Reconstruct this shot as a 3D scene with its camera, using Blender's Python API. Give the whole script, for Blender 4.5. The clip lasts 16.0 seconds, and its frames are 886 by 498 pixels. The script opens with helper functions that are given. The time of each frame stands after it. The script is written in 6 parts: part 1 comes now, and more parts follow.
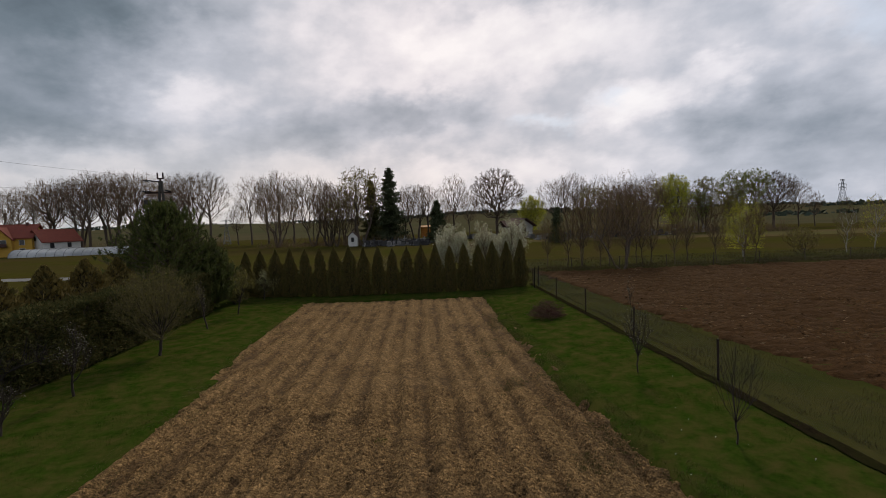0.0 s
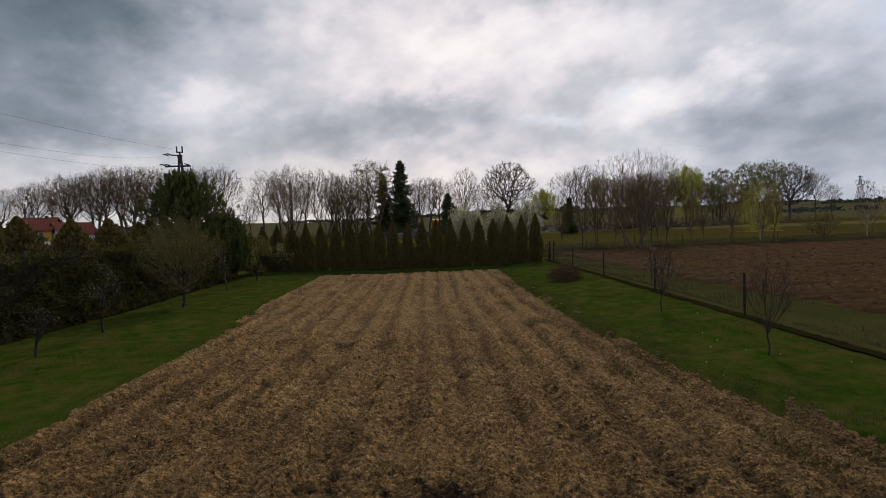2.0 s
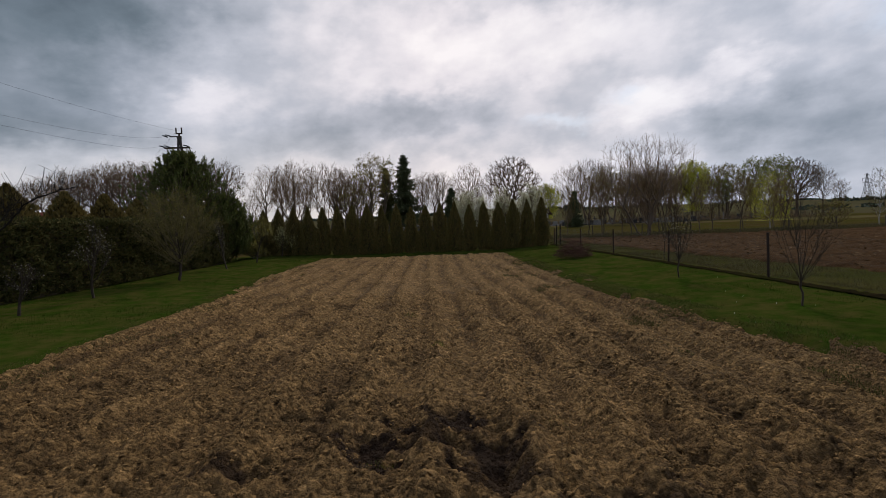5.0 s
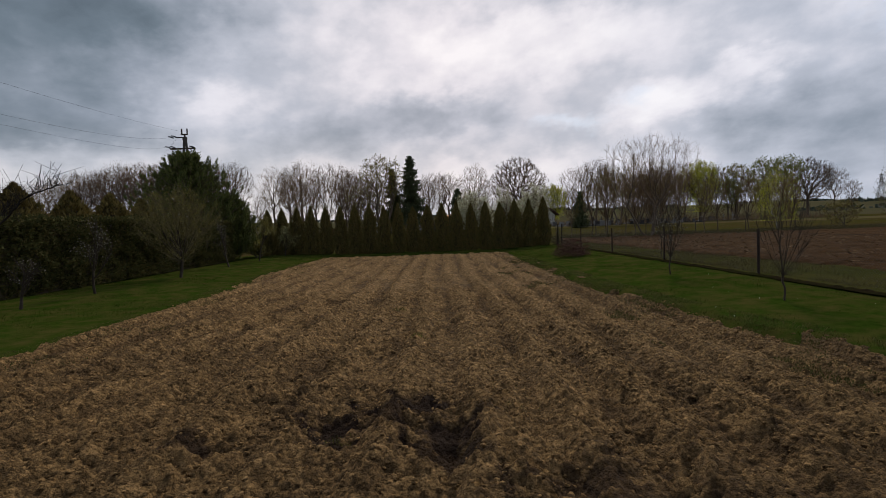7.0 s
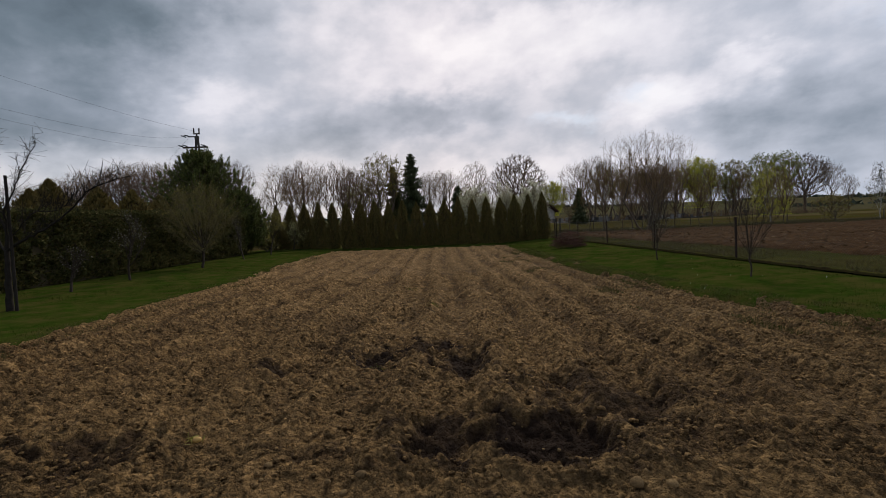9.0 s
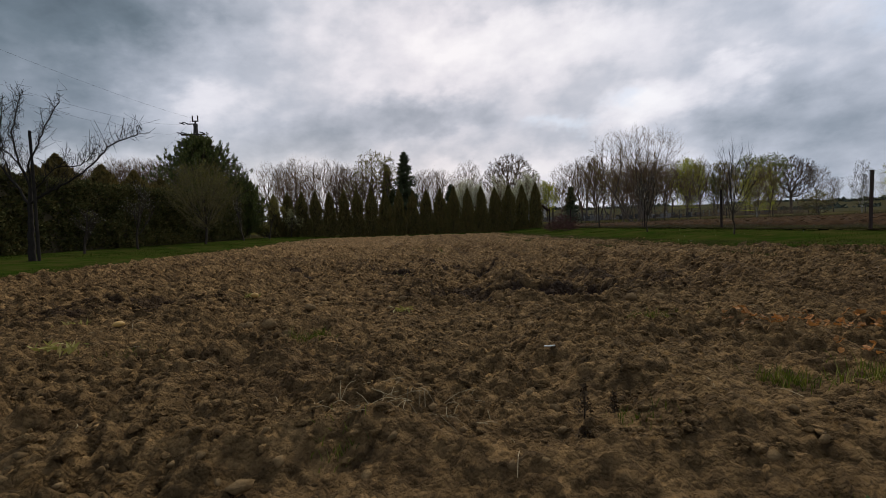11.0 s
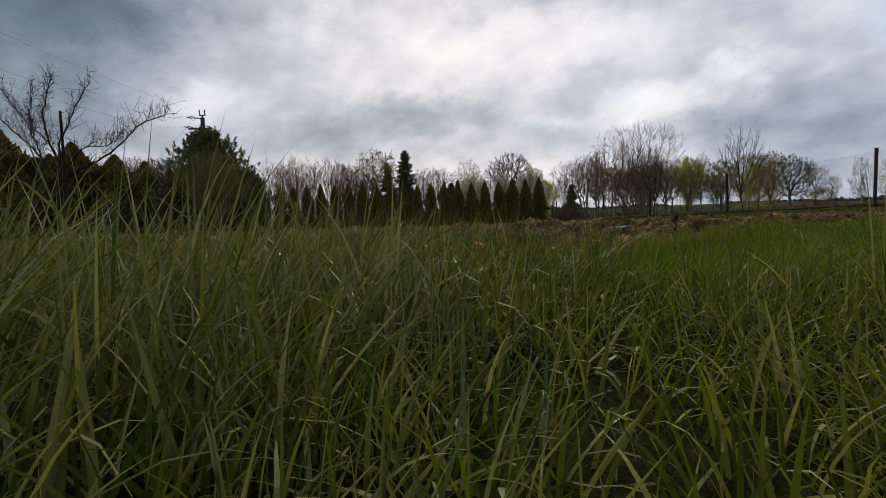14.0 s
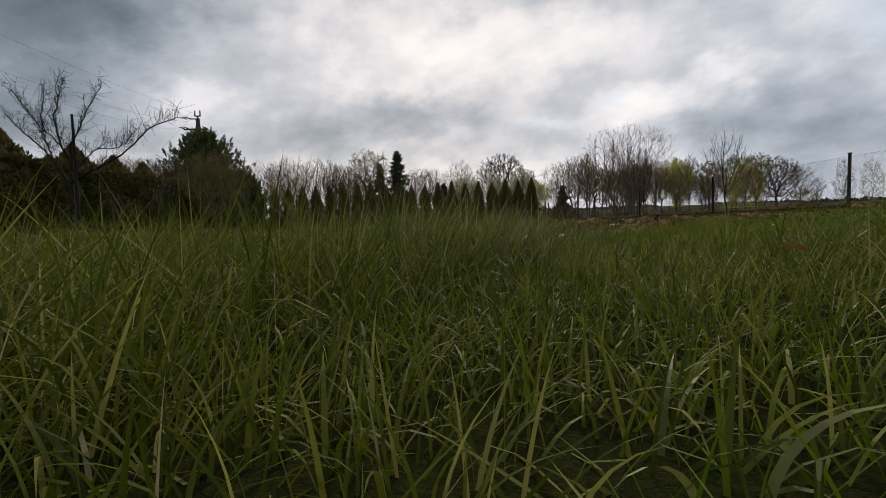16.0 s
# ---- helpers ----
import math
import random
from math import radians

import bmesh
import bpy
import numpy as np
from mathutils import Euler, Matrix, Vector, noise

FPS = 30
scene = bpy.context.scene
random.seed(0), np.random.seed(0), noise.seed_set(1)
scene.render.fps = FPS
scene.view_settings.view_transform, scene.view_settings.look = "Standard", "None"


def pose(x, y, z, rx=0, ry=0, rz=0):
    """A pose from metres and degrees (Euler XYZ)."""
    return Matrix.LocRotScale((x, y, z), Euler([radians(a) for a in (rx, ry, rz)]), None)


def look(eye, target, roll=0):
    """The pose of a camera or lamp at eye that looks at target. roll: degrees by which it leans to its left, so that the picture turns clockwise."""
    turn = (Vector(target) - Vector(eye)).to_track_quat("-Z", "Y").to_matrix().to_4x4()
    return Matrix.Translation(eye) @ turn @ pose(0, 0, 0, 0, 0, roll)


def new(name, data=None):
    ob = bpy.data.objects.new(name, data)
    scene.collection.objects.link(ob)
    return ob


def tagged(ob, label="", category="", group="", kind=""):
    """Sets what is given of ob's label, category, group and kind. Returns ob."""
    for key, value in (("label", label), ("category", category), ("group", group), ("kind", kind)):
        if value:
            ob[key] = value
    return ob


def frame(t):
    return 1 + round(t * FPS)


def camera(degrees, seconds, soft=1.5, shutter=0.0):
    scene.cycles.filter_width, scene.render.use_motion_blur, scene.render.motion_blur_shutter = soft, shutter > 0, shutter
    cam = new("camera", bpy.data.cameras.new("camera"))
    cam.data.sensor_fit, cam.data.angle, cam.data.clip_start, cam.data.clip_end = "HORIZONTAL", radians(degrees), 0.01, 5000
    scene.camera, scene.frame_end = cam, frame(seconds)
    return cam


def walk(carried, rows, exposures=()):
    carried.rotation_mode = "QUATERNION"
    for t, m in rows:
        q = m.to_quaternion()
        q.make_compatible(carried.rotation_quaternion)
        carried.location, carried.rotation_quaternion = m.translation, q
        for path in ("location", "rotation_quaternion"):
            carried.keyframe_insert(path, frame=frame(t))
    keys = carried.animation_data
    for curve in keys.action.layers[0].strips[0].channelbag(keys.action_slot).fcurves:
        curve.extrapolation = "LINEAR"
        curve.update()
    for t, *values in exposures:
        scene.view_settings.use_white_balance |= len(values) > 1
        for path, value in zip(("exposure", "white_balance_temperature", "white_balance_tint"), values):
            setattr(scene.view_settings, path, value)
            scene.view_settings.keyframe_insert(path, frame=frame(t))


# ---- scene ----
cam = camera(88.0, 16.0, 0.55)
PATH = [
    (0, (0.658, -0.189, 5.536), (0.759, 1.805, 5.428), -1.9),
    (0.5, (0.66, -0.184, 4.934), (0.759, 1.811, 4.826), -1.9),
    (1, (0.622, -0.276, 4.201), (0.713, 1.719, 4.094), -2.0),
    (1.5, (0.377, -0.319, 3.697), (0.46, 1.676, 3.592), -2.0),
    (2, (0.14, -0.331, 3.417), (0.199, 1.665, 3.313), -2.0),
    (2.5, (-0.132, -0.379, 3.19), (-0.082, 1.618, 3.086), -2.0),
    (3, (-0.094, -0.192, 2.999), (-0.044, 1.805, 2.893), -2.0),
    (3.5, (-0.044, -0.022, 2.791), (0.004, 1.975, 2.685), -2.0),
    (4, (-0.045, 0.068, 2.508), (0.002, 2.065, 2.404), -2.0),
    (6.3, (0.428, 0.639, 1.957), (0.456, 2.636, 1.85), -2.0),
    (6.5, (0.504, 0.452, 1.936), (0.514, 2.449, 1.836), -2.0),
    (7, (0.554, 0.157, 2.003), (0.564, 2.155, 1.904), -2.0),
    (7.5, (0.5, -0.201, 2.024), (0.51, 1.796, 1.925), -2.0),
    (8, (0.421, -0.732, 1.973), (0.429, 1.266, 1.873), -2.0),
    (8.2, (0.409, -0.86, 1.962), (0.414, 1.137, 1.851), -2.2),
    (10.5, (0.046, -1.855, 0.877), (0.073, 0.143, 0.779), -2.0),
    (11, (-0.044, -1.979, 0.621), (0.002, 0.018, 0.522), -1.9),
    (11.5, (-0.186, -1.977, 0.407), (-0.134, 0.02, 0.308), -2.0),
    (12, (-0.288, -2.028, 0.221), (-0.235, -0.032, 0.122), -2.0),
    (12.5, (-0.386, -2.054, 0.193), (-0.335, -0.057, 0.094), -1.9),
    (13, (-0.456, -2.142, 0.176), (-0.405, -0.145, 0.079), -2.0),
    (13.5, (-0.505, -2.222, 0.171), (-0.454, -0.225, 0.074), -2.0),
    (14, (-0.563, -2.355, 0.068), (-0.512, -0.358, -0.03), -1.9),
    (14.5, (-0.599, -2.497, 0.060), (-0.524, -0.501, -0.037), -2.0),
    (15, (-0.668, -2.698, 0.058), (-0.579, -0.703, -0.039), -1.9),
    (15.5, (-0.783, -2.799, 0.057), (-0.696, -0.804, -0.040), -1.9),
    (16, (-0.805, -2.88, 0.056), (-0.717, -0.885, -0.041), -1.9),
]
walk(cam, [(t, look(eye, target, roll)) for t, eye, target, roll in PATH], [(0, 0, 6800, 10), (3.5, 0, 6700, 10), (7, 0, 6600, 10), (11, 0, 6550, 9), (12.5, 0, 6500, 7), (14, .04, 6650, 7), (16, .06, 6900, 7)])

# ---------------------------------------------------------------- sky and light
SUN_AZ, SUN_EL = radians(16), radians(40)
# bright and dark cloud masses seen ahead: azimuth, elevation, their half sizes (degrees), brightness
CLOUDS = [(-43, 19, 13, 7, -.34), (-31, 23, 9, 4, -.16), (-41, 10.5, 12, 2.2, -.15), (-24, 14.6, 4, 1.1, .08), (-28, 12.6, 6, 1.3, .04),
          (-42, 5.5, 14, 1.3, .02), (1, 20.5, 13, 4.6, .13), (1, 20.5, 3, 1.8, .06), (-2, 13.2, 10, 2.0, -.13), (-14, 10.8, 8, 1.9, -.11),
          (17, 21, 12, 4, .10), (26, 12.6, 6, 2.2, .17), (34, 15, 4, 1.2, .10), (36, 9.6, 6, 2.6, -.06), (42, 8.5, 8, 3.5, -.13), (39, 4, 9, 1.8, -.08),
          (18, 24.5, 10, 1.5, -.06), (44, 17.5, 4, 3, .05), (8, 6, 18, 2.3, .10)]
GAPS = [(23.4, 13.6, 2.6, 0.8, 0.5), (16.5, 11.8, 3.2, 0.9, 0.5), (45.5, 17.2, 2.4, 2.2, 0.6)]


class Nodes:
    """A short hand for node trees."""

    def __init__(self, tree):
        self.tree = tree

    def add(self, kind):
        return self.tree.nodes.new(kind)

    def put(self, sock, v):
        if isinstance(v, bpy.types.NodeSocket):
            self.tree.links.new(v, sock)
        elif v is not None:
            sock.default_value = v

    def math(self, op, a, b=None, c=None, clamp=False):
        n = self.add("ShaderNodeMath")
        n.operation, n.use_clamp = op, clamp
        for i, v in enumerate((a, b, c)):
            self.put(n.inputs[i], v)
        return n.outputs[0]

    def mix(self, f, a, b, blend="MIX"):
        n = self.add("ShaderNodeMix")
        n.data_type, n.blend_type = "RGBA", blend
        self.put(n.inputs[0], f)
        self.put(n.inputs[6], (*a, 1) if isinstance(a, tuple) and len(a) == 3 else a)
        self.put(n.inputs[7], (*b, 1) if isinstance(b, tuple) and len(b) == 3 else b)
        return n.outputs[2]

    def noise(self, vec, scale, detail=4, rough=0.55, dist=0.0):
        n = self.add("ShaderNodeTexNoise")
        self.put(n.inputs["Vector"], vec)
        n.inputs["Scale"].default_value, n.inputs["Detail"].default_value = scale, detail
        n.inputs["Roughness"].default_value, n.inputs["Distortion"].default_value = rough, dist
        return n.outputs[0]

    def ramp(self, f, stops):
        n = self.add("ShaderNodeValToRGB")
        self.put(n.inputs[0], f)
        el = n.color_ramp.elements
        while len(el) < len(stops):
            el.new(0.5)
        for e, (p, c) in zip(el, stops):
            e.position, e.color = p, (*c, 1)
        return n.outputs[0]


def build_sky():
    world = bpy.data.worlds.new("overcast_sky")
    scene.world = world
    world.use_nodes = True
    t = world.node_tree
    t.nodes.clear()
    N = Nodes(t)
    geo = N.add("ShaderNodeTexCoord")
    sep = N.add("ShaderNodeSeparateXYZ")
    t.links.new(geo.outputs["Generated"], sep.inputs[0])
    x, y, z = sep.outputs
    az = N.math("MULTIPLY", N.math("ARCTAN2", x, y), 57.2958)
    el = N.math("MULTIPLY", N.math("ARCSINE", z), 57.2958)
    # flat cloud layer seen in perspective
    zz = N.math("ADD", N.math("MAXIMUM", z, 0.0), 0.10)
    comb = N.add("ShaderNodeCombineXYZ")
    N.put(comb.inputs[0], N.math("DIVIDE", x, zz))
    N.put(comb.inputs[1], N.math("DIVIDE", y, zz))
    big = N.noise(comb.outputs[0], 0.5, 3, 0.5, 0.2)
    streak = N.noise(comb.outputs[0], 1.1, 6, 0.55, 0.4)
    ang = N.add("ShaderNodeCombineXYZ")
    N.put(ang.inputs[0], N.math("MULTIPLY_ADD", el, -0.14, N.math("MULTIPLY", az, 0.72)))
    N.put(ang.inputs[1], N.math("MULTIPLY", el, 1.12))
    heap = N.noise(ang.outputs[0], 0.13, 8, 0.54, 0.0)
    fine = N.noise(ang.outputs[0], 0.34, 7, 0.58, 0.0)
    wob = N.noise(ang.outputs[0], 0.22, 6, 0.55, 0.0)
    wob2 = N.noise(ang.outputs[0], 0.30, 6, 0.55, 0.0)
    puff = N.noise(ang.outputs[0], 0.21, 7, 0.5, 0.0)
    azw = N.math("ADD", az, N.math("MULTIPLY", N.math("SUBTRACT", wob, 0.5), 14.0))
    elw = N.math("ADD", el, N.math("MULTIPLY", N.math("SUBTRACT", wob2, 0.5), 6.0))

    def blob(a, e, sa, se, amp):
        u = N.math("DIVIDE", N.math("SUBTRACT", azw, a), sa)
        v = N.math("DIVIDE", N.math("SUBTRACT", elw, e), se)
        q = N.math("ADD", N.math("MULTIPLY", u, u), N.math("MULTIPLY", v, v))
        return N.math("MULTIPLY", N.math("POWER", 2.718, N.math("MULTIPLY", N.math("POWER", q, 1.25), -0.9)), amp)

    # brightest ahead, where the hidden sun is; heavier cloud overhead and behind
    ahead = N.math("MULTIPLY", N.math("ADD", y, 1.0), 0.5, clamp=True)
    v = N.math("ADD", 0.675, N.math("MULTIPLY", N.math("POWER", ahead, 1.5), 0.125))
    high = N.math("MULTIPLY", N.math("SUBTRACT", el, 27.0), 1 / 30.0, clamp=True)
    v = N.math("SUBTRACT", v, N.math("MULTIPLY", high, 0.06))
    for b in CLOUDS:
        v = N.math("ADD", v, blob(*b))
    v = N.math("ADD", v, N.math("MULTIPLY", N.math("SUBTRACT", big, 0.5), 0.10))
    v = N.math("ADD", v, N.math("MULTIPLY", N.math("SUBTRACT", fine, 0.5), 0.11))
    v = N.math("ADD", v, N.math("MULTIPLY", N.math("SUBTRACT", heap, 0.5), 0.17))
    v = N.math("ADD", v, N.math("MULTIPLY", N.math("SUBTRACT", streak, 0.5), 0.05))
    edge = N.math("MULTIPLY_ADD", puff, 5.0, -2.0, clamp=True)
    v = N.math("ADD", v, N.math("MULTIPLY", N.math("SUBTRACT", edge, 0.5), 0.07))
    warm = N.math("MULTIPLY", N.math("SUBTRACT", 22.0, N.math("ABSOLUTE", az)), 1 / 60.0, clamp=True)
    col = N.ramp(v, [(0.0, (.02, .026, .033)), (0.30, (.085, .112, .140)), (0.45, (.165, .206, .250)), (0.60, (.303, .340, .405)),
                     (0.75, (.515, .540, .620)), (0.88, (.78, .765, .83)), (1.0, (.94, .92, .96))])
    col = N.mix(warm, col, N.mix(1.0, col, (1.05, 0.99, 0.97), "MULTIPLY"))
    aside = N.math("MULTIPLY", N.math("SUBTRACT", N.math("ABSOLUTE", N.math("SUBTRACT", az, 2.0)), 16.0), 1 / 22.0, clamp=True)
    col = N.mix(aside, col, N.mix(1.0, col, (0.97, 1.0, 1.03), "MULTIPLY"))
    low = N.math("MULTIPLY", N.math("MULTIPLY", N.math("SUBTRACT", 12.0, el), 1 / 12.0, clamp=True), N.math("MULTIPLY", N.math("SUBTRACT", 25.0, az), 1 / 40.0, clamp=True))
    col = N.mix(low, col, N.mix(1.0, col, (1.05, 0.985, 0.87), "MULTIPLY"))
    sky = N.add("ShaderNodeTexSky")
    sky.sky_type, sky.sun_disc, sky.sun_elevation, sky.sun_rotation = "NISHITA", False, SUN_EL, SUN_AZ
    blue = N.mix(1.0, sky.outputs[0], (0.10, 0.10, 0.10), "MULTIPLY")
    gap = 0.0
    for b in GAPS:
        gap = N.math("ADD", gap, blob(*b))
    gap = N.math("MINIMUM", N.math("MULTIPLY", gap, N.math("ADD", 0.4, fine)), 1.0)
    col = N.mix(gap, col, N.mix(0.55, blue, (.66, .74, .88)))
    bg = N.add("ShaderNodeBackground")
    N.put(bg.inputs[0], col)
    bg.inputs[1].default_value = SKY_STRENGTH
    out = N.add("ShaderNodeOutputWorld")
    t.links.new(bg.outputs[0], out.inputs[0])


SKY_STRENGTH = 1.0
build_sky()
sun = new("sun", bpy.data.lights.new("sun", "SUN"))
sun.data.energy, sun.data.angle, sun.data.color = 2.0, radians(10), (1.0, 0.90, 0.74)
sun.matrix_world = look((60 * math.sin(SUN_AZ) * math.cos(SUN_EL), 60 * math.cos(SUN_AZ) * math.cos(SUN_EL), 60 * math.sin(SUN_EL)), (0, 0, 0))

# ---------------------------------------------------------------- materials


def mat(name, a, b, scale=3.0, rough=0.9, c=None, scale2=0.4, bump=0.0, bscale=40.0, vary=0.0, per="", glow=0.0, metal=0.0, spec=0.3, damp_shade=None, stretch=None, crust=None, crease_shade=None):
    """A surface of two colours mixed by fine grain, and a third by large stains; per: "object" or "island" varies each
    piece;
    glow: the share of light that passes through a leaf; damp_shade: the colour of moist soil and of shade painted in
    furrows; crust: where it has dried grey;
    crease_shade: the dark colour painted as shade between the clods."""
    m = bpy.data.materials.new(name)
    m.use_nodes = True
    t = m.node_tree
    N = Nodes(t)
    bsdf = t.nodes["Principled BSDF"]
    geo = N.add("ShaderNodeNewGeometry")
    pos = geo.outputs["Position"]
    if stretch:
        mp = N.add("ShaderNodeMapping")
        t.links.new(pos, mp.inputs[0])
        mp.inputs["Scale"].default_value = stretch
        pos = mp.outputs[0]
    grain = N.noise(pos, scale, 6, 0.65)
    f = N.math("MULTIPLY_ADD", N.math("SUBTRACT", grain, 0.5), 2.4, 0.5, clamp=True)
    col = N.mix(f, a, b)
    if c:
        big = N.noise(pos, scale2, 4, 0.6, 0.3)
        col = N.mix(N.math("MULTIPLY_ADD", N.math("SUBTRACT", big, 0.5), 3.0, 0.35, clamp=True), col, c)
    if per:
        r = geo.outputs["Random Per Island"] if per == "island" else N.add("ShaderNodeObjectInfo").outputs["Random"]
        k = N.math("MULTIPLY_ADD", N.math("SUBTRACT", r, 0.5), 2 * vary, 1.0)
        g = N.add("ShaderNodeCombineXYZ")
        for i in range(3):
            N.put(g.inputs[i], k)
        col = N.mix(1.0, col, g.outputs[0], "MULTIPLY")
    # creases between the lumps take a darker colour in place of shade
    if crease_shade:
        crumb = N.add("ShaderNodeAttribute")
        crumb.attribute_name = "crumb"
        col = N.mix(crumb.outputs["Fac"], N.mix(f, crease_shade, tuple(0.6 * v for v in crease_shade)), col)
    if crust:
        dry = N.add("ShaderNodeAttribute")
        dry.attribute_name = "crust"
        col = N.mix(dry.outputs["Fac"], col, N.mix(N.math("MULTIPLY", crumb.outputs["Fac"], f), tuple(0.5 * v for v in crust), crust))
    if crease_shade:
        # crumbs too small to model, each its own tone, with shade painted between
        warp = N.add("ShaderNodeVectorMath")
        wn = N.add("ShaderNodeTexNoise")
        N.put(wn.inputs["Vector"], pos)
        wn.inputs["Scale"].default_value = 18
        warp.operation = "MULTIPLY_ADD"
        N.put(warp.inputs[0], wn.outputs["Color"])
        warp.inputs[1].default_value = (0.07, 0.07, 0.07)
        N.put(warp.inputs[2], pos)
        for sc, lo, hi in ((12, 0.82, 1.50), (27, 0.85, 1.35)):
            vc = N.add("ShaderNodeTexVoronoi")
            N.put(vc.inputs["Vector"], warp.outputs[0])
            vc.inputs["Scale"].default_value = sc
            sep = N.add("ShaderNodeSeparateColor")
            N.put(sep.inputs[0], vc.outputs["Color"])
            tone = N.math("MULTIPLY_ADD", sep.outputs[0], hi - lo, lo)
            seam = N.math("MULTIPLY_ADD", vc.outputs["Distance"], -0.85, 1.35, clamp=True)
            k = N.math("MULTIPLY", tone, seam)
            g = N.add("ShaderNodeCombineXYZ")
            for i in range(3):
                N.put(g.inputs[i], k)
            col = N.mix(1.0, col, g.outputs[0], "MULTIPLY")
    # moist patches and painted furrow shade share one dark colour
    if damp_shade:
        dark_mask = N.add("ShaderNodeAttribute")
        dark_mask.attribute_name = "damp_shade"
        col = N.mix(dark_mask.outputs["Fac"], col, damp_shade)
    N.put(bsdf.inputs["Base Color"], col)
    bsdf.inputs["Roughness"].default_value, bsdf.inputs["Metallic"].default_value = rough, metal
    bsdf.inputs["Specular IOR Level"].default_value = spec
    if bump:
        bn = N.add("ShaderNodeBump")
        bn.inputs["Strength"].default_value, bn.inputs["Distance"].default_value = min(bump, 1.0), (0.03 if damp_shade else 0.02) * max(1.0, bump)
        height = N.noise(pos, bscale, 6, 0.65)
        if damp_shade:
            for sc, w in ((12, 1.8), (27, 1.1), (80, 0.5)):
                vo = N.add("ShaderNodeTexVoronoi")
                N.put(vo.inputs["Vector"], pos)
                vo.inputs["Scale"].default_value = sc
                height = N.math("SUBTRACT", height, N.math("MULTIPLY", vo.outputs["Distance"], w))
        N.put(bn.inputs["Height"], height)
        t.links.new(bn.outputs[0], bsdf.inputs["Normal"])
    if glow:
        tr = N.add("ShaderNodeBsdfTranslucent")
        N.put(tr.inputs[0], col)
        mx = N.add("ShaderNodeMixShader")
        mx.inputs[0].default_value = glow
        t.links.new(bsdf.outputs[0], mx.inputs[1])
        t.links.new(tr.outputs[0], mx.inputs[2])
        t.links.new(mx.outputs[0], t.nodes["Material Output"].inputs[0])
    return m


def leafmat(name, cols, rough=0.55, glow=0.3, spec=0.35):
    """Leaves or blades whose colour differs from one to the next."""
    m = bpy.data.materials.new(name)
    m.use_nodes = True
    t = m.node_tree
    N = Nodes(t)
    bsdf = t.nodes["Principled BSDF"]
    geo = N.add("ShaderNodeNewGeometry")
    patch = N.noise(geo.outputs["Position"], 1.7, 3, 0.6)
    f = N.math("ADD", geo.outputs["Random Per Island"], N.math("MULTIPLY", N.math("SUBTRACT", patch, 0.5), 0.9), clamp=True)
    col = N.ramp(f, [(i / (len(cols) - 1), c) for i, c in enumerate(cols)])
    N.put(bsdf.inputs["Base Color"], col)
    bsdf.inputs["Roughness"].default_value = rough
    bsdf.inputs["Specular IOR Level"].default_value = spec
    tr = N.add("ShaderNodeBsdfTranslucent")
    N.put(tr.inputs[0], col)
    mx = N.add("ShaderNodeMixShader")
    mx.inputs[0].default_value = glow
    t.links.new(bsdf.outputs[0], mx.inputs[1])
    t.links.new(tr.outputs[0], mx.inputs[2])
    t.links.new(mx.outputs[0], t.nodes["Material Output"].inputs[0])
    return m


SOIL = mat("loam", (.420, .262, .116), (.220, .134, .058), 30, 0.95, (.265, .162, .070), 0.55, 1.6, 60, damp_shade=(.030, .018, .012), spec=0.1, crust=(.300, .190, .084), crease_shade=(.140, .086, .038))
CLOD = mat("clod", (.192, .126, .059), (.104, .067, .031), 20, 0.95, None, 1, 0.6, 60, 0.35, "object", spec=0.15)
PLOUGH = mat("red_plough_soil", (.088, .045, .016), (.018, .009, .004), 8.0, 0.95, (.046, .023, .009), 0.25, 3.0, 9, spec=0.05)
BANK = mat("dark_bank_soil", (.024, .018, .009), (.010, .008, .005), 9, 0.95, (.020, .022, .006), 1.2, 0.8, 30, spec=0.0)
THATCH = mat("grass_thatch", (.018, .024, .006), (.034, .032, .013), 25, 0.95, (.014, .018, .006), 2.0, 0.8, 60, spec=0.0)
LAWN = mat("lawn_ground", (.012, .026, .003), (.030, .051, .007), 6, 0.9, (.055, .049, .014), 1.6, 0.6, 50, spec=0.0)
VERGE = mat("rough_verge", (.036, .038, .010), (.060, .052, .018), 5, 0.9, (.030, .036, .009), 0.4, 0.6, 30, spec=0.0)
MEADOW = mat("meadow", (.034, .037, .007), (.054, .047, .012), 0.6, 0.9, (.052, .037, .016), 0.06, 0.5, 10, spec=0.0)
FALLOW = mat("fallow_field", (.105, .075, .040), (.075, .055, .028), 0.5, 0.9, (.075, .075, .028), 0.04, 0.5, 8, spec=0.0)
FARLAND = mat("far_fields", (.044, .048, .024), (.088, .066, .040), 0.012, 0.9, (.060, .062, .032), 0.006, 0, spec=0.0)
PALEBLADE = leafmat("pale_grass_blades", [(.062, .078, .014), (.100, .116, .026), (.150, .160, .048), (.230, .230, .085)], 0.5, 0.3, 0.3)
STRAWBLADE = leafmat("dead_grass_blades", [(.16, .13, .055), (.25, .21, .10), (.36, .32, .17), (.12, .10, .035)], 0.7, 0.3, 0.2)
CLOVER = leafmat("small_weed_leaves", [(.030, .062, .012), (.048, .090, .018), (.070, .115, .026)], 0.6, 0.3, 0.25)
CREAM = leafmat("cream_blossom", [(.20, .20, .075), (.34, .32, .14), (.46, .43, .21)], 0.7, 0.3)
GRASS = leafmat("grass_blades", [(.032, .050, .004), (.054, .078, .005), (.078, .100, .008), (.102, .114, .010), (.140, .148, .024), (.280, .260, .075)], 0.6, 0.36, 0.18)
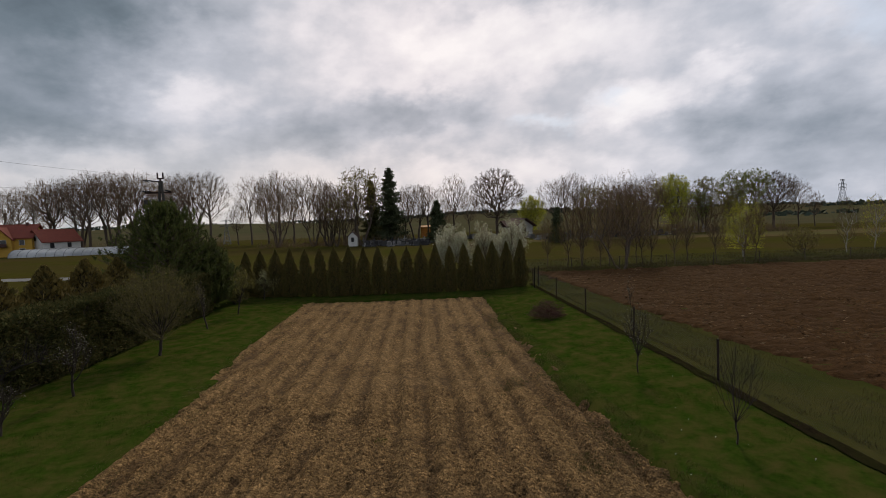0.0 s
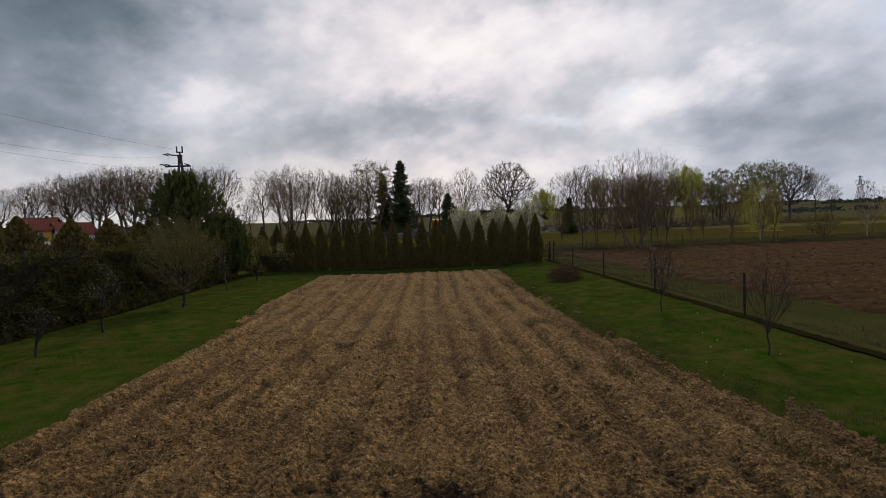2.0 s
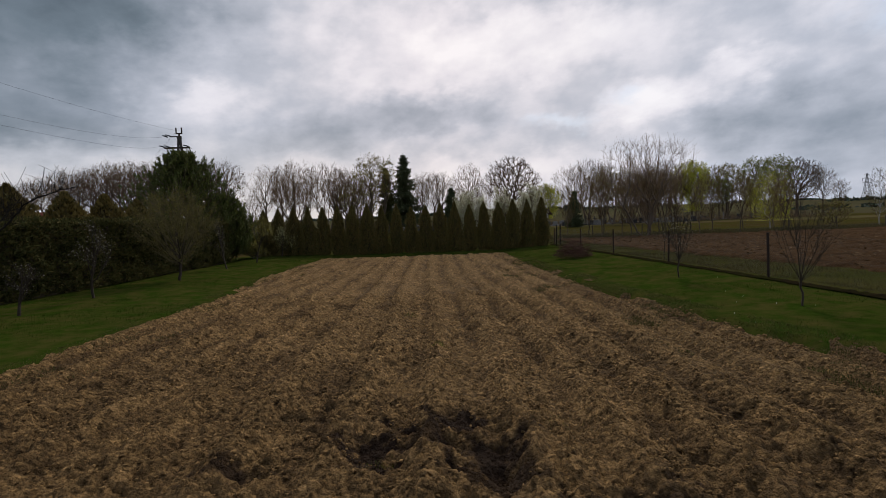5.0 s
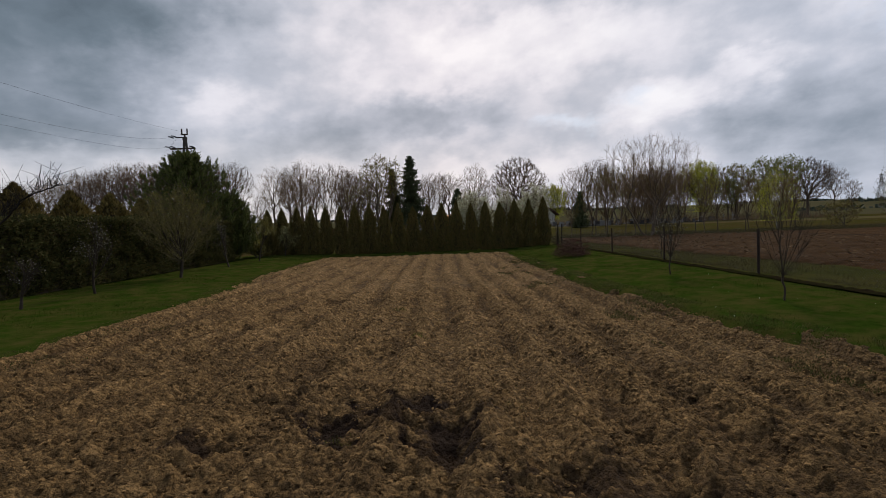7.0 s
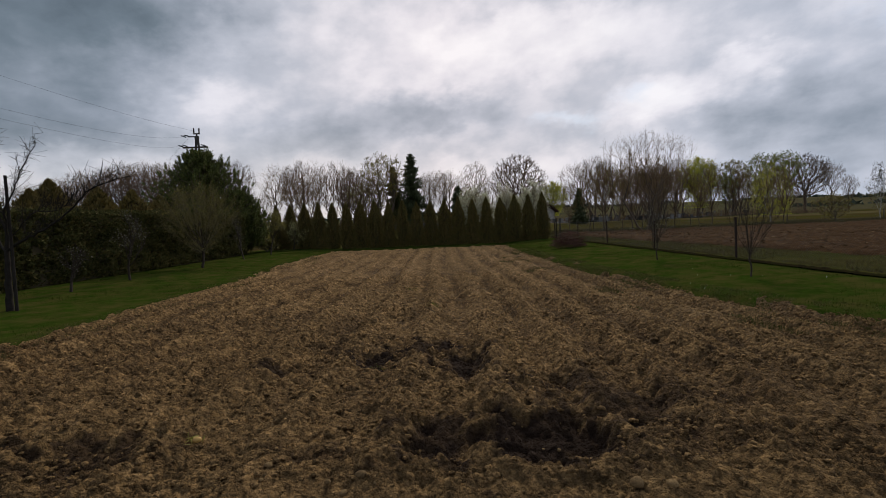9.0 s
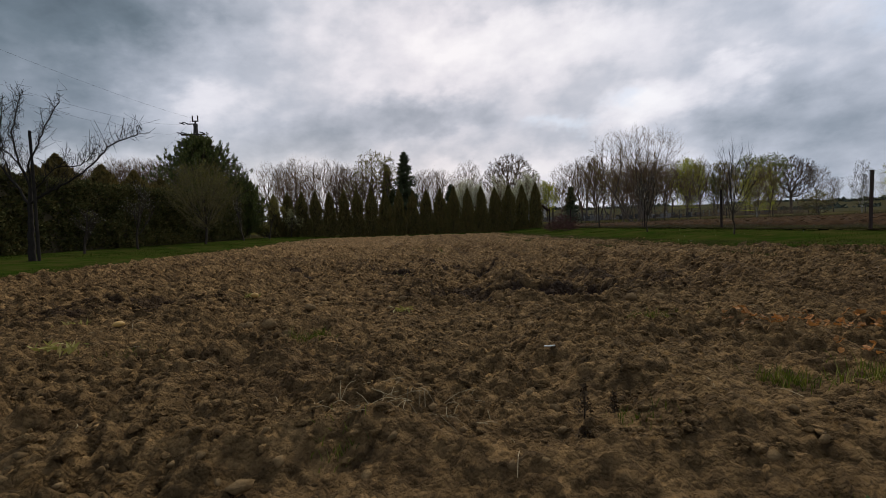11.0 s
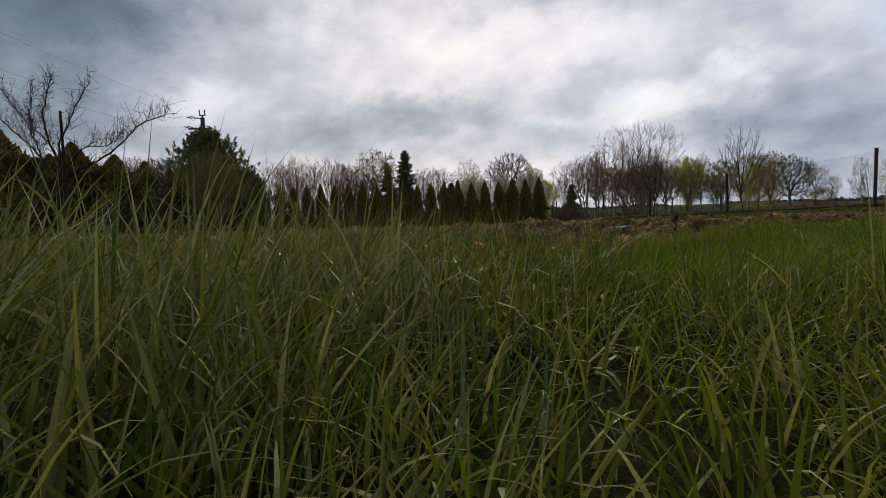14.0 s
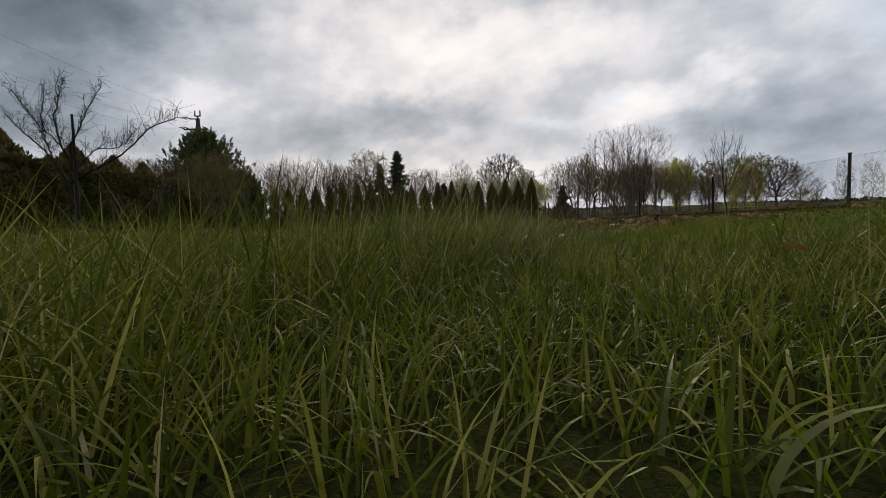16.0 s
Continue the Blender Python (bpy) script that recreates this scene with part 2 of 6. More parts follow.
SWARD = leafmat("short_sward_blades", [(.042, .076, .003), (.072, .119, .004), (.110, .153, .007), (.147, .166, .014), (.186, .183, .033)], 0.6, 0.4, 0.15)
TURF = leafmat("turf_blades", [(.014, .030, .004), (.027, .051, .006), (.042, .067, .009), (.070, .073, .018)], 0.95, 0.35, 0.0)
MARGIN = leafmat("margin_weeds", [(.036, .045, .011), (.064, .070, .020), (.098, .090, .031), (.140, .112, .050)], 0.9, 0.2, 0.05)
DRYGRASS = leafmat("dry_grass", [(.035, .034, .009), (.060, .048, .017), (.086, .065, .027), (.029, .037, .007)], 0.7, 0.25)
STRAW = mat("straw", (.40, .32, .19), (.26, .20, .11), 20, 0.8, per="object", vary=0.3)
THUJA = leafmat("thuja_sprays", [(.070, .068, .021), (.100, .090, .027), (.135, .107, .035), (.173, .120, .043)], 0.75, 0.12, 0.15)
# dark colour standing in for the shade inside thujas and hedge
SHADE_CORE = mat("thuja_inside", (.050, .041, .024), (.058, .047, .025), 12, 0.95, spec=0.1)
HEDGE = leafmat("hedge_leaves", [(.041, .046, .017), (.060, .062, .022), (.084, .079, .026), (.110, .089, .034)], 0.9, 0.12, 0.05)
CONE = leafmat("bronze_thuja_sprays", [(.070, .062, .020), (.113, .085, .026), (.147, .108, .033), (.176, .130, .037)], 0.75, 0.12, 0.15)
PINE = leafmat("pine_needles", [(.048, .062, .020), (.073, .092, .027), (.104, .120, .034), (.132, .134, .038)], 0.75, 0.15, 0.1)
SPRUCE = leafmat("spruce_needles", [(.040, .055, .027), (.060, .075, .034), (.088, .095, .040)], 0.7, 0.1, 0.2)
SPRUCE_Y = leafmat("golden_spruce_needles", [(.045, .051, .015), (.069, .072, .019), (.093, .087, .024)], 0.7, 0.1, 0.2)
WILLOW = leafmat("willow_leaves", [(.235, .268, .023), (.348, .367, .030), (.489, .458, .044)], 0.6, 0.5)
GREEN = leafmat("fresh_green_leaves", [(.083, .113, .024), (.131, .161, .034), (.202, .217, .046)], 0.6, 0.5)
OLIVE = leafmat("olive_leaf_haze", [(.116, .110, .023), (.166, .146, .029), (.220, .184, .037)], 0.65, 0.3)
# distance haze is mixed into these bluish crown colours
FARWOOD = leafmat("hazy_wood_crowns", [(.035, .052, .040), (.056, .070, .051), (.078, .085, .064)], 0.9, 0.1, 0.05)
BLOSSOM = leafmat("white_blossom", [(.399, .411, .255), (.552, .542, .391), (.666, .645, .510), (.229, .262, .085)], 0.7, 0.3)
PALEBUD = leafmat("pale_buds", [(.169, .158, .124), (.236, .214, .180), (.135, .135, .068)], 0.7, 0.3)
BARK = mat("grey_bark", (.125, .098, .074), (.075, .058, .044), 8, 0.95, per="object", vary=0.3, spec=0.1)
TWIG = mat("brown_twigs", (.175, .118, .070), (.118, .080, .050), 2, 0.95, per="object", vary=0.35, spec=0.05)
DARKBARK = mat("dark_bark", (.030, .026, .022), (.018, .015, .013), 9, 0.95, spec=0.1)
BIRCH = mat("birch_bark", (.42, .40, .36), (.20, .18, .16), 5, 0.8, spec=0.2)
PURPLE = mat("purple_twigs", (.115, .056, .044), (.066, .032, .028), 5, 0.95, per="island", vary=0.4, spec=0.1)
IRON = mat("rusty_iron", (.040, .022, .016), (.022, .014, .012), 20, 0.8, per="object", vary=0.3)
WIRE = mat("galvanised_wire", (.075, .075, .072), (.045, .043, .040), 30, 0.6, metal=0.3)
CONCRETE = mat("weathered_concrete", (.075, .070, .062), (.045, .042, .038), 8, 0.9, bump=0.3)
WOODPOLE = mat("grey_wood", (.085, .070, .055), (.050, .042, .034), 12, 0.9)
YELLOW = mat("yellow_render", (.50, .30, .055), (.44, .26, .045), 0.8, 0.9)
WHITEW = mat("white_render", (.62, .61, .58), (.48, .47, .44), 0.9, 0.9)
REDROOF = mat("red_roof_tiles", (.185, .042, .026), (.125, .030, .020), 2.5, 0.8)
BROWNROOF = mat("brown_roof_tiles", (.085, .040, .032), (.055, .028, .024), 2.5, 0.8)
GLASS = mat("dark_window_glass", (.020, .022, .026), (.030, .032, .036), 1, 0.1, spec=0.6)
FOIL = mat("greenhouse_foil", (.50, .51, .50), (.36, .37, .37), 1.2, 0.5, (.24, .25, .25), 0.3)
ORANGE = mat("orange_steel", (.48, .20, .028), (.38, .15, .022), 1.0, 0.6)
STONE_L = mat("pale_gravestone", (.204, .198, .186), (.120, .117, .114), 3, 0.6, per="object", vary=0.6)
STONE_D = mat("dark_gravestone", (.045, .042, .042), (.022, .022, .023), 3, 0.3, per="object", vary=0.5)
STEEL = mat("grey_steel", (.20, .21, .22), (.13, .135, .14), 1, 0.6, metal=0.4)
LEAFDRY = mat("dry_orange_leaf", (.420, .195, .053), (.270, .112, .030), 30, 0.7, per="object", vary=0.45, glow=0.2)
SQUASH = mat("pale_yellow_skin", (.48, .30, .08), (.36, .22, .07), 20, 0.6)
PLANTYEL = leafmat("wilted_yellow_leaf", [(.20, .19, .035), (.30, .27, .06), (.34, .28, .11)], 0.6, 0.3)
WHITEP = mat("white_plastic", (.62, .62, .60), (.52, .52, .50), 20, 0.5)
PEEL = mat("withered_red_leaf", (.46, .13, .045), (.30, .07, .025), 90, 0.6)
PEELTIP = mat("withered_leaf_tip", (.52, .24, .11), (.40, .15, .06), 90, 0.6)
ROAD = mat("pale_road", (.144, .141, .135), (.108, .107, .102), 1.5, 0.9)

# ---------------------------------------------------------------- number noise and mesh tools


def rnd(ix, iy, seed):
    n = (ix.astype(np.int64) * 374761393 + iy.astype(np.int64) * 668265263 + seed * 1274126177) & 0xFFFFFFFF
    n = ((n ^ (n >> 13)) * 1274126177) & 0xFFFFFFFF
    n = ((n ^ (n >> 15)) * 668265263) & 0xFFFFFFFF
    return ((n ^ (n >> 16)) & 0xFFFFF) / 1048575.0


def vnoise(x, y, seed=0):
    ix, iy = np.floor(x), np.floor(y)
    fx, fy = x - ix, y - iy
    fx, fy = fx * fx * (3 - 2 * fx), fy * fy * (3 - 2 * fy)
    a, b = rnd(ix, iy, seed), rnd(ix + 1, iy, seed)
    c, d = rnd(ix, iy + 1, seed), rnd(ix + 1, iy + 1, seed)
    return (a * (1 - fx) + b * fx) * (1 - fy) + (c * (1 - fx) + d * fx) * fy


def fbm(x, y, seed=0, octaves=4):
    s, w = 0.0, 1.0
    for o in range(octaves):
        s, w = s + w * (vnoise(x * 2 ** o, y * 2 ** o, seed + o) - 0.5), w * 0.5
    return s


def cells(x, y, seed=0):
    """The distances to the nearest and second lump's middle, and the nearest lump's own number."""
    ix, iy = np.floor(x), np.floor(y)
    f1, f2, idn = np.full(x.shape, 9.0), np.full(x.shape, 9.0), np.zeros(x.shape)
    for dx in (-1, 0, 1):
        for dy in (-1, 0, 1):
            cx, cy = ix + dx, iy + dy
            d = np.hypot(cx + rnd(cx, cy, seed) - x, cy + rnd(cx, cy, seed + 7) - y)
            near = d < f1
            f2 = np.where(near, f1, np.minimum(f2, d))
            idn = np.where(near, rnd(cx, cy, seed + 13), idn)
            f1 = np.where(near, d, f1)
    return f1, f2, idn


def ease(v):
    v = np.clip(v, 0, 1)
    return v * v * (3 - 2 * v)


def mesh_np(name, V, F, mats, index=None, smooth=False, attrs=None):
    """A mesh from arrays of places and of faces with the same number of corners."""
    me = bpy.data.meshes.new(name)
    V, F = np.asarray(V, np.float32), np.asarray(F, np.int32)
    n = F.shape[1]
    me.vertices.add(len(V))
    me.vertices.foreach_set("co", V.ravel())
    me.loops.add(F.size)
    me.loops.foreach_set("vertex_index", F.ravel())
    me.polygons.add(len(F))
    me.polygons.foreach_set("loop_start", np.arange(0, F.size, n, dtype=np.int32))
    for m in mats:
        me.materials.append(m)
    if index is not None:
        me.polygons.foreach_set("material_index", np.asarray(index, np.int32))
    me.polygons.foreach_set("use_smooth", np.full(len(F), smooth))
    for key, vals in (attrs or {}).items():
        me.attributes.new(key, "FLOAT", "POINT").data.foreach_set("value", np.asarray(vals, np.float32))
    me.update(calc_edges=True)
    return me


def grid_faces(nx, ny):
    i = np.arange(nx * ny).reshape(ny, nx)
    return np.stack([i[:-1, :-1], i[:-1, 1:], i[1:, 1:], i[1:, :-1]], -1).reshape(-1, 4)


def link(name, me, parent=None, label=""):
    ob = new(name, me)
    if parent is not None:
        ob.parent = parent
    if label:
        ob["label"] = label
    return ob


def part(name, bm, material, parent, label=""):
    me = bpy.data.meshes.new(name)
    bm.to_mesh(me)
    bm.free()
    me.materials.append(material)
    return link(name, me, parent, label)


def box(bm, x0, x1, y0, y1, z0, z1, bevel=0.0):
    r = bmesh.ops.create_cube(bm, size=1)
    bmesh.ops.transform(bm, matrix=Matrix.Translation(((x0 + x1) / 2, (y0 + y1) / 2, (z0 + z1) / 2)) @ Matrix.Diagonal((x1 - x0, y1 - y0, z1 - z0, 1)), verts=r["verts"])
    if bevel:
        bmesh.ops.bevel(bm, geom=list({e for v in r["verts"] for e in v.link_edges}), offset=bevel, segments=1, affect="EDGES")
    return bm


def boxes(*bs, bevel=0.0):
    bm = bmesh.new()
    for b in bs:
        box(bm, *b, bevel=bevel)
    return bm


def tubes(lines, sides):
    """Tapered round sticks along lines of (points, radius at the start, radius at the end)."""
    VV, FF, base = [], [], 0
    ang = np.arange(sides) * 2 * math.pi / sides
    for pts, r0, r1 in lines:
        p = np.asarray(pts, float)
        n = len(p)
        d = np.gradient(p, axis=0)
        d /= np.linalg.norm(d, axis=1, keepdims=True) + 1e-9
        ref = np.array([1.0, 0.13, 0.07]) if abs(d[0, 2]) > 0.8 else np.array([0.05, 0.03, 1.0])
        u = np.cross(d, ref)
        u /= np.linalg.norm(u, axis=1, keepdims=True) + 1e-9
        w = np.cross(d, u)
        r = np.linspace(r0, r1, n)[:, None, None]
        ring = p[:, None, :] + r * (np.cos(ang)[None, :, None] * u[:, None, :] + np.sin(ang)[None, :, None] * w[:, None, :])
        VV.append(ring.reshape(-1, 3))
        i = base + np.arange(n * sides).reshape(n, sides)
        j = np.roll(i, -1, axis=1)
        FF.append(np.stack([i[:-1], j[:-1], j[1:], i[1:]], -1).reshape(-1, 4))
        base += n * sides
    return np.concatenate(VV), np.concatenate(FF)


def tube_mesh(name, lines, sides, material, smooth=True):
    V, F = tubes(lines, sides)
    return mesh_np(name, V, F, [material], smooth=smooth)


def cards(rng, P, size, up=None, aspect=0.55, jitter=1.0):
    """Small pointed leaves, one at each place: four corners each, turned about at random or along the given ways."""
    n = len(P)
    a = rng.normal(size=(n, 3)) * jitter
    if up is not None:
        a = a + up
    a /= np.linalg.norm(a, axis=1, keepdims=True) + 1e-9
    b = np.cross(a, rng.normal(size=(n, 3)))
    b /= np.linalg.norm(b, axis=1, keepdims=True) + 1e-9
    s = (size * rng.uniform(0.6, 1.4, n))[:, None]
    V = np.stack([P - a * s * 0.5, P + b * s * aspect * 0.5, P + a * s * 0.6, P - b * s * aspect * 0.5], 1).reshape(-1, 3)
    return V, np.arange(4 * n).reshape(n, 4)


def card_mesh(name, rng, P, size, material, up=None, aspect=0.55, jitter=1.0):
    V, F = cards(rng, P, size, up, aspect, jitter)
    return mesh_np(name, V, F, [material])


# ---------------------------------------------------------------- ground


def left_edge(y):
    return np.interp(y, [-2, 5, 10, 18, 24, 34], [-7.0, -6.9, -6.9, -7.35, -7.7, -8.0])


def right_edge(y):
    return np.interp(y, [-2, 2, 5, 6.5, 9, 14, 25, 34], [7.8, 7.6, 7.0, 6.65, 5.95, 5.45, 5.15, 5.5])


def lie(x, y):
    """The height of the land."""
    x, y = np.asarray(x, float), np.asarray(y, float)
    z = 0.20 * ease((x - 5.0) / 4.5) + 0.14 * ease((-6.0 - x) / 6.0)
    z = z - 0.10 * ease((-0.90 - y) / 0.55) * (1 - 0.85 * ease((-1.45 - y) / 0.45)) * (1 - 0.75 * ease((x + 0.15) / 0.5))
    z = z + 0.13 * np.exp(-((x - 1.75) / 0.75) ** 2 - ((y + 1.35) / 0.6) ** 2) + 0.020 * np.exp(-((y + 1.92 + 0.08 * np.sin(x * 2.1)) / 0.26) ** 2) * ease((2.6 - np.abs(x + 0.3)) / 0.8)
    z = z + 0.03 * np.exp(-((y + 1.05 + 0.06 * np.sin(x * 1.7)) / 0.20) ** 2) * ease((6 - np.abs(x)) / 2)
    z = z + 0.9 * ease((y - 55) / 90)
    r = np.hypot(x, y)
    z = z + ease((r - 260) / 620) * (17 - 3 * ease(x / 500) + 5 * np.sin(x / 260 + 0.6) + 3 * np.sin(x / 90 + y / 130))
    return z


def in_field(x, y, m=0.0):
    return (x > left_edge(y) + m) & (x < right_edge(y) - m) & (y > -1.12 + m) & (y < 34.0 - m)


def spaced(lo, hi, fine, grow):
    a, v, s = [0.0], 0.0, fine
    while v < hi:
        v += s
        s = fine if v < 14 else s * grow
        a.append(v)
    b, v, s = [], 0.0, fine
    while v > lo:
        v -= s
        s = fine if v > -14 else s * grow
        b.append(v)
    return np.array(b[::-1] + a)


def build_ground():
    xs, ys = spaced(-1900, 1900, 0.3, 1.06), spaced(-120, 2400, 0.3, 1.05)
    X, Y = np.meshgrid(xs, ys)
    yard = (Y < 0.2) & (Y > -8) & (np.abs(X) < 8)
    Z = lie(X, Y) + 0.03 * fbm(X * 1.5, Y * 1.5, 3) * (np.hypot(X, Y) < 60) * ~yard - 0.012 * yard
    Z = Z - 0.25 * in_field(X, Y, 0.12)
    V = np.stack([X, Y, Z], -1).reshape(-1, 3)
    F = grid_faces(len(xs), len(ys))
    c = V[F].mean(1)
    x, y = c[:, 0], c[:, 1]
    r = np.hypot(x, y)
    idx = np.zeros(len(F), int)
    idx[(x > 10.3) & (y < 60)] = 1
    idx[(y > 38.5)] = 1
    idx[(x < -15)] = 2
    idx[y > 58] = 2
    idx[(y > 100 + 6 * np.sin(x / 20)) & (y < 117) & (x > 6)] = 3
    idx[r > 230] = 4
    idx[(y < 0.2) & (y > -8) & (np.abs(x) < 8)] = 5
    me = mesh_np("ground", V, F, [LAWN, VERGE, MEADOW, FALLOW, FARLAND, THATCH], idx, smooth=True)
    tagged(link("ground", me), "green lawn and meadow land reaching to the hills", "ground", kind="structure")


def crumbs(X, Y, size, seed, share=1.0, tone=False):
    """Rounded lumps that meet in creases, each of its own height; share: how many of them stand up;
    tone: each lump's own paleness, fading to painted shade at its creases, instead of its height."""
    wx, wy = X + 0.40 * size * fbm(X / size * 1.3, Y / size * 1.3, seed + 3, 2), Y + 0.40 * size * fbm(X / size * 1.3, Y / size * 1.3, seed + 5, 2)
    f1, f2, k = cells(wx / size, wy / size, seed)
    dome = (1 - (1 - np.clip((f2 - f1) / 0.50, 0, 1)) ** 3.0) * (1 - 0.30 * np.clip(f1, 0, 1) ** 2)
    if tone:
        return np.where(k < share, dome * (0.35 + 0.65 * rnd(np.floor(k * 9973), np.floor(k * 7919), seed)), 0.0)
    return dome * np.where(k < share, 0.35 + 0.9 * k / share, 0.08) - 0.30


def furrows(X, Y):
    """The lines of the harrow along the field: 1 on a ridge, -1 in a furrow."""
    ph = X * 2 * math.pi / 0.95 + 2.2 * fbm(X * 0.3, Y * 0.10, 5)
    return (np.cos(ph) + 0.45 * np.cos(2.03 * ph + 1.0)) / 1.45


def soil_height(X, Y, step=0.02):
    near = ease((4.5 - Y) / 4.5)
    wave = furrows(X, Y)
    rows = 0.095 * wave * (1 - 0.85 * near) * (0.35 + 0.65 * ease((31 - Y) / 5))
    und = 0.06 * fbm(X * 0.9, Y * 0.5, 11) + near * 0.09 * fbm(X * 1.2, Y * 1.5, 17) - 0.055 * near - 0.05 * (1 - near)
    # trodden smooth spots close to the lawn
    slab = 1 - 0.70 * near * ease(vnoise(X * 0.9, Y * 1.1, 77) * 2.6 - 0.9)
    big = ease(vnoise(X * 0.8, Y * 0.6, 61) * 1.8 - 0.3)
    mid = 0.45 + 0.55 * ease(vnoise(X * 2.3, Y * 2.1, 67) * 1.6 - 0.3)
    h = rows + und + slab * (0.058 * (0.3 + 0.7 * big) * crumbs(X, Y, 0.27, 41, 0.5) + 0.050 * mid * crumbs(X, Y, 0.135, 51, 0.75))
    if step < 0.05:
        h = h + slab * 0.036 * crumbs(X, Y, 0.070, 57, 0.8)
    if step < 0.03:
        h = h + 0.017 * crumbs(X, Y, 0.036, 59, 0.85)
    # a broken ridge left by the spade along the lawn
    h = h + 0.075 * np.exp(-((Y + 0.66 + 0.10 * np.sin(X * 2.3) + 0.05 * np.sin(X * 6)) / 0.13) ** 2) * (0.35 + 0.65 * ease(vnoise(X * 3, Y, 79) * 2 - 0.3))
    # open cracks between crusted slabs
    wx, wy = X + 0.14 * fbm(X * 4, Y * 4, 21), Y + 0.14 * fbm(X * 4, Y * 4, 31)
    c1, c2, kc = cells(wx / 0.22, wy / 0.17, 71)
    open_ = ease(vnoise(X * 1.1, Y * 1.1, 83) * 3.0 - 1.3) * ease((1.6 - Y) / 1.2)
    return h - 0.035 * np.exp(-((c2 - c1) / 0.05) ** 2) * open_ + 0.02 * (kc - 0.5) * open_


# dug spots with darkened earth: place, size, depth
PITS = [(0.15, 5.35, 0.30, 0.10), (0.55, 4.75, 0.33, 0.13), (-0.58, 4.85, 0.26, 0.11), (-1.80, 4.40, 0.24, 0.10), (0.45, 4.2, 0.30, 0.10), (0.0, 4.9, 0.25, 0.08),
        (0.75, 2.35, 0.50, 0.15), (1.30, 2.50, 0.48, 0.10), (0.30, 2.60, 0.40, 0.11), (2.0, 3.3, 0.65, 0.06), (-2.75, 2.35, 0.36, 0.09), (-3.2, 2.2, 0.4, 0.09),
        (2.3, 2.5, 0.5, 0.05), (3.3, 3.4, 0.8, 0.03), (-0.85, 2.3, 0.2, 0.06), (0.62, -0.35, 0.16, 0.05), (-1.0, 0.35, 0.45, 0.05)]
PIT_DARK = [1, 1, 1, .9, .9, .8, 1, .95, .9, .8, .8, .8, .5, .4, .6, .2, .35]


def pit_shape(X, Y, px, py, s):
    """Uneven distance from a dug spot: 1 at its rim."""
    return np.hypot((X - px) * 0.85, (Y - py) * 1.15) / s + 1.3 * fbm(X * 2.2 + px, Y * 2.2, 97) + 0.7 * fbm(X * 7, Y * 7, 99)


def soil_patch(x0, x1, y0, y1, step, cut=None):
    xs, ys = np.arange(x0, x1 + step / 2, step), np.arange(y0, y1 + step / 2, step)
    X, Y = np.meshgrid(xs, ys)
    h = soil_height(X, Y, step)
    damp_shade = 0.30 * ease(vnoise(X * 0.8, Y * 0.8, 91) * 3 - 2.0) + 0.35 * ease((X - 1.8 + 0.8 * fbm(X, Y, 95)) / 2.2) * ease((4.5 - Y) / 3)
    damp_shade = damp_shade + 0.10 * ease((2.6 - Y) / 3) * ease(0.5 + 1.6 * fbm(X * 0.9, Y * 1.2, 89))
    # shade of the furrows, painted into the soil colour
    damp_shade = np.maximum(damp_shade, 0.50 * ease(-furrows(X, Y) * 1.1 - 0.1 + 1.3 * fbm(X * 3, Y * 1.0, 87)) * ease((Y - 2) / 4))
    crust = ease((4.8 - Y + 2.0 * fbm(X * 0.7, Y * 0.5, 81)) / 4.5) * (0.65 + 0.35 * ease(0.5 + 2 * fbm(X * 2, Y * 2, 82)))
    # pale on each lump, dropping to painted shade in the creases
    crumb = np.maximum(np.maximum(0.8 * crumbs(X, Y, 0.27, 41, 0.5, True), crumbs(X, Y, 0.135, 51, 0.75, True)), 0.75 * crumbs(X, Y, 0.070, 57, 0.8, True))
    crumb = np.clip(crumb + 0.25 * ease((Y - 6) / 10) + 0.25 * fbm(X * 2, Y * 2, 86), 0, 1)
    crust = np.maximum(crust, 0.75 * ease((X - 2.6 + 1.5 * fbm(X * 0.6, Y * 0.3, 84)) / 2.5) * ease((16 - Y) / 8))
    # hollows are darkened in the colour as well as dug
    for (px, py, s, dep), w in zip(PITS, PIT_DARK):
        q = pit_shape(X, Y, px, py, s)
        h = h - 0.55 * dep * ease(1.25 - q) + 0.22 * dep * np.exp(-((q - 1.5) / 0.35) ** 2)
        damp_shade = np.maximum(damp_shade, w * ease(1.50 - q + 1.3 * fbm(X * 9, Y * 9, 93)))
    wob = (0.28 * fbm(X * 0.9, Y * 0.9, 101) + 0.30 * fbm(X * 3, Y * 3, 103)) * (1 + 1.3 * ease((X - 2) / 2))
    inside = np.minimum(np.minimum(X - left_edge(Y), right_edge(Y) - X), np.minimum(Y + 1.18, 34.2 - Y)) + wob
    damp_shade = np.maximum(damp_shade, 0.45 * ease((1.5 - right_edge(Y) + X + 1.2 * fbm(X * 1.5, Y * 0.7, 85)) / 1.6))
    Z = lie(X, Y) + 0.015 + h - 0.05 * ease((0.9 - inside) / 1.2) - 0.22 * ease(0.1 - inside / 0.35)
    V = np.stack([X, Y, Z], -1).reshape(-1, 3)
    F = grid_faces(len(xs), len(ys))
    if cut:
        c = V[F].mean(1)
        F = F[~((c[:, 0] > cut[0]) & (c[:, 0] < cut[1]) & (c[:, 1] > cut[2]) & (c[:, 1] < cut[3]))]
    return V, F, {"damp_shade": damp_shade.ravel(), "crust": crust.ravel(), "crumb": crumb.ravel()}


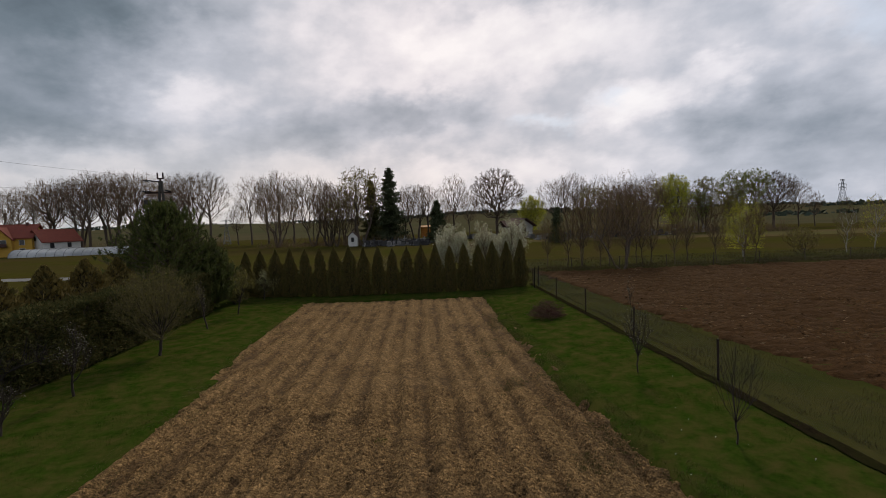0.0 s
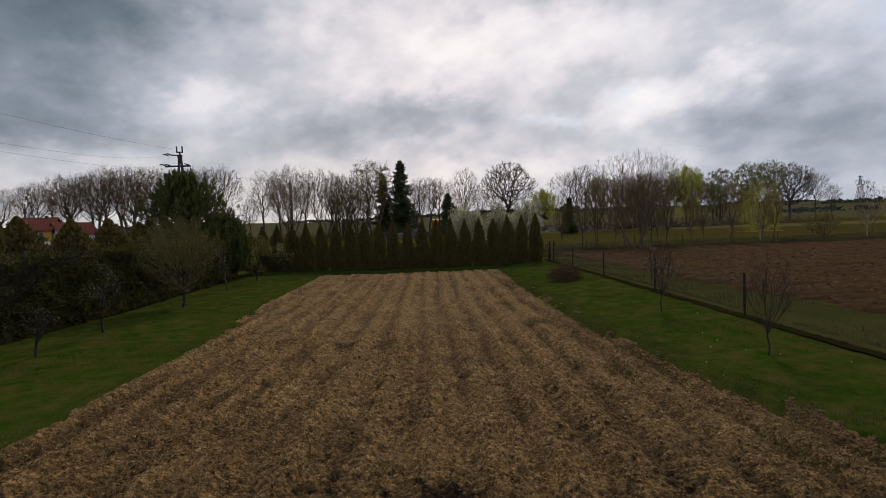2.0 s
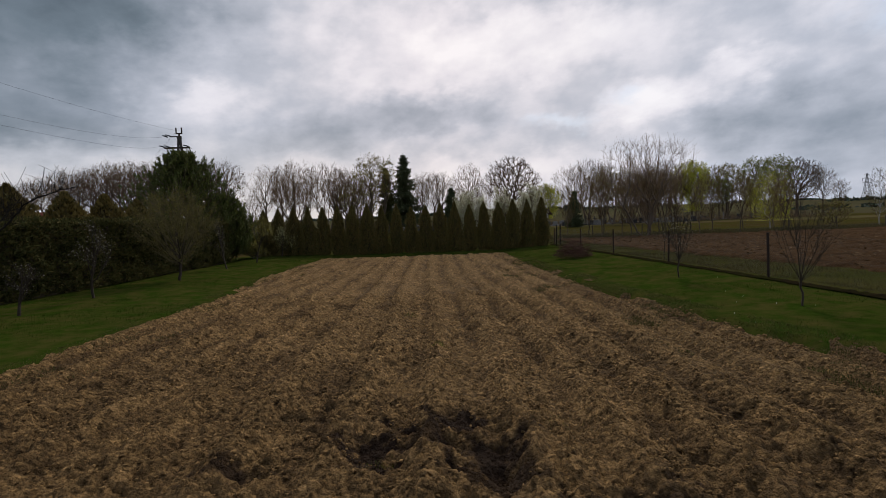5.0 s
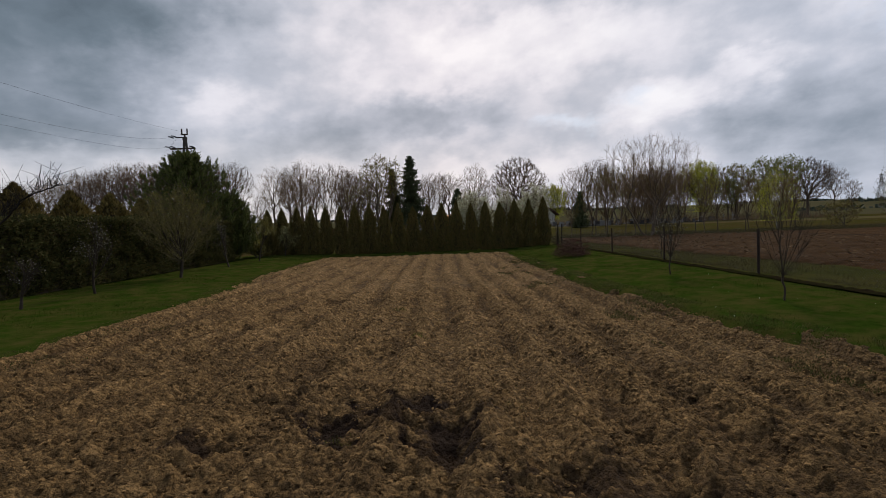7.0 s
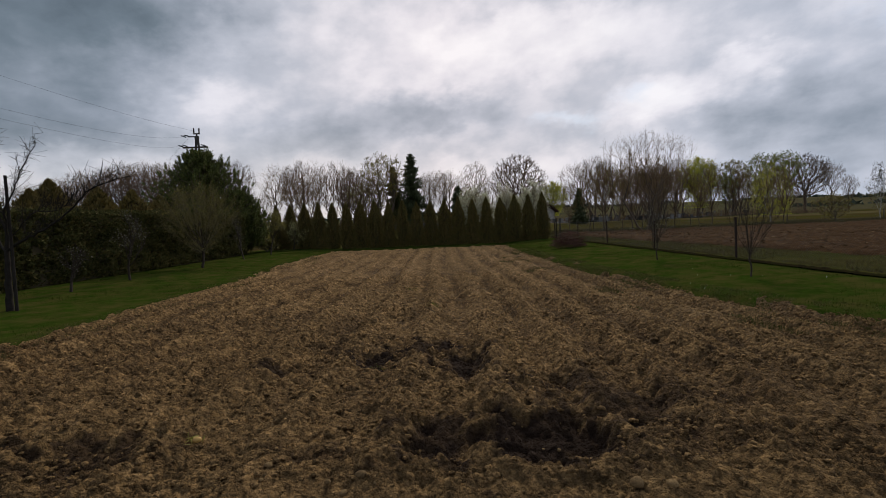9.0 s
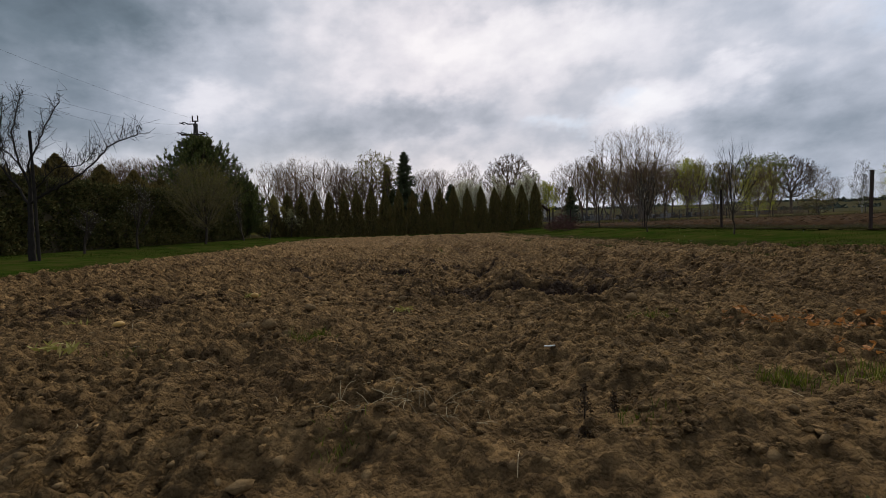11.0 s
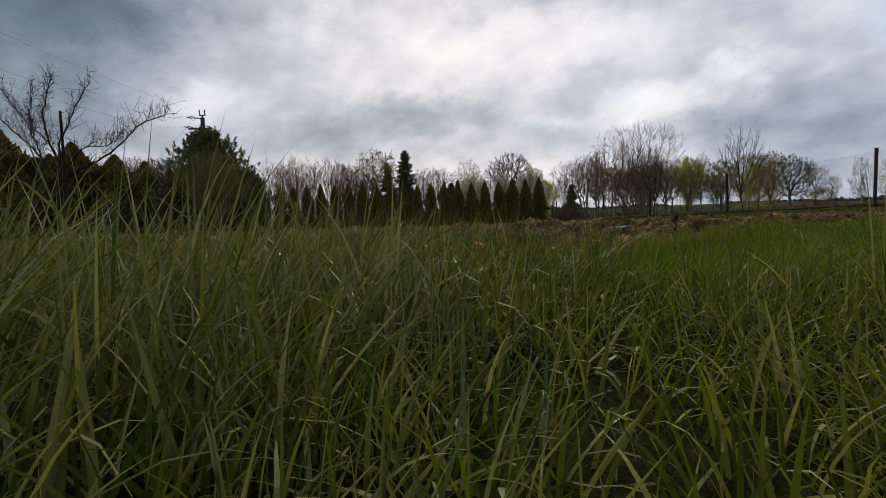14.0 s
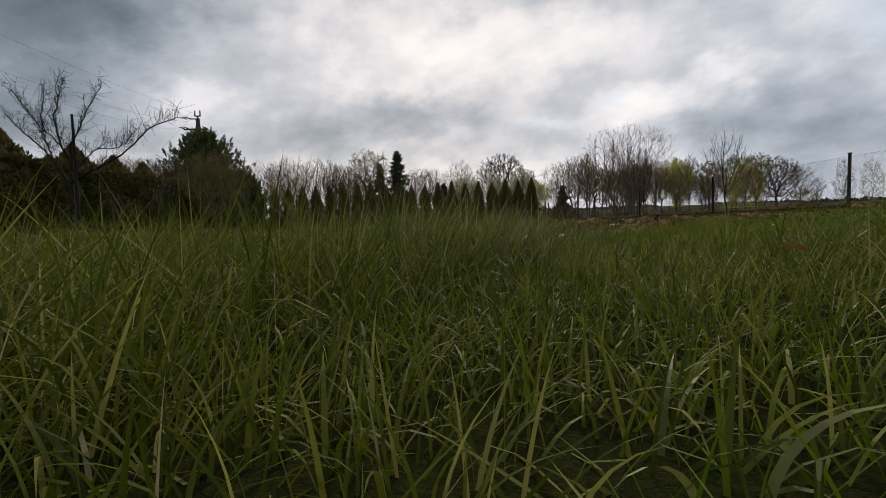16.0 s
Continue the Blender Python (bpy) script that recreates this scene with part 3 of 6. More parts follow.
def soil_z(X, Y):
    """The height of the tilled soil at many places."""
    h = soil_height(X, Y)
    for px, py, s, dep in PITS:
        q = pit_shape(X, Y, px, py, s)
        h = h - 0.55 * dep * ease(1.25 - q) + 0.22 * dep * np.exp(-((q - 1.5) / 0.35) ** 2)
    return lie(X, Y) + 0.015 + h


def soil_at(x, y):
    return float(soil_z(np.array([float(x)]), np.array([float(y)]))[0])


def build_soil():
    field = tagged(new("ploughed_field"), "brown tilled garden field with clods and furrows", "field", kind="structure")
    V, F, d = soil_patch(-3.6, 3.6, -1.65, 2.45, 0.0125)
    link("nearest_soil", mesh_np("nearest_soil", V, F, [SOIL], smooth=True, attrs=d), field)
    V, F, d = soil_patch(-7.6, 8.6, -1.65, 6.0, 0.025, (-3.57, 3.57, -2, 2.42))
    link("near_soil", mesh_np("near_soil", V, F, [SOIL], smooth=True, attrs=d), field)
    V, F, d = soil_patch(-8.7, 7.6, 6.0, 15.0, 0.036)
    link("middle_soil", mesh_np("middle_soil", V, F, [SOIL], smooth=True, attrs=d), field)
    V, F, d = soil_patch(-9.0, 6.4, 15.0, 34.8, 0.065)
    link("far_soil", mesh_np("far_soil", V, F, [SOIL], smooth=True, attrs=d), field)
    return field


def build_red_field():
    xs, ys = np.arange(12.2, 92, 0.22), np.arange(8.0, 47.5, 0.22)
    X, Y = np.meshgrid(xs, ys)
    u = X * 0.30 + Y * 0.95
    h = 0.09 * np.cos(u * 2 * math.pi / 0.75 + 1.5 * fbm(X * 0.2, Y * 0.2, 5)) + 0.18 * fbm(X * 1.6, Y * 1.6, 205, 5) + 0.10 * fbm(X * 0.5, Y * 0.5, 207)
    inside = np.minimum(np.minimum(X - 13.6 + 0.04 * (Y - 20), 90 - X), np.minimum(Y - 9, 45.8 + 0.0 * X - Y)) + 0.8 * fbm(X * 0.7, Y * 0.7, 209)
    Z = lie(X, Y) + 0.10 + h - 0.5 * ease(-inside / 0.6 + 0.2)
    me = mesh_np("ploughed_red_field", np.stack([X, Y, Z], -1).reshape(-1, 3), grid_faces(len(xs), len(ys)), [PLOUGH], smooth=True)
    tagged(link("ploughed_red_field", me), "dark reddish-brown ploughed field beyond the fence", "field", kind="structure")


def build_bank():
    ys = np.arange(-4, 38.5, 0.12)
    t = np.linspace(-1, 1, 9)
    Y, T = np.meshgrid(ys, t, indexing="ij")
    X = 9.98 + T * (0.19 + 0.08 * fbm(Y * 2, T, 221)) + 0.06 * fbm(Y * 0.8, T * 0, 223)
    Z = lie(X, Y) + 0.030 - 0.02 * (1 - T * T) + 0.05 * (1 - T * T) * fbm(X * 9, Y * 9, 225) * 2 + 0.02 * (np.abs(T) < 0.95)
    me = mesh_np("earth_strip", np.stack([X, Y, Z], -1).reshape(-1, 3), grid_faces(len(t), len(ys)), [BANK], smooth=True)
    tagged(link("earth_strip", me), "dark bare earth strip along the wire fence", "ground", kind="structure")


build_ground()
FIELD = build_soil()
build_red_field()
build_bank()

# ---------------------------------------------------------------- trees and bushes


def grow(rng, height, r, levels, kids, spread, lift, bend=0.16, ratio=0.62, stems=1, bare=0.3, lean=0.12):
    """The branches of a tree: (points, start radius, end radius, level)."""
    out = []

    def bough(p, d, length, r0, lev):
        n = 6 if lev == 0 else 5 if lev < 3 else 3
        pts = [p]
        for _ in range(n):
            d = d + rng.normal(size=3) * bend * (0.5 if lev == 0 else 1) + np.array([0, 0, lift * (1 if lev else 0.3)])
            d = d / np.linalg.norm(d)
            p = p + d * length / n
            pts.append(p)
        r1 = r0 * (0.35 if lev == 0 else 0.3)
        out.append((np.array(pts), r0, r1, lev))
        if lev >= levels:
            return
        k = kids[lev]
        for i in range(k):
            s = (bare if lev == 0 else 0.2) + (1 - (bare if lev == 0 else 0.2)) * (i + rng.uniform(0.2, 0.9)) / k
            j = min(s * n, n - 0.01)
            a = int(j)
            q = pts[a] + (pts[a + 1] - pts[a]) * (j - a)
            dd = pts[a + 1] - pts[a]
            dd = dd / np.linalg.norm(dd)
            side = np.cross(dd, rng.normal(size=3))
            side = side / (np.linalg.norm(side) + 1e-9)
            an = spread * rng.uniform(0.65, 1.25)
            bough(q, dd * math.cos(an) + side * math.sin(an), length * ratio * rng.uniform(0.7, 1.15) * (1.15 - 0.5 * s), max(r0 * (1 - 0.6 * s) * 0.55, 0.004), lev + 1)

    for s in range(stems):
        d = np.array([0, 0, 1.0]) + rng.normal(size=3) * (lean if stems == 1 else 0.22)
        bough(np.array([0, 0, -0.05]) + rng.normal(size=3) * (0 if stems == 1 else 0.25) * np.array([1, 1, 0]), d / np.linalg.norm(d), height * 0.78 * (1 if stems == 1 else rng.uniform(0.75, 1.05)), r, 0)
    k = height / max(p[:, 2].max() for p, *_ in out)
    done = []
    for p, a, b, l in out:
        p = p * k
        f = np.sqrt(np.clip(1 - ((p[:, 2] / height - 0.62) / 0.42) ** 2, 0.05, 1))
        f = np.where(p[:, 2] > 0.62 * height, f, 1)[:, None]
        done.append((np.concatenate([p[:, :2] * f, p[:, 2:]], 1), a, b, l))
    return done


def tree_meshes(name, seed, height, width=None, r=0.22, levels=4, kids=(9, 6, 4, 3), spread=0.75, lift=0.06, leaf=None, leaf_n=0, leaf_size=0.2, twig_r=0.015, bark=None, twig=None, droop=0.0, **kw):
    """Trunk, twig and leaf meshes of one tree. width: the crown is squeezed or drawn out to it."""
    rng = np.random.default_rng(seed)
    br = grow(rng, height, r, levels, kids, spread, lift, **kw)
    if width:
        P = np.concatenate([p for p, *_ in br])
        w = np.percentile(np.hypot(P[:, 0] - P[0, 0], P[:, 1]), 96) * 2
        s = np.array([width / w, width / w, 1])
        br = [(p * s, a, b, l) for p, a, b, l in br]
    split = 2 if levels > 2 else 1
    thick = [(p, max(a, twig_r), max(b, twig_r * 0.8)) for p, a, b, l in br if l < split]
    thin = [(p, max(a, twig_r), twig_r * 0.6) for p, a, b, l in br if l >= split]
    out = [("trunk", tube_mesh(name + "_trunk", thick, 6, bark or BARK)), ("crown", tube_mesh(name + "_twigs", thin, 3, twig or TWIG, False))]
    if leaf:
        tips = np.concatenate([p[1:] for p, a, b, l in br if l >= max(levels - 1, 1)])
        P = tips[rng.integers(0, len(tips), leaf_n)] + rng.normal(size=(leaf_n, 3)) * leaf_size * 0.9
        if droop:
            P[:, 2] -= rng.exponential(droop, leaf_n)
            P[:, 2] = np.maximum(P[:, 2], 0.3)
        out.append(("foliage", card_mesh(name + "_foliage", rng, P, leaf_size, leaf)))
    return out


def sticks(A, B, ra, rb, sides):
    """Straight tapered pieces from each place A to each place B."""
    d = B - A
    d = d / (np.linalg.norm(d, axis=1, keepdims=True) + 1e-9)
    ref = np.where(np.abs(d[:, 2:]) > 0.8, [[1.0, 0.13, 0.07]], [[0.05, 0.03, 1.0]])
    u = np.cross(d, ref)
    u = u / (np.linalg.norm(u, axis=1, keepdims=True) + 1e-9)
    w = np.cross(d, u)
    a = np.arange(sides) * 2 * math.pi / sides
    ring = np.cos(a)[None, :, None] * u[:, None] + np.sin(a)[None, :, None] * w[:, None]
    V = np.concatenate([A[:, None] + ring * ra[:, None, None], B[:, None] + ring * rb[:, None, None]], 1)
    i = np.arange(sides)
    j = np.roll(i, -1)
    F = np.stack([i, j, j + sides, i + sides], -1)
    return V.reshape(-1, 3), (F[None] + (np.arange(len(A)) * 2 * sides)[:, None, None]).reshape(-1, 4)


def crown_tree(name, seed, h, w, base=0.35, n=800, wide=0.55, tip=0.016, trunk=0.0, stems=1, twigs=4, reach=0.07, rise=0.25, lobes=0.16, direct=0.45,
               lean=0.0, bark=None, twig=None, leaf=None, leaf_n=0, leaf_size=0.2, droop=0.0, squeeze=0.6, hollow=0.5):
    """A broad-leaved tree grown into its crown: places are strewn through the crown and each is joined to the growing frame by the
    shortest way back to the root. base: where the crown begins; wide: where in the crown it is widest; direct: how straight the ways are."""
    rng = np.random.default_rng(seed)
    t = rng.uniform(0, 1, n * 3)
    prof = np.where(t < wide, 0.12 + 0.88 * (t / wide) ** squeeze, np.sqrt(np.clip(1 - ((t - wide) / (1 - wide)) ** 2.2, 0, 1)))
    t = t[rng.uniform(0, 1, n * 3) < prof ** 2 + 0.05][:n]
    prof = np.where(t < wide, 0.12 + 0.88 * (t / wide) ** squeeze, np.sqrt(np.clip(1 - ((t - wide) / (1 - wide)) ** 2.2, 0, 1)))
    a = rng.uniform(0, 2 * math.pi, len(t))
    ph = rng.uniform(0, 6.28, 4)
    lob = 1 + lobes * (np.sin(2 * a + ph[0] + 3 * t) + np.sin(3 * a + ph[1] - 5 * t) + 0.7 * np.sin(5 * a + ph[2] + 9 * t)) / 1.6
    R = w / 2 * prof * lob * rng.uniform(0, 1, len(t)) ** hollow
    P = np.stack([R * np.cos(a) + lean * t * w, R * np.sin(a), h * (base + (1 - base) * t * (1 - 0.06 * lobes * 6 * np.sin(2 * a + ph[3]) ** 2))], -1)
    # the stems
    nodes, par, way = [], [], []
    roots = []
    for k in range(stems):
        g = np.array([0.0, 0, 0]) if stems == 1 else np.array([math.cos(k * 2.4), math.sin(k * 2.4), 0]) * w * 0.035 * (1 + k % 2)
        top = g * (1 if stems == 1 else 3.2) + rng.normal(size=3) * [.03 * h, .03 * h, 0] * 0.5
        m = 6
        for i in range(m):
            f = i / (m - 1)
            q = (g if i else g * 0.2) + (top - g) * f ** 1.3 + np.array([0, 0, -0.05 + f * h * (base + 0.10 * (1 - base))]) + rng.normal(size=3) * [.004 * h, .004 * h, 0] * (i > 0)
            par.append(len(nodes) - 1 if i else -1)
            way.append(0.0 if i == 0 else way[-1] + h * base / (m - 1))
            nodes.append(q)
        roots.append(len(nodes) - 1)
    fork = np.array([0, 0, h * base * 0.9])
    P = P[np.argsort(np.linalg.norm((P - fork) * [1, 1, 0.8], axis=1))]
    N0 = len(nodes)
    X = np.zeros((N0 + len(P), 3))
    X[:N0] = nodes
    W = np.zeros(len(X))
    W[:N0] = way
    par = par + [0] * len(P)
    free = np.ones(len(X))
    free[:N0] = [0 if i % 6 < 4 else 1 for i in range(N0)]
    for i, p in enumerate(P):
        k = N0 + i
        v = p - X[:k]
        d = np.linalg.norm(v, axis=1)
        cost = d + direct * W[:k] + np.maximum(-v[:, 2], 0) * 0.8 + (1 - free[:k]) * 1e3
        j = int(np.argmin(cost))
        X[k], par[k], W[k] = p, j, W[j] + d[j]
    par = np.array(par)
    load = np.zeros(len(X))
    for k in range(len(X) - 1, -1, -1):
        load[k] = max(load[k], 0) + (1 if k >= N0 else 0)
        if par[k] >= 0:
            load[par[k]] += load[k]
    rad = tip * np.maximum(load, 1) ** 0.40
    if trunk:
        rad = rad * np.where(load > 4, 1 + (trunk / rad[0] - 1) * np.clip(np.log(load + 1) / np.log(load[0] + 1), 0, 1) ** 2, 1)
    child = np.where(par >= 0)[0]
    # boughs sway off the straight way
    X[N0:] += rng.normal(size=(len(P), 3)) * 0.003 * h
    A, B = X[par[child]], X[child]
    ra, rb = np.minimum(rad[par[child]], rad[child] * 1.5), rad[child]
    thick = load[child] > max(12, 0.015 * n)
    VT, FT = sticks(A[thick], B[thick], ra[thick], rb[thick], 6)
    out = [("trunk", mesh_np(name + "_trunk", VT, FT, [bark or BARK], smooth=True))]
    ends = child[load[child] <= 4]
    d = X[ends] - X[par[ends]]
    d = d / (np.linalg.norm(d, axis=1, keepdims=True) + 1e-9)
    E0, D = np.repeat(X[ends], twigs, 0), np.repeat(d, twigs, 0)
    back = np.repeat(X[par[ends]], twigs, 0)
    E0 = back + (E0 - back) * rng.uniform(0.2, 1.0, (len(E0), 1))
    D = D + rng.normal(size=D.shape) * 0.55 + [0, 0, rise]
    D = D / np.linalg.norm(D, axis=1, keepdims=True)
    E1 = E0 + D * (h * reach * rng.uniform(0.4, 1.2, (len(E0), 1)))
    VA, FA = sticks(A[~thick], B[~thick], ra[~thick], rb[~thick], 3)
    VB, FB = sticks(E0, E1, np.full(len(E0), tip * 0.8), np.full(len(E0), tip * 0.35), 3)
    out.append(("crown", mesh_np(name + "_twigs", np.concatenate([VA, VB]), np.concatenate([FA, FB + len(VA)]), [twig or TWIG])))
    if leaf:
        q = rng.integers(0, len(E0), leaf_n)
        L = E0[q] + (E1 - E0)[q] * rng.uniform(0.2, 1.1, (leaf_n, 1)) + rng.normal(size=(leaf_n, 3)) * leaf_size * 0.6
        if droop:
            L[:, 2] -= rng.exponential(droop, leaf_n)
            L[:, 2] = np.maximum(L[:, 2], 0.15 * h)
        out.append(("foliage", card_mesh(name + "_foliage", rng, L, leaf_size, leaf)))
    return out


def plant(name, meshes, x, y, s=1.0, turn=0.0, label="", category="tree", group="", sz=None, sink=0.03):
    root = new(name)
    for n, me in meshes:
        link(n, me, root)
    root.matrix_world = Matrix.Translation((x, y, float(lie(x, y)) - sink)) @ Euler((0, 0, turn)).to_matrix().to_4x4() @ Matrix.Diagonal((s, s, sz or s, 1))
    return tagged(root, label, category, group)


def column_points(rng, n, h, prof, depth=0.16):
    """Places over the skin of an upright crown whose radius at each height is prof(t)."""
    t = rng.uniform(0, 1, n) ** 1.15
    a = rng.uniform(0, 2 * math.pi, n)
    R = prof(t) * (1 - depth * rng.uniform(0, 1, n) ** 2 * 2) * (1 + 0.12 * np.sin(a * 3 + t * 9) + 0.12 * np.sin(a * 7 - t * 21) + 0.16 * rng.normal(size=n))
    P = np.stack([R * np.cos(a), R * np.sin(a), t * h], -1)
    up = np.stack([np.cos(a) * 0.55, np.sin(a) * 0.55, np.full(n, 1.3)], -1)
    return P, up


def thuja_meshes(name, seed, h, w, n, size, leaf, prof=None):
    rng = np.random.default_rng(seed)
    prof = prof or (lambda t: w / 2 * np.clip(np.minimum(0.88 + t * 1.2, 1.0) * (1 - np.clip((t - 0.32) / 0.68, 0, 1) ** 1.9) * (1 + 0.10 * np.sin(t * 11 + seed)) + 0.02, 0.02, 1))
    P, up = column_points(rng, n, h, prof)
    crown = card_mesh(name + "_crown", rng, P + [0, 0, 0.06], size, leaf, up, 0.5, 0.5)
    # solid dark cone, added to block light within the crown
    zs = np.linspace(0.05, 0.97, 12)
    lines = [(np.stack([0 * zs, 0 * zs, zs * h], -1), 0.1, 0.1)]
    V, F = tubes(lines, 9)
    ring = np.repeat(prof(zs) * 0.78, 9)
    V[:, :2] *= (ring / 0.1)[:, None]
    core = mesh_np(name + "_inside", V, F, [SHADE_CORE], smooth=True)
    trunk = tube_mesh(name + "_trunk", [(np.array([[0, 0, -0.05], [0.01, 0, 0.2], [0, 0.01, h * 0.6]]), 0.06, 0.02)], 6, BARK)
    return [("trunk", trunk), ("inner_foliage", core), ("crown", crown)]


def spruce_meshes(name, seed, h, w, leaf, n=5200):
    rng = np.random.default_rng(seed)
    trunk = tube_mesh(name + "_trunk", [(np.array([[0, 0, -0.1], [0, 0, h * 0.5], [0, 0, h]]), 0.25, 0.03)], 6, BARK)
    lines, pts, ups = [], [], []
    z = h * 0.06
    while z < h * 0.985:
        t = z / h
        R = w / 2 * (1 - t) ** 0.62 * rng.uniform(0.6, 1.12) + 0.10
        for a in rng.uniform(0, 2 * math.pi, 6):
            d = np.array([math.cos(a), math.sin(a), 0])
            L = R * rng.uniform(0.45, 1.2)
            p0 = np.array([0, 0, z])
            p1 = p0 + d * L * 0.6 + [0, 0, -L * 0.14]
            p2 = p0 + d * L + [0, 0, -L * 0.10]
            lines.append((np.array([p0, p1, p2]), 0.04, 0.015))
            k = max(int(n * L / (w * 26)), 6)
            s = rng.uniform(0.12, 1, (k, 1))
            q = p0 + (p2 - p0) * s + rng.normal(size=(k, 3)) * [0.16, 0.16, 0.13] * (0.5 + L * 0.35)
            q[:, 2] -= 0.12 * L * np.sin(s[:, 0] * 3)
            pts.append(q)
            ups.append(np.repeat([d * 0.7 + [0, 0, -0.6]], k, 0))
        z += h * 0.019
    P, U = np.concatenate(pts), np.concatenate(ups)
    return [("trunk", trunk), ("branchwork", tube_mesh(name + "_branches", lines, 3, BARK, False)), ("crown", card_mesh(name + "_crown", rng, P, 0.34, leaf, U, 0.4, 0.6))]


def pine_meshes(name, seed, h, w):
    """A dense garden pine with upright shoots."""
    rng = np.random.default_rng(seed)
    lines, P, U = [(np.array([[0, 0, -0.1], [0.05, 0, h * 0.4], [0, 0.08, h * 0.97]]), 0.2, 0.04)], [], []
    z = 0.35
    while z < h * 0.98:
        t = z / h
        R = w / 2 * (math.sin(min(t * 2.2 + 0.75, 1.57)) if t < 0.35 else (1 - ((t - 0.35) / 0.66) ** 1.5)) + 0.15
        for a in np.arange(13) * 0.483 + rng.uniform(0, 6):
            d = np.array([math.cos(a), math.sin(a), 0])
            L = R * rng.uniform(0.72, 1.12)
            p0 = np.array([0, 0, z])
            p1 = p0 + d * L * 0.6 + [0, 0, L * 0.10]
            p2 = p0 + d * L + [0, 0, L * 0.34]
            lines.append((np.array([p0, p1, p2]), 0.035, 0.012))
            for s in np.arange(0.35, 1.01, 0.11):
                q = p0 + (p1 - p0) * min(s / 0.6, 1) + (p2 - p1) * max((s - 0.6) / 0.4, 0) + rng.normal(size=3) * [0.22, 0.22, 0.14]
                tip = q + d * 0.10 + [0, 0, rng.uniform(0.22, 0.42)]
                lines.append((np.array([q, (q + tip) / 2, tip]), 0.012, 0.006))
                k = 26
                m = q + (tip - q) * rng.uniform(0, 1.05, (k, 1)) + rng.normal(size=(k, 3)) * 0.045
                P.append(m)
                U.append(np.repeat([(tip - q) / 0.35], k, 0))
        z += h * 0.036
    P, U = np.concatenate(P), np.concatenate(U)
    return [("trunk", tube_mesh(name + "_trunk", lines[:1], 7, BARK)), ("branchwork", tube_mesh(name + "_branches", lines[1:], 3, BARK, False)),
            ("crown", card_mesh(name + "_crown", rng, P, 0.19, PINE, U, 0.24, 0.6))]


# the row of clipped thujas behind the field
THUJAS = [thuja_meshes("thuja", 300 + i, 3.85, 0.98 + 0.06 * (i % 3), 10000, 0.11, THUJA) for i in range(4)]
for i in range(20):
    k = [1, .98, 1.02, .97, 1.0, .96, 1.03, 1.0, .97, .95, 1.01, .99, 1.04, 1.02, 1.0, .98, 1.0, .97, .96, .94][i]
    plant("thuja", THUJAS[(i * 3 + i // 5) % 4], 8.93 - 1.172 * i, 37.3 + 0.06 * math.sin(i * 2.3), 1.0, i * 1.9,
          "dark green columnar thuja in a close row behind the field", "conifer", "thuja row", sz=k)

# hedge along the lawn
def build_hedge():
    rng = np.random.default_rng(41)
    root = tagged(new("hedge"), "tall dark clipped conifer hedge along the lawn", "hedge")
    x0, x1, y0, y1, h = -15.1, -13.35, 5.0, 30.8, 2.62
    n = 110000
    f = rng.uniform(0, 1, n)
    Yv = rng.uniform(y0, y1, n)
    face = f < 0.62
    top = (f >= 0.62) & (f < 0.93)
    X = np.where(face, x1, np.where(top, rng.uniform(x0, x1, n), rng.uniform(x0, x1, n)))
    Z = np.where(face, rng.uniform(0.02, 1, n) ** 0.9 * h, np.where(top, h, rng.uniform(0.05, 1, n) * h))
    Yv = np.where(f >= 0.93, y1, Yv)
    lump = 0.16 * fbm(Yv * 0.9, Z * 0.9, 401) + 0.14 * fbm(Yv * 3, Z * 3, 403)
    X = X + np.where(face, lump * 2.2 + 0.05 - 0.10 * (Z / h) ** 2, 0) + rng.normal(size=n) * 0.05
    Z = Z + np.where(top, 0.28 * fbm(X * 1.5, Yv * 1.1, 405) + 0.06 * rng.normal(size=n), 0) + 0.10 * fbm(Yv * 0.25, Yv * 0, 407)
    P = np.stack([X, Yv, Z + lie(X, Yv)], -1)
    up = np.stack([np.where(face, 0.8, 0.1), np.zeros(n), np.where(face, 0.6, 1.2)], -1)
    link("foliage", card_mesh("hedge_foliage", rng, P, 0.11, HEDGE, up, 0.5, 0.7), root)
    xs = np.linspace(0, 1, 9)
    yy = np.arange(y0, y1 - 0.1, 0.35)
    # dark sheet added behind the leaves for the hedge's inner shade
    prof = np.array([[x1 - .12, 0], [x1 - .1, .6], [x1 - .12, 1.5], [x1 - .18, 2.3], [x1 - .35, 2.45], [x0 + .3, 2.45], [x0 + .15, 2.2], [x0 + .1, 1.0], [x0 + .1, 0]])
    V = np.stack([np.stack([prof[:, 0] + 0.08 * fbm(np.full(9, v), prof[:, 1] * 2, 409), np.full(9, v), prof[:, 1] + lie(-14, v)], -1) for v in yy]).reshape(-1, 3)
    link("shade_sheet", mesh_np("hedge_inside", V, grid_faces(9, len(yy)), [SHADE_CORE], smooth=True), root)
    stems = [(np.array([[-14.0 + 0.2 * math.sin(v * 7), v, float(lie(-14, v)) - .05], [-14.0, v + .05, 1.2], [-14.1, v, 2.3]]), 0.05, 0.015) for v in np.arange(y0 + .3, y1, 0.8)]
    link("stemwork", tube_mesh("hedge_stems", stems, 5, BARK), root)


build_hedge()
CONES = [thuja_meshes("cone", 330 + i, 4.1, 2.6, 5200, 0.22, CONE, lambda t: 1.35 * np.clip((1 - t ** 2.4), 0.02, 1) * np.minimum(0.8 + t, 1)) for i in range(2)]
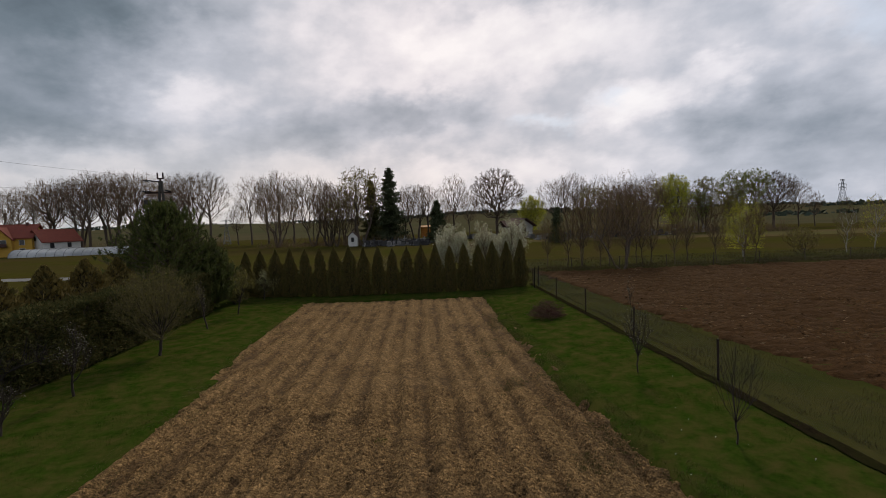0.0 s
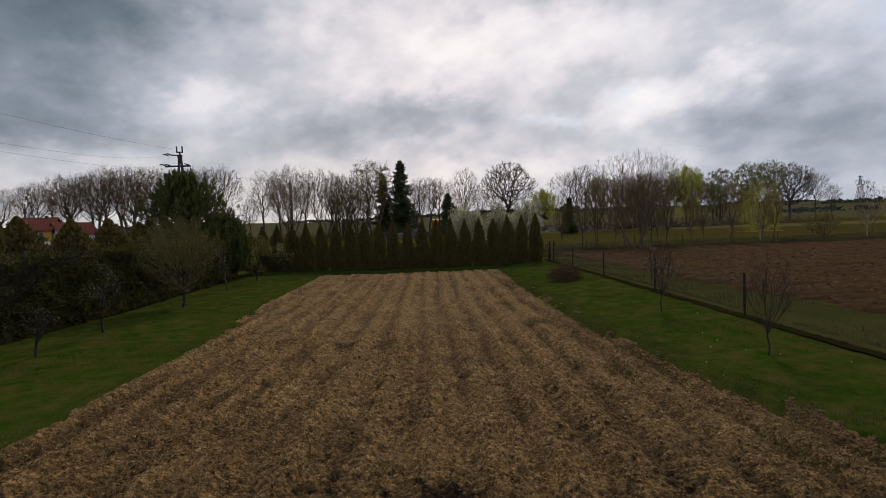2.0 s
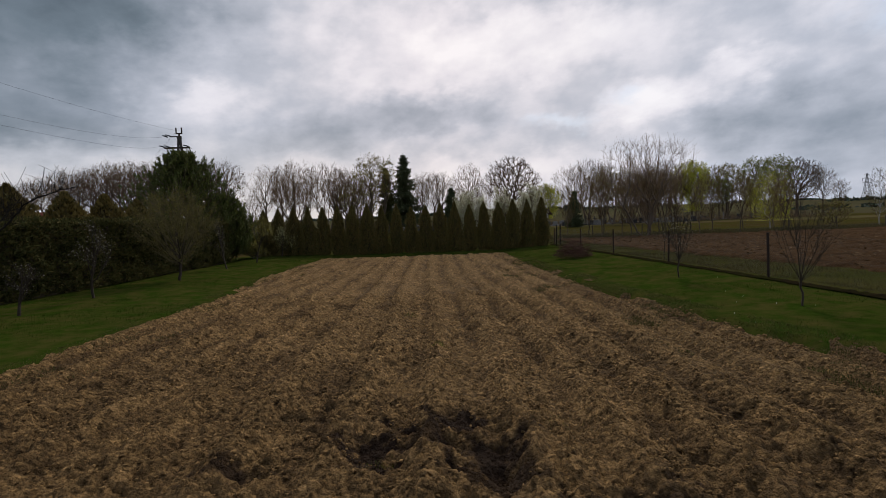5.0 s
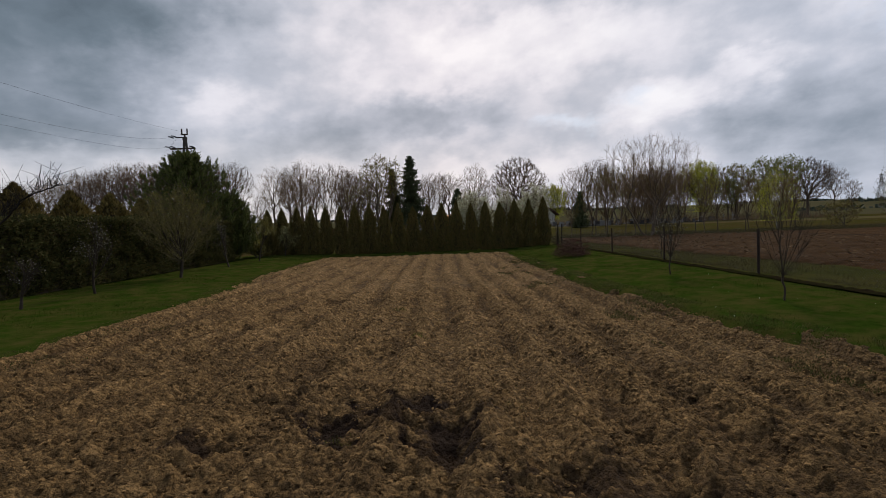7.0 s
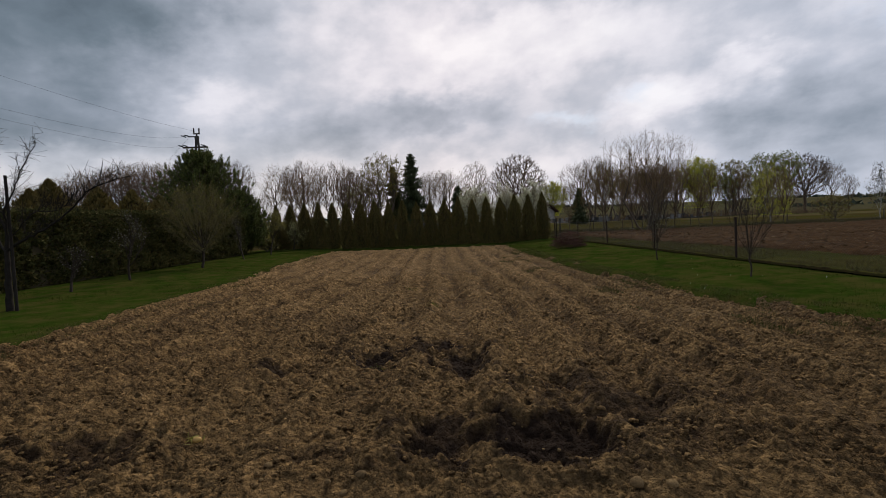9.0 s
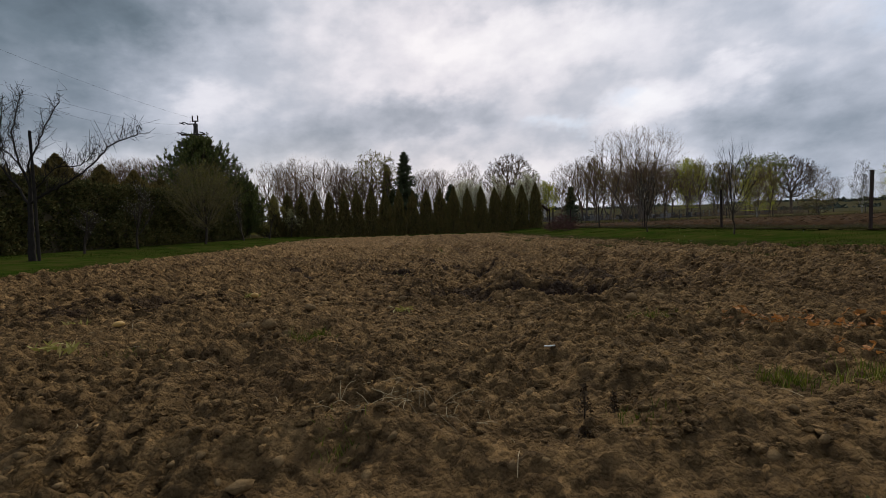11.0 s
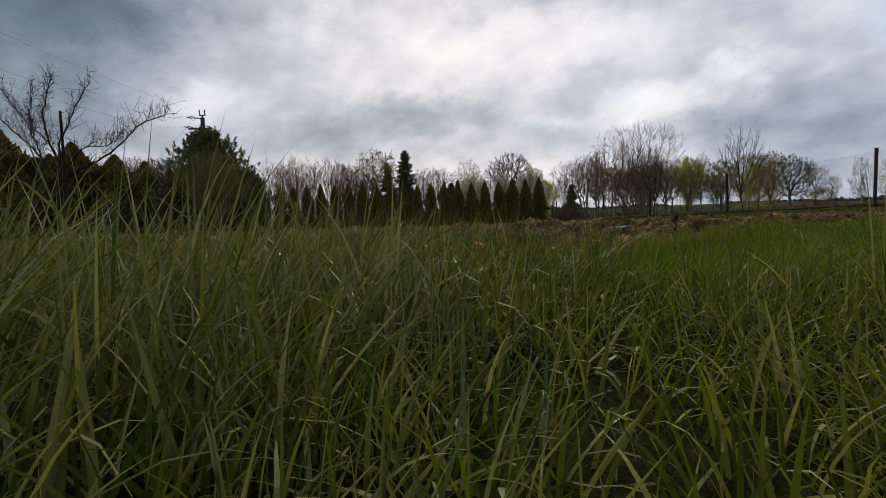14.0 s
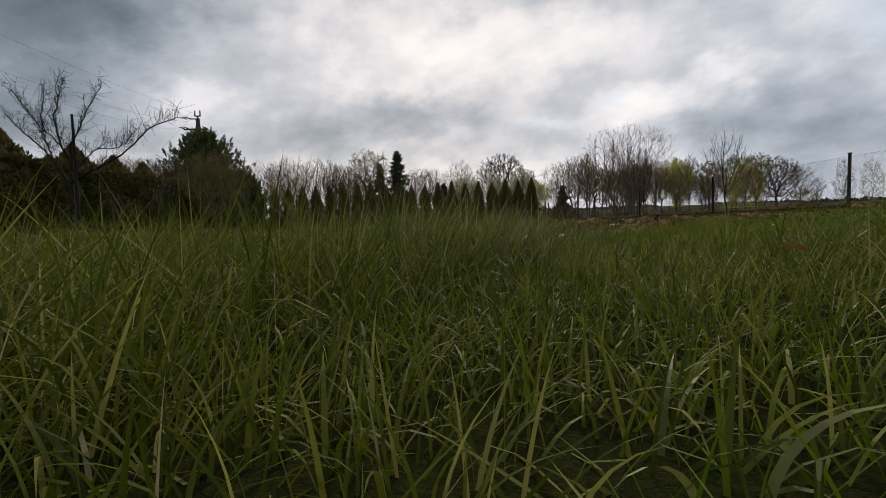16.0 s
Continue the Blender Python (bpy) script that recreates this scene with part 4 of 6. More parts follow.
for i, (x, y, s) in enumerate([(-16.9, 12.2, .95), (-16.6, 15.3, 1.0), (-16.4, 18.7, 1.0), (-16.5, 21.6, .98), (-16.8, 24.6, 1.0), (-16.9, 27.3, .97), (-16.6, 9.2, .95), (-18.6, 20.2, .95)]):
    plant("cone_thuja", CONES[i % 2], x, y, s, i * 2.1, "bronze-green conical thuja growing behind the hedge", "conifer", "conical thujas behind the hedge")

plant("pine", pine_meshes("pine", 51, 7.4, 7.2), -16.6, 31.9, 1, 0.4, "large bushy dark green pine with upright shoots", "tree")
plant("pine", pine_meshes("small_pine", 52, 4.3, 3.8), -14.5, 33.0, 1, 1.4, "smaller dark green pine beside the large one", "tree")

# young fruit trees on the lawn
TWIGB = mat("young_bark", (.060, .048, .036), (.035, .028, .022), 18, 0.9, spec=0.15)
OLIVETWIG = mat("olive_twigs", (.131, .110, .050), (.088, .073, .037), 18, 0.9, spec=0.1)


def fruit(seed, h, w, leaf, n, size, r=0.045, **kw):
    return tree_meshes("fruit_tree", seed, h, w, r, 3, (9, 6, 4), 0.6, 0.10, leaf, n, size, 0.004, TWIGB, TWIGB, bend=0.14, bare=0.28, **kw)


plant("fruit_tree", fruit(61, 2.6, 1.9, PALEBUD, 260, 0.045), -11.2, 15.7, 1, 0, "young fruit tree with pale buds on the lawn", "fruit tree", "fruit trees by the hedge")
plant("fruit_tree", crown_tree("bushy_tree", 62, 4.0, 3.3, 0.16, 700, 0.55, 0.0035, 0.06, 1, 6, 0.11, 0.8, direct=0.9, leaf=OLIVE, leaf_n=5200, leaf_size=0.045, bark=TWIGB, twig=OLIVETWIG), -11.0, 20.5, 1, 1, "bushy olive-green budding tree with fine twigs", "fruit tree", "fruit trees by the hedge")
plant("fruit_tree", fruit(63, 2.9, 1.7, PALEBUD, 240, 0.05), -11.25, 25.7, 1, 2, "slim fruit tree with a few pale buds", "fruit tree", "fruit trees by the hedge")
plant("fruit_tree", fruit(64, 3.1, 2.4, OLIVE, 1500, 0.06), -11.35, 30.2, 1, 3, "young tree with olive-yellow budding twigs", "fruit tree", "fruit trees by the hedge")
plant("fruit_tree", fruit(65, 1.5, 0.9, PALEBUD, 90, 0.04), -11.0, 12.7, 1, 4, "small sapling with pale buds near the hedge", "fruit tree", "fruit trees by the hedge")
plant("blossom_bush", tree_meshes("blossom_bush", 66, 2.4, 2.1, 0.05, 3, (9, 6, 4), 0.7, 0.03, CREAM, 900, 0.065, 0.005, TWIGB, TWIGB, bare=0.2), -11.6, 36.0, 1, 0, "small tree with cream-white blossom before the thujas", "fruit tree")
plant("bush", tree_meshes("round_bush", 67, 1.2, 2.2, 0.05, 3, (10, 7, 5), 0.6, 0.05, OLIVE, 2600, 0.09, 0.006, TWIGB, TWIGB, stems=4, bare=0.1), -12.9, 34.6, 1, 0, "low olive-green shrub at the hedge's end", "bush")
plant("sapling", crown_tree("sapling", 71, 2.5, 1.15, 0.16, 100, 0.60, 0.0026, 0.020, 1, 4, 0.12, 0.8, direct=0.95, squeeze=0.9, bark=TWIGB, twig=TWIGB), 7.95, 9.95, 1, 0.6, "thin bare sapling with upright forked stems on the grass", "fruit tree", "saplings by the fence")
plant("sapling", crown_tree("pale_sapling", 72, 2.5, 1.0, 0.18, 130, 0.55, 0.003, 0.022, 1, 4, 0.10, 0.7, direct=0.95, squeeze=0.9, bark=TWIGB, twig=TWIGB, leaf=PALEBUD, leaf_n=230, leaf_size=0.045), 8.1, 15.2, 1, 2.0, "thin sapling with pale pinkish leaf tufts", "fruit tree", "saplings by the fence")
plant("sapling", tree_meshes("pale_sapling", 73, 2.5, 0.7, 0.02, 2, (8, 4), 0.35, 0.12, PALEBUD, 50, 0.06, 0.004, TWIGB, TWIGB, bare=0.4), 10.9, 21.6, 1, 1.0, "thin sapling with pale tufts beyond the fence", "fruit tree", "saplings by the fence")

# spreading bare fruit tree with its stake, close by the hedge
def build_old_tree():
    rng = np.random.default_rng(77)
    limbs = [([(0, 0, -.05), (.02, 0, 1.0), (.05, .05, 1.9)], .085, .07), ([(.05, .05, 1.85), (-.2, .1, 2.5), (-.38, .1, 3.2), (-.22, .1, 3.7), (-.08, .1, 4.15)], .045, .010),
             ([(.05, .05, 1.85), (.2, -.1, 2.5), (.55, -.1, 3.2), (1.05, -.15, 3.9)], .040, .008), ([(.03, 0, 1.5), (.45, 0, 1.75), (.9, 0, 1.97), (1.66, -.1, 2.37), (2.12, -.15, 2.79), (2.6, -.2, 2.98), (2.97, -.2, 3.09)], .050, .006),
             ([(.03, 0, 1.5), (-.5, .2, 2.1), (-.9, .3, 2.55), (-1.35, .35, 2.9), (-1.8, .4, 3.4)], .050, .010), ([(-.5, .2, 2.1), (-.75, .3, 2.7), (-.85, .3, 3.2), (-.75, .35, 4.0)], .030, .008),
             ([(-.2, .1, 2.5), (-.75, 0, 3.1), (-1.2, -.1, 3.9)], .025, .007), ([(.05, .05, 1.8), (.55, .2, 2.4), (1.2, .25, 2.45), (1.5, .25, 2.75)], .022, .006)]
    br = []
    for pts, r0, r1 in limbs:
        p = np.array(pts, float)
        u = np.linspace(0, len(p) - 1, 4 * len(p))
        q = np.stack([np.interp(u, np.arange(len(p)), p[:, k]) for k in range(3)], -1)
        q[1:-1] = 0.25 * q[:-2] + 0.5 * q[1:-1] + 0.25 * q[2:]
        q[1:-1] += rng.normal(size=(len(q) - 2, 3)) * 0.015
        br.append((q, r0 * (1 if pts[0][2] < 0 else 0.62), r1 * 0.6, 0))
        if pts[0][2] < 0:
            continue
        # upright shoots and side twigs along the limb
        for k in range(2, len(q)):
            for _ in range(3 if r0 < .05 else 2):
                L = rng.uniform(.12, .62) * (0.6 if q[k][2] > 3.3 else 1)
                d = np.array([rng.normal() * .45, rng.normal() * .45, rng.uniform(.35, 1.0)]) + 0.5 * (q[k] - q[k - 1]) / np.linalg.norm(q[k] - q[k - 1])
                d = d / np.linalg.norm(d) * L
                m = q[k] + d * .5 + rng.normal(size=3) * .04
                e = q[k] + d + [0, 0, .08]
                br.append((np.array([q[k], m, e]), .006, .003, 2))
                for _ in range(2):
                    f = rng.uniform(.2, .9)
                    c = q[k] + d * f
                    br.append((np.array([c, c + rng.normal(size=3) * .06 + d * .12, c + rng.normal(size=3) * .13 + d * .22]), .005, .0025, 3))
    root = new("old_fruit_tree")
    link("trunk", tube_mesh("old_trunk", [(p, a, max(b, .008)) for p, a, b, l in br if l < 2], 7, DARKBARK), root)
    link("crown", tube_mesh("old_twigs", [(p, a, b) for p, a, b, l in br if l >= 2], 4, DARKBARK, False), root)
    root.matrix_world = Matrix.Translation((-9.95, 9.6, float(lie(-9.95, 9.6)) - 0.10))
    tagged(root, "bare spreading old fruit tree with dark branches", "fruit tree")
    st = new("tree_stake")
    link("pole", tube_mesh("tree_stake", [(np.array([[0, 0, -0.1], [0.01, 0, 1.6], [0, 0, 3.18]]), 0.035, 0.03)], 8, DARKBARK), st)
    st.matrix_world = Matrix.Translation((-9.74, 9.55, float(lie(-9.74, 9.55))))
    tagged(st, "dark upright wooden stake beside the old tree", "stake")


build_old_tree()

# heap of purple pruned twigs
def build_brush():
    rng = np.random.default_rng(83)
    lines = []
    for _ in range(420):
        a, rr = rng.uniform(0, 6.28), 0.85 * math.sqrt(rng.uniform(0, 1))
        c = np.array([rr * math.cos(a), 0.8 * rr * math.sin(a), 0])
        zt = 0.92 * (1 - (rr / 0.95) ** 2) * rng.uniform(0.1, 1.0)
        d = rng.normal(size=3) * [1, 1, 0.45]
        d = d / np.linalg.norm(d) * rng.uniform(0.25, 0.5)
        m = c + [0, 0, zt + 0.05]
        lines.append((np.array([m - d, m + rng.normal(size=3) * .04, m + d + [0, 0, 0.05]]).clip([-9, -9, 0.0], 9), 0.008, 0.003))
    ob = link("brush_pile", tube_mesh("brush_pile", lines, 4, PURPLE, False))
    ob.matrix_world = Matrix.Translation((7.62, 24.95, float(lie(7.62, 24.95))))
    tagged(ob, "low heap of purple-brown pruned twigs on grass", "brush pile")


build_brush()

# blossoming thicket behind the thujas
BLOSS = [tree_meshes("blossom_tree", 90 + i, 5.6, 3.6, 0.06, 3, (11, 7, 5), 0.4, 0.10, BLOSSOM, 5200, 0.12, 0.007, stems=4, bare=0.15) for i in range(2)]
for i, (x, y, s) in enumerate([(2.4, 44.0, .70), (3.6, 45.5, 1.0), (5.3, 44.5, 1.03), (7.0, 45.6, 1.0), (8.5, 44.2, 1.05), (10.0, 45.4, 1.0)]):
    plant("blossom_tree", BLOSS[i % 2], x, y, s, i * 1.3, "white-blossoming plum thicket behind the thuja row", "blossom tree", "blossom thicket")

# woods and single trees beyond
VASE = [crown_tree("tall_tree", 110 + i, 22, 13.5, 0.34, 600, 0.60, 0.018, 0.36, 1 + i % 2, 5, 0.075, 0.25, direct=0.62) for i in range(4)]
SLIM = [crown_tree("slim_tree", 120 + i, 20, 9.5, 0.30, 440, 0.52, 0.018, 0.28, 1, 5, 0.075, 0.3, direct=0.6) for i in range(3)]
ROUND = [crown_tree("round_tree", 130 + i, 21, 17.5, 0.28, 1250, 0.50, 0.028, 0.48, 1, 8, 0.045, 0.1, direct=0.5, squeeze=0.4) for i in range(2)]
BRUSHY = [crown_tree("brushy_tree", 140 + i, 18, 13, 0.16, 520, 0.58, 0.019, 0.2, 5, 5, 0.09, 0.45, direct=0.75) for i in range(2)]
LEAFY = [crown_tree("leafy_tree", 150, 19, 10.5, 0.28, 520, 0.5, 0.022, 0.3, 1, 3, 0.06, 0.2, leaf=GREEN, leaf_n=5200, leaf_size=0.30),
         crown_tree("olive_tree", 151, 17, 9.5, 0.28, 520, 0.5, 0.022, 0.3, 1, 3, 0.06, 0.2, leaf=OLIVE, leaf_n=4600, leaf_size=0.28),
         crown_tree("olive_tree", 152, 17, 10.5, 0.25, 520, 0.55, 0.022, 0.3, 2, 3, 0.06, 0.2, leaf=OLIVE, leaf_n=3000, leaf_size=0.28)]
WILLOWS = [crown_tree("willow", 160 + i, 18.5, 11.5, 0.20, 560, 0.5, 0.022, 0.4, 1, 3, 0.06, 0.1, leaf=WILLOW, leaf_n=15000, leaf_size=0.32, droop=0.9) for i in range(2)]
SPRUCES = [spruce_meshes("spruce", 170, 20, 11.0, SPRUCE, 19000), spruce_meshes("golden_spruce", 171, 17, 7.5, SPRUCE_Y, 15000), spruce_meshes("young_spruce", 172, 9, 5.4, SPRUCE, 9000)]
WOODS = "far trees"
FAR = [("v", -126, 139, 19), ("v", -120, 142, 19.5), ("v", -115, 139, 20), ("v", -110, 142, 22), ("v", -105, 139, 22.5), ("v", -99.5, 141, 23), ("v", -95.5, 139, 24), ("v", -91, 141, 24.2), ("v", -87, 139, 24),
       ("v", -83, 141, 24), ("v", -79.5, 140, 22.6), ("v", -74, 142, 22), ("v", -70.5, 140, 23), ("v", -66.5, 141, 23.5), ("v", -61, 139, 23), ("s", -56.1, 147, 14.2), ("s", -51.9, 147, 22.5), ("s", -46.3, 146, 22.5),
       ("v", -42.8, 146, 23.5), ("s", -39, 148, 21), ("b", -36.5, 122, 17), ("b", -26.6, 120, 19), ("b", -22.0, 118, 17.5), ("b", -18.3, 119, 16.2), ("s", -16.5, 124, 15), ("o", -14.0, 117, 20.4), ("g", -11.7, 122, 18.0),
       ("p", -7.0, 123, 21.4), ("s", -3.0, 125, 15.8), ("v", 0.0, 130, 17), ("v", 3.3, 131, 16.8), ("q", 5.6, 125, 12.2), ("s", 11.9, 142, 20.8), ("s", 16.2, 140, 14.8), ("r", 24.1, 138, 21.9), ("w", 35, 138, 13.8),
       ("v", 37.2, 121, 16.5), ("v", 41.3, 120, 17.9), ("q", 31.2, 100, 8.6), ("o", 43.5, 110, 14.4), ("b", 44, 92, 12.6), ("v", 60, 124, 15), ("s", 65.4, 125, 17.6), ("w", 73.9, 129, 18.4), ("o", 84.4, 130, 16.8), ("l", 81, 128, 13), ("l", 94.3, 132, 18.6),
       ("l", 100.4, 132, 19), ("r", 111.7, 138, 18.8), ("s", 118.7, 137, 16), ("b", 55, 118, 13), ("b", 48.5, 112, 13.5), ("o", 90, 128, 11), ("s", 125, 138, 12), ("s", -24, 122, 18), ("o", -20, 116, 13), ("s", 8.5, 133, 13), ("v", -102, 144, 22), ("v", -112, 146, 20), ("v", -93, 146, 22), ("v", -76, 146, 20), ("b", 51, 116, 15), ("b", 57, 120, 16),
       ("o", 68, 127, 15), ("b", 86, 133, 13), ("l", 78, 134, 15), ("o", 97, 136, 14), ("v", 46, 124, 15), ("b", 105, 136, 10)]
KIND = {"v": (VASE, 22, "tall bare tree with a fan of fine twigs", "tree"), "s": (SLIM, 20, "slim bare tree with upright branches", "tree"), "b": (BRUSHY, 18, "brown many-stemmed bare tree at the graveyard", "tree"),
        "r": (ROUND, 21, "bare tree with a broad rounded crown", "tree"), "o": (LEAFY[1:], 17, "tall tree with thin olive-green spring leaves", "tree"), "l": (LEAFY[:1], 19, "tall tree in fresh green leaf", "tree"),
        "w": (WILLOWS, 18.5, "yellow-green willow in new leaf", "tree"), "p": (SPRUCES[:1], 20, "tall dark green spruce among bare trees", "conifer"), "g": (SPRUCES[1:2], 17, "yellowish-green spruce beside a darker one", "conifer"), "q": (SPRUCES[2:], 9, "small dark spruce by the graveyard", "conifer")}
for i, (k, x, y, h) in enumerate(FAR):
    ms, h0, lab, cat = KIND[k]
    z = float(lie(x, y))
    plant("spruce" if cat == "conifer" else "bare_tree" if k in "vsbr" else "leafy_tree", ms[i % len(ms)], x, y, (h - z) / h0 * (0.94 + 0.1 * rnd(np.array(i), np.array(3), 5)), i * 2.4, lab, cat, WOODS, sz=(h - z) / h0 * (1.01 if k in "vsbrol" else 1.0))

# the big bare ash and the saplings at the far fence
plant("bare_tree", crown_tree("ash_tree", 181, 10.2, 9.2, 0.24, 1000, 0.60, 0.0052, 0.11, 3, 4, 0.07, 0.35, direct=0.62, lobes=0.10), 21.4, 45.6, 1.0, 0.5, "broad bare ash with several trunks and fine twigs", "tree")
YOUNG = [crown_tree("young_tree", 190 + i, 6.0, 1.9, 0.20, 260, 0.45, 0.006, 0.045, 1, 5, 0.08, 0.6, direct=0.8, leaf=OLIVE, leaf_n=600, leaf_size=0.08) for i in range(3)]
for i, (x, y, h) in enumerate([(16.6, 48.5, 5.4), (18.6, 49.5, 6.4), (20.2, 48.6, 5.0), (23.2, 49, 6.6), (24.6, 48, 5.8), (26.4, 49.6, 5.4), (28.6, 48.7, 4.8), (33.5, 49, 5.5), (36.5, 48.6, 4.6), (22.0, 50.5, 7.2), (14.8, 50, 4.6), (30.8, 50, 6.0), (25.6, 51.5, 6.8), (38.8, 50, 5.2), (19.3, 52, 6.6)]):
    plant("young_tree", YOUNG[i % 3], x, y, 1.25 * h / 6, i * 1.7, "thin young tree with olive buds by the far fence", "tree", "young trees by the far fence")
plant("birch", crown_tree("birch", 200, 8.2, 4.4, 0.10, 600, 0.38, 0.006, 0.08, 1, 4, 0.07, -0.1, lobes=0.28, leaf=WILLOW, leaf_n=8500, leaf_size=0.10, droop=0.8, bark=BIRCH), 41.0, 55, 0.95, 0, "young birch with a pale stem and yellow-green leaves", "tree", "birches")
plant("birch", crown_tree("thin_birch", 205, 7.4, 2.8, 0.12, 420, 0.4, 0.006, 0.06, 1, 4, 0.06, 0.1, leaf=GREEN, leaf_n=700, leaf_size=0.08, bark=BIRCH), 55.5, 56, 1, 1, "slender white-stemmed birch with few leaves", "tree", "birches")
plant("birch", crown_tree("thin_birch", 206, 7.6, 3.6, 0.12, 460, 0.4, 0.006, 0.06, 1, 4, 0.06, 0.1, leaf=WILLOW, leaf_n=1500, leaf_size=0.09, bark=BIRCH), 63.5, 60, 1, 2, "white-stemmed birch with thin yellow leaves", "tree", "birches")
SHRUB = [crown_tree("shrub", 210 + i, 3.0, 3.4, 0.06, 420, 0.5, 0.007, 0.03, 4, 4, 0.10, 0.3, leaf=OLIVE, leaf_n=2200, leaf_size=0.10) for i in range(2)]
for i, (x, y, s) in enumerate([(49.5, 56, 1.15), (66, 57, .9), (71, 58, 1.0), (76, 60, 1.1), (-22, 48, .9), (-26, 52, .8), (-24, 44, .7), (-7, 50, .8), (-3.5, 52, .7)]):
    plant("shrub", SHRUB[i % 2], x, y, s, i * 2.0, "rounded olive-green shrub on rough grass", "bush", "shrubs on the rough grass")

# ---------------------------------------------------------------- wire fence on the right
POST_Y = [-3.0, 2.7, 8.36, 13.8, 19.6, 25.5, 31.2, 37.7]


def build_fence():
    x = 10.06
    fence = tagged(new("wire_fence"), "rusty iron posts carrying grey chain-link wire mesh", "fence")
    fence.matrix_world = Matrix.Translation((x, 0, 0))
    bm = boxes((-.028, .028, -.028, .028, -.25, 1.37), bevel=0.006)
    box(bm, -.034, .034, -.034, .034, 1.37, 1.385)
    me = bpy.data.meshes.new("fence_post")
    bm.to_mesh(me)
    bm.free()
    me.materials.append(IRON)
    lean = [0, .01, .012, -.008, .015, -.01, .02, -.012]
    for y, a in zip(POST_Y, lean):
        p = link("post", me, fence)
        p.matrix_local = Matrix.Translation((0, y, float(lie(x, y)))) @ Euler((a, a * 0.6, 0)).to_matrix().to_4x4()
    for y0, y1 in zip(POST_Y[:-1], POST_Y[1:]):
        L, H, s, lines = y1 - y0, 1.22, 0.075, []
        for k in np.arange(-H, L, s):
            for sign in (1, -1):
                a0, a1 = max(k, 0.0), min(k + H, L)
                if a1 - a0 < 0.02:
                    continue
                za, zb = (a0 - k, a1 - k) if sign > 0 else (H - (a0 - k), H - (a1 - k))
                lines.append((np.array([[0.03, y0 + a0, 0.08 + za], [0.03, y0 + a1, 0.08 + zb]]), 0.0013, 0.0013))
        for z in (0.08, 0.7, 1.30):
            lines.append((np.array([[0.032, y0, z], [0.032, (y0 + y1) / 2, z - 0.02], [0.032, y1, z]]), 0.002, 0.002))
        V, F = tubes(lines, 3)
        V[:, 2] += lie(np.full(len(V), x), V[:, 1])
        link("wire_mesh", mesh_np("wire_mesh", V, F, [WIRE]), fence)


build_fence()


def build_far_fence():
    """Posts and wires along the far side of the red field, and from the corner of the thuja row."""
    fence = tagged(new("field_fence"), "weathered posts with thin wire beyond the fields", "fence")
    me = tube_mesh("field_post", [(np.array([[0, 0, -.2], [0.01, 0, .7], [0, .01, 1.35]]), 0.05, 0.045)], 6, WOODPOLE)
    line = [(11.5 + 5.2 * i, 47.6 + 0.02 * i) for i in range(15)]
    for i, (x, y) in enumerate(line):
        p = link("post", me, fence)
        p.matrix_local = Matrix.Translation((x, y, float(lie(x, y)))) @ Euler((0.03 * math.sin(i * 3), 0.04 * math.sin(i * 5), i)).to_matrix().to_4x4()
    w = []
    for (xa, ya), (xb, yb) in zip(line[:-1], line[1:]):
        for z in (0.25, 0.5, 0.75, 1.0, 1.28):
            w.append((np.array([[xa, ya, lie(xa, ya) + z], [(xa + xb) / 2, (ya + yb) / 2, lie(xa, ya) + z - .03], [xb, yb, lie(xb, yb) + z]]), 0.004, 0.004))
        for u in np.arange(0.05, 1, 0.06):
            xx, yy = xa + (xb - xa) * u, ya + (yb - ya) * u
            w.append((np.array([[xx, yy, lie(xx, yy) + .1], [xx, yy, lie(xx, yy) + 1.28]]), 0.003, 0.003))
    link("wires", tube_mesh("field_wires", w, 3, WIRE, False), fence)


build_far_fence()

# two posts at the corner of the thuja row
for x, y in ((9.75, 36.0), (10.3, 36.9)):
    p = link("fence_post", tube_mesh("corner_post", [(np.array([[0, 0, -.2], [0, 0, .8], [0.02, 0, 1.65]]), 0.055, 0.05)], 8, DARKBARK))
    p.matrix_world = Matrix.Translation((x, y, float(lie(x, y))))
    tagged(p, "dark wooden corner post beside the thuja row", "post", "corner posts")

# ---------------------------------------------------------------- power line


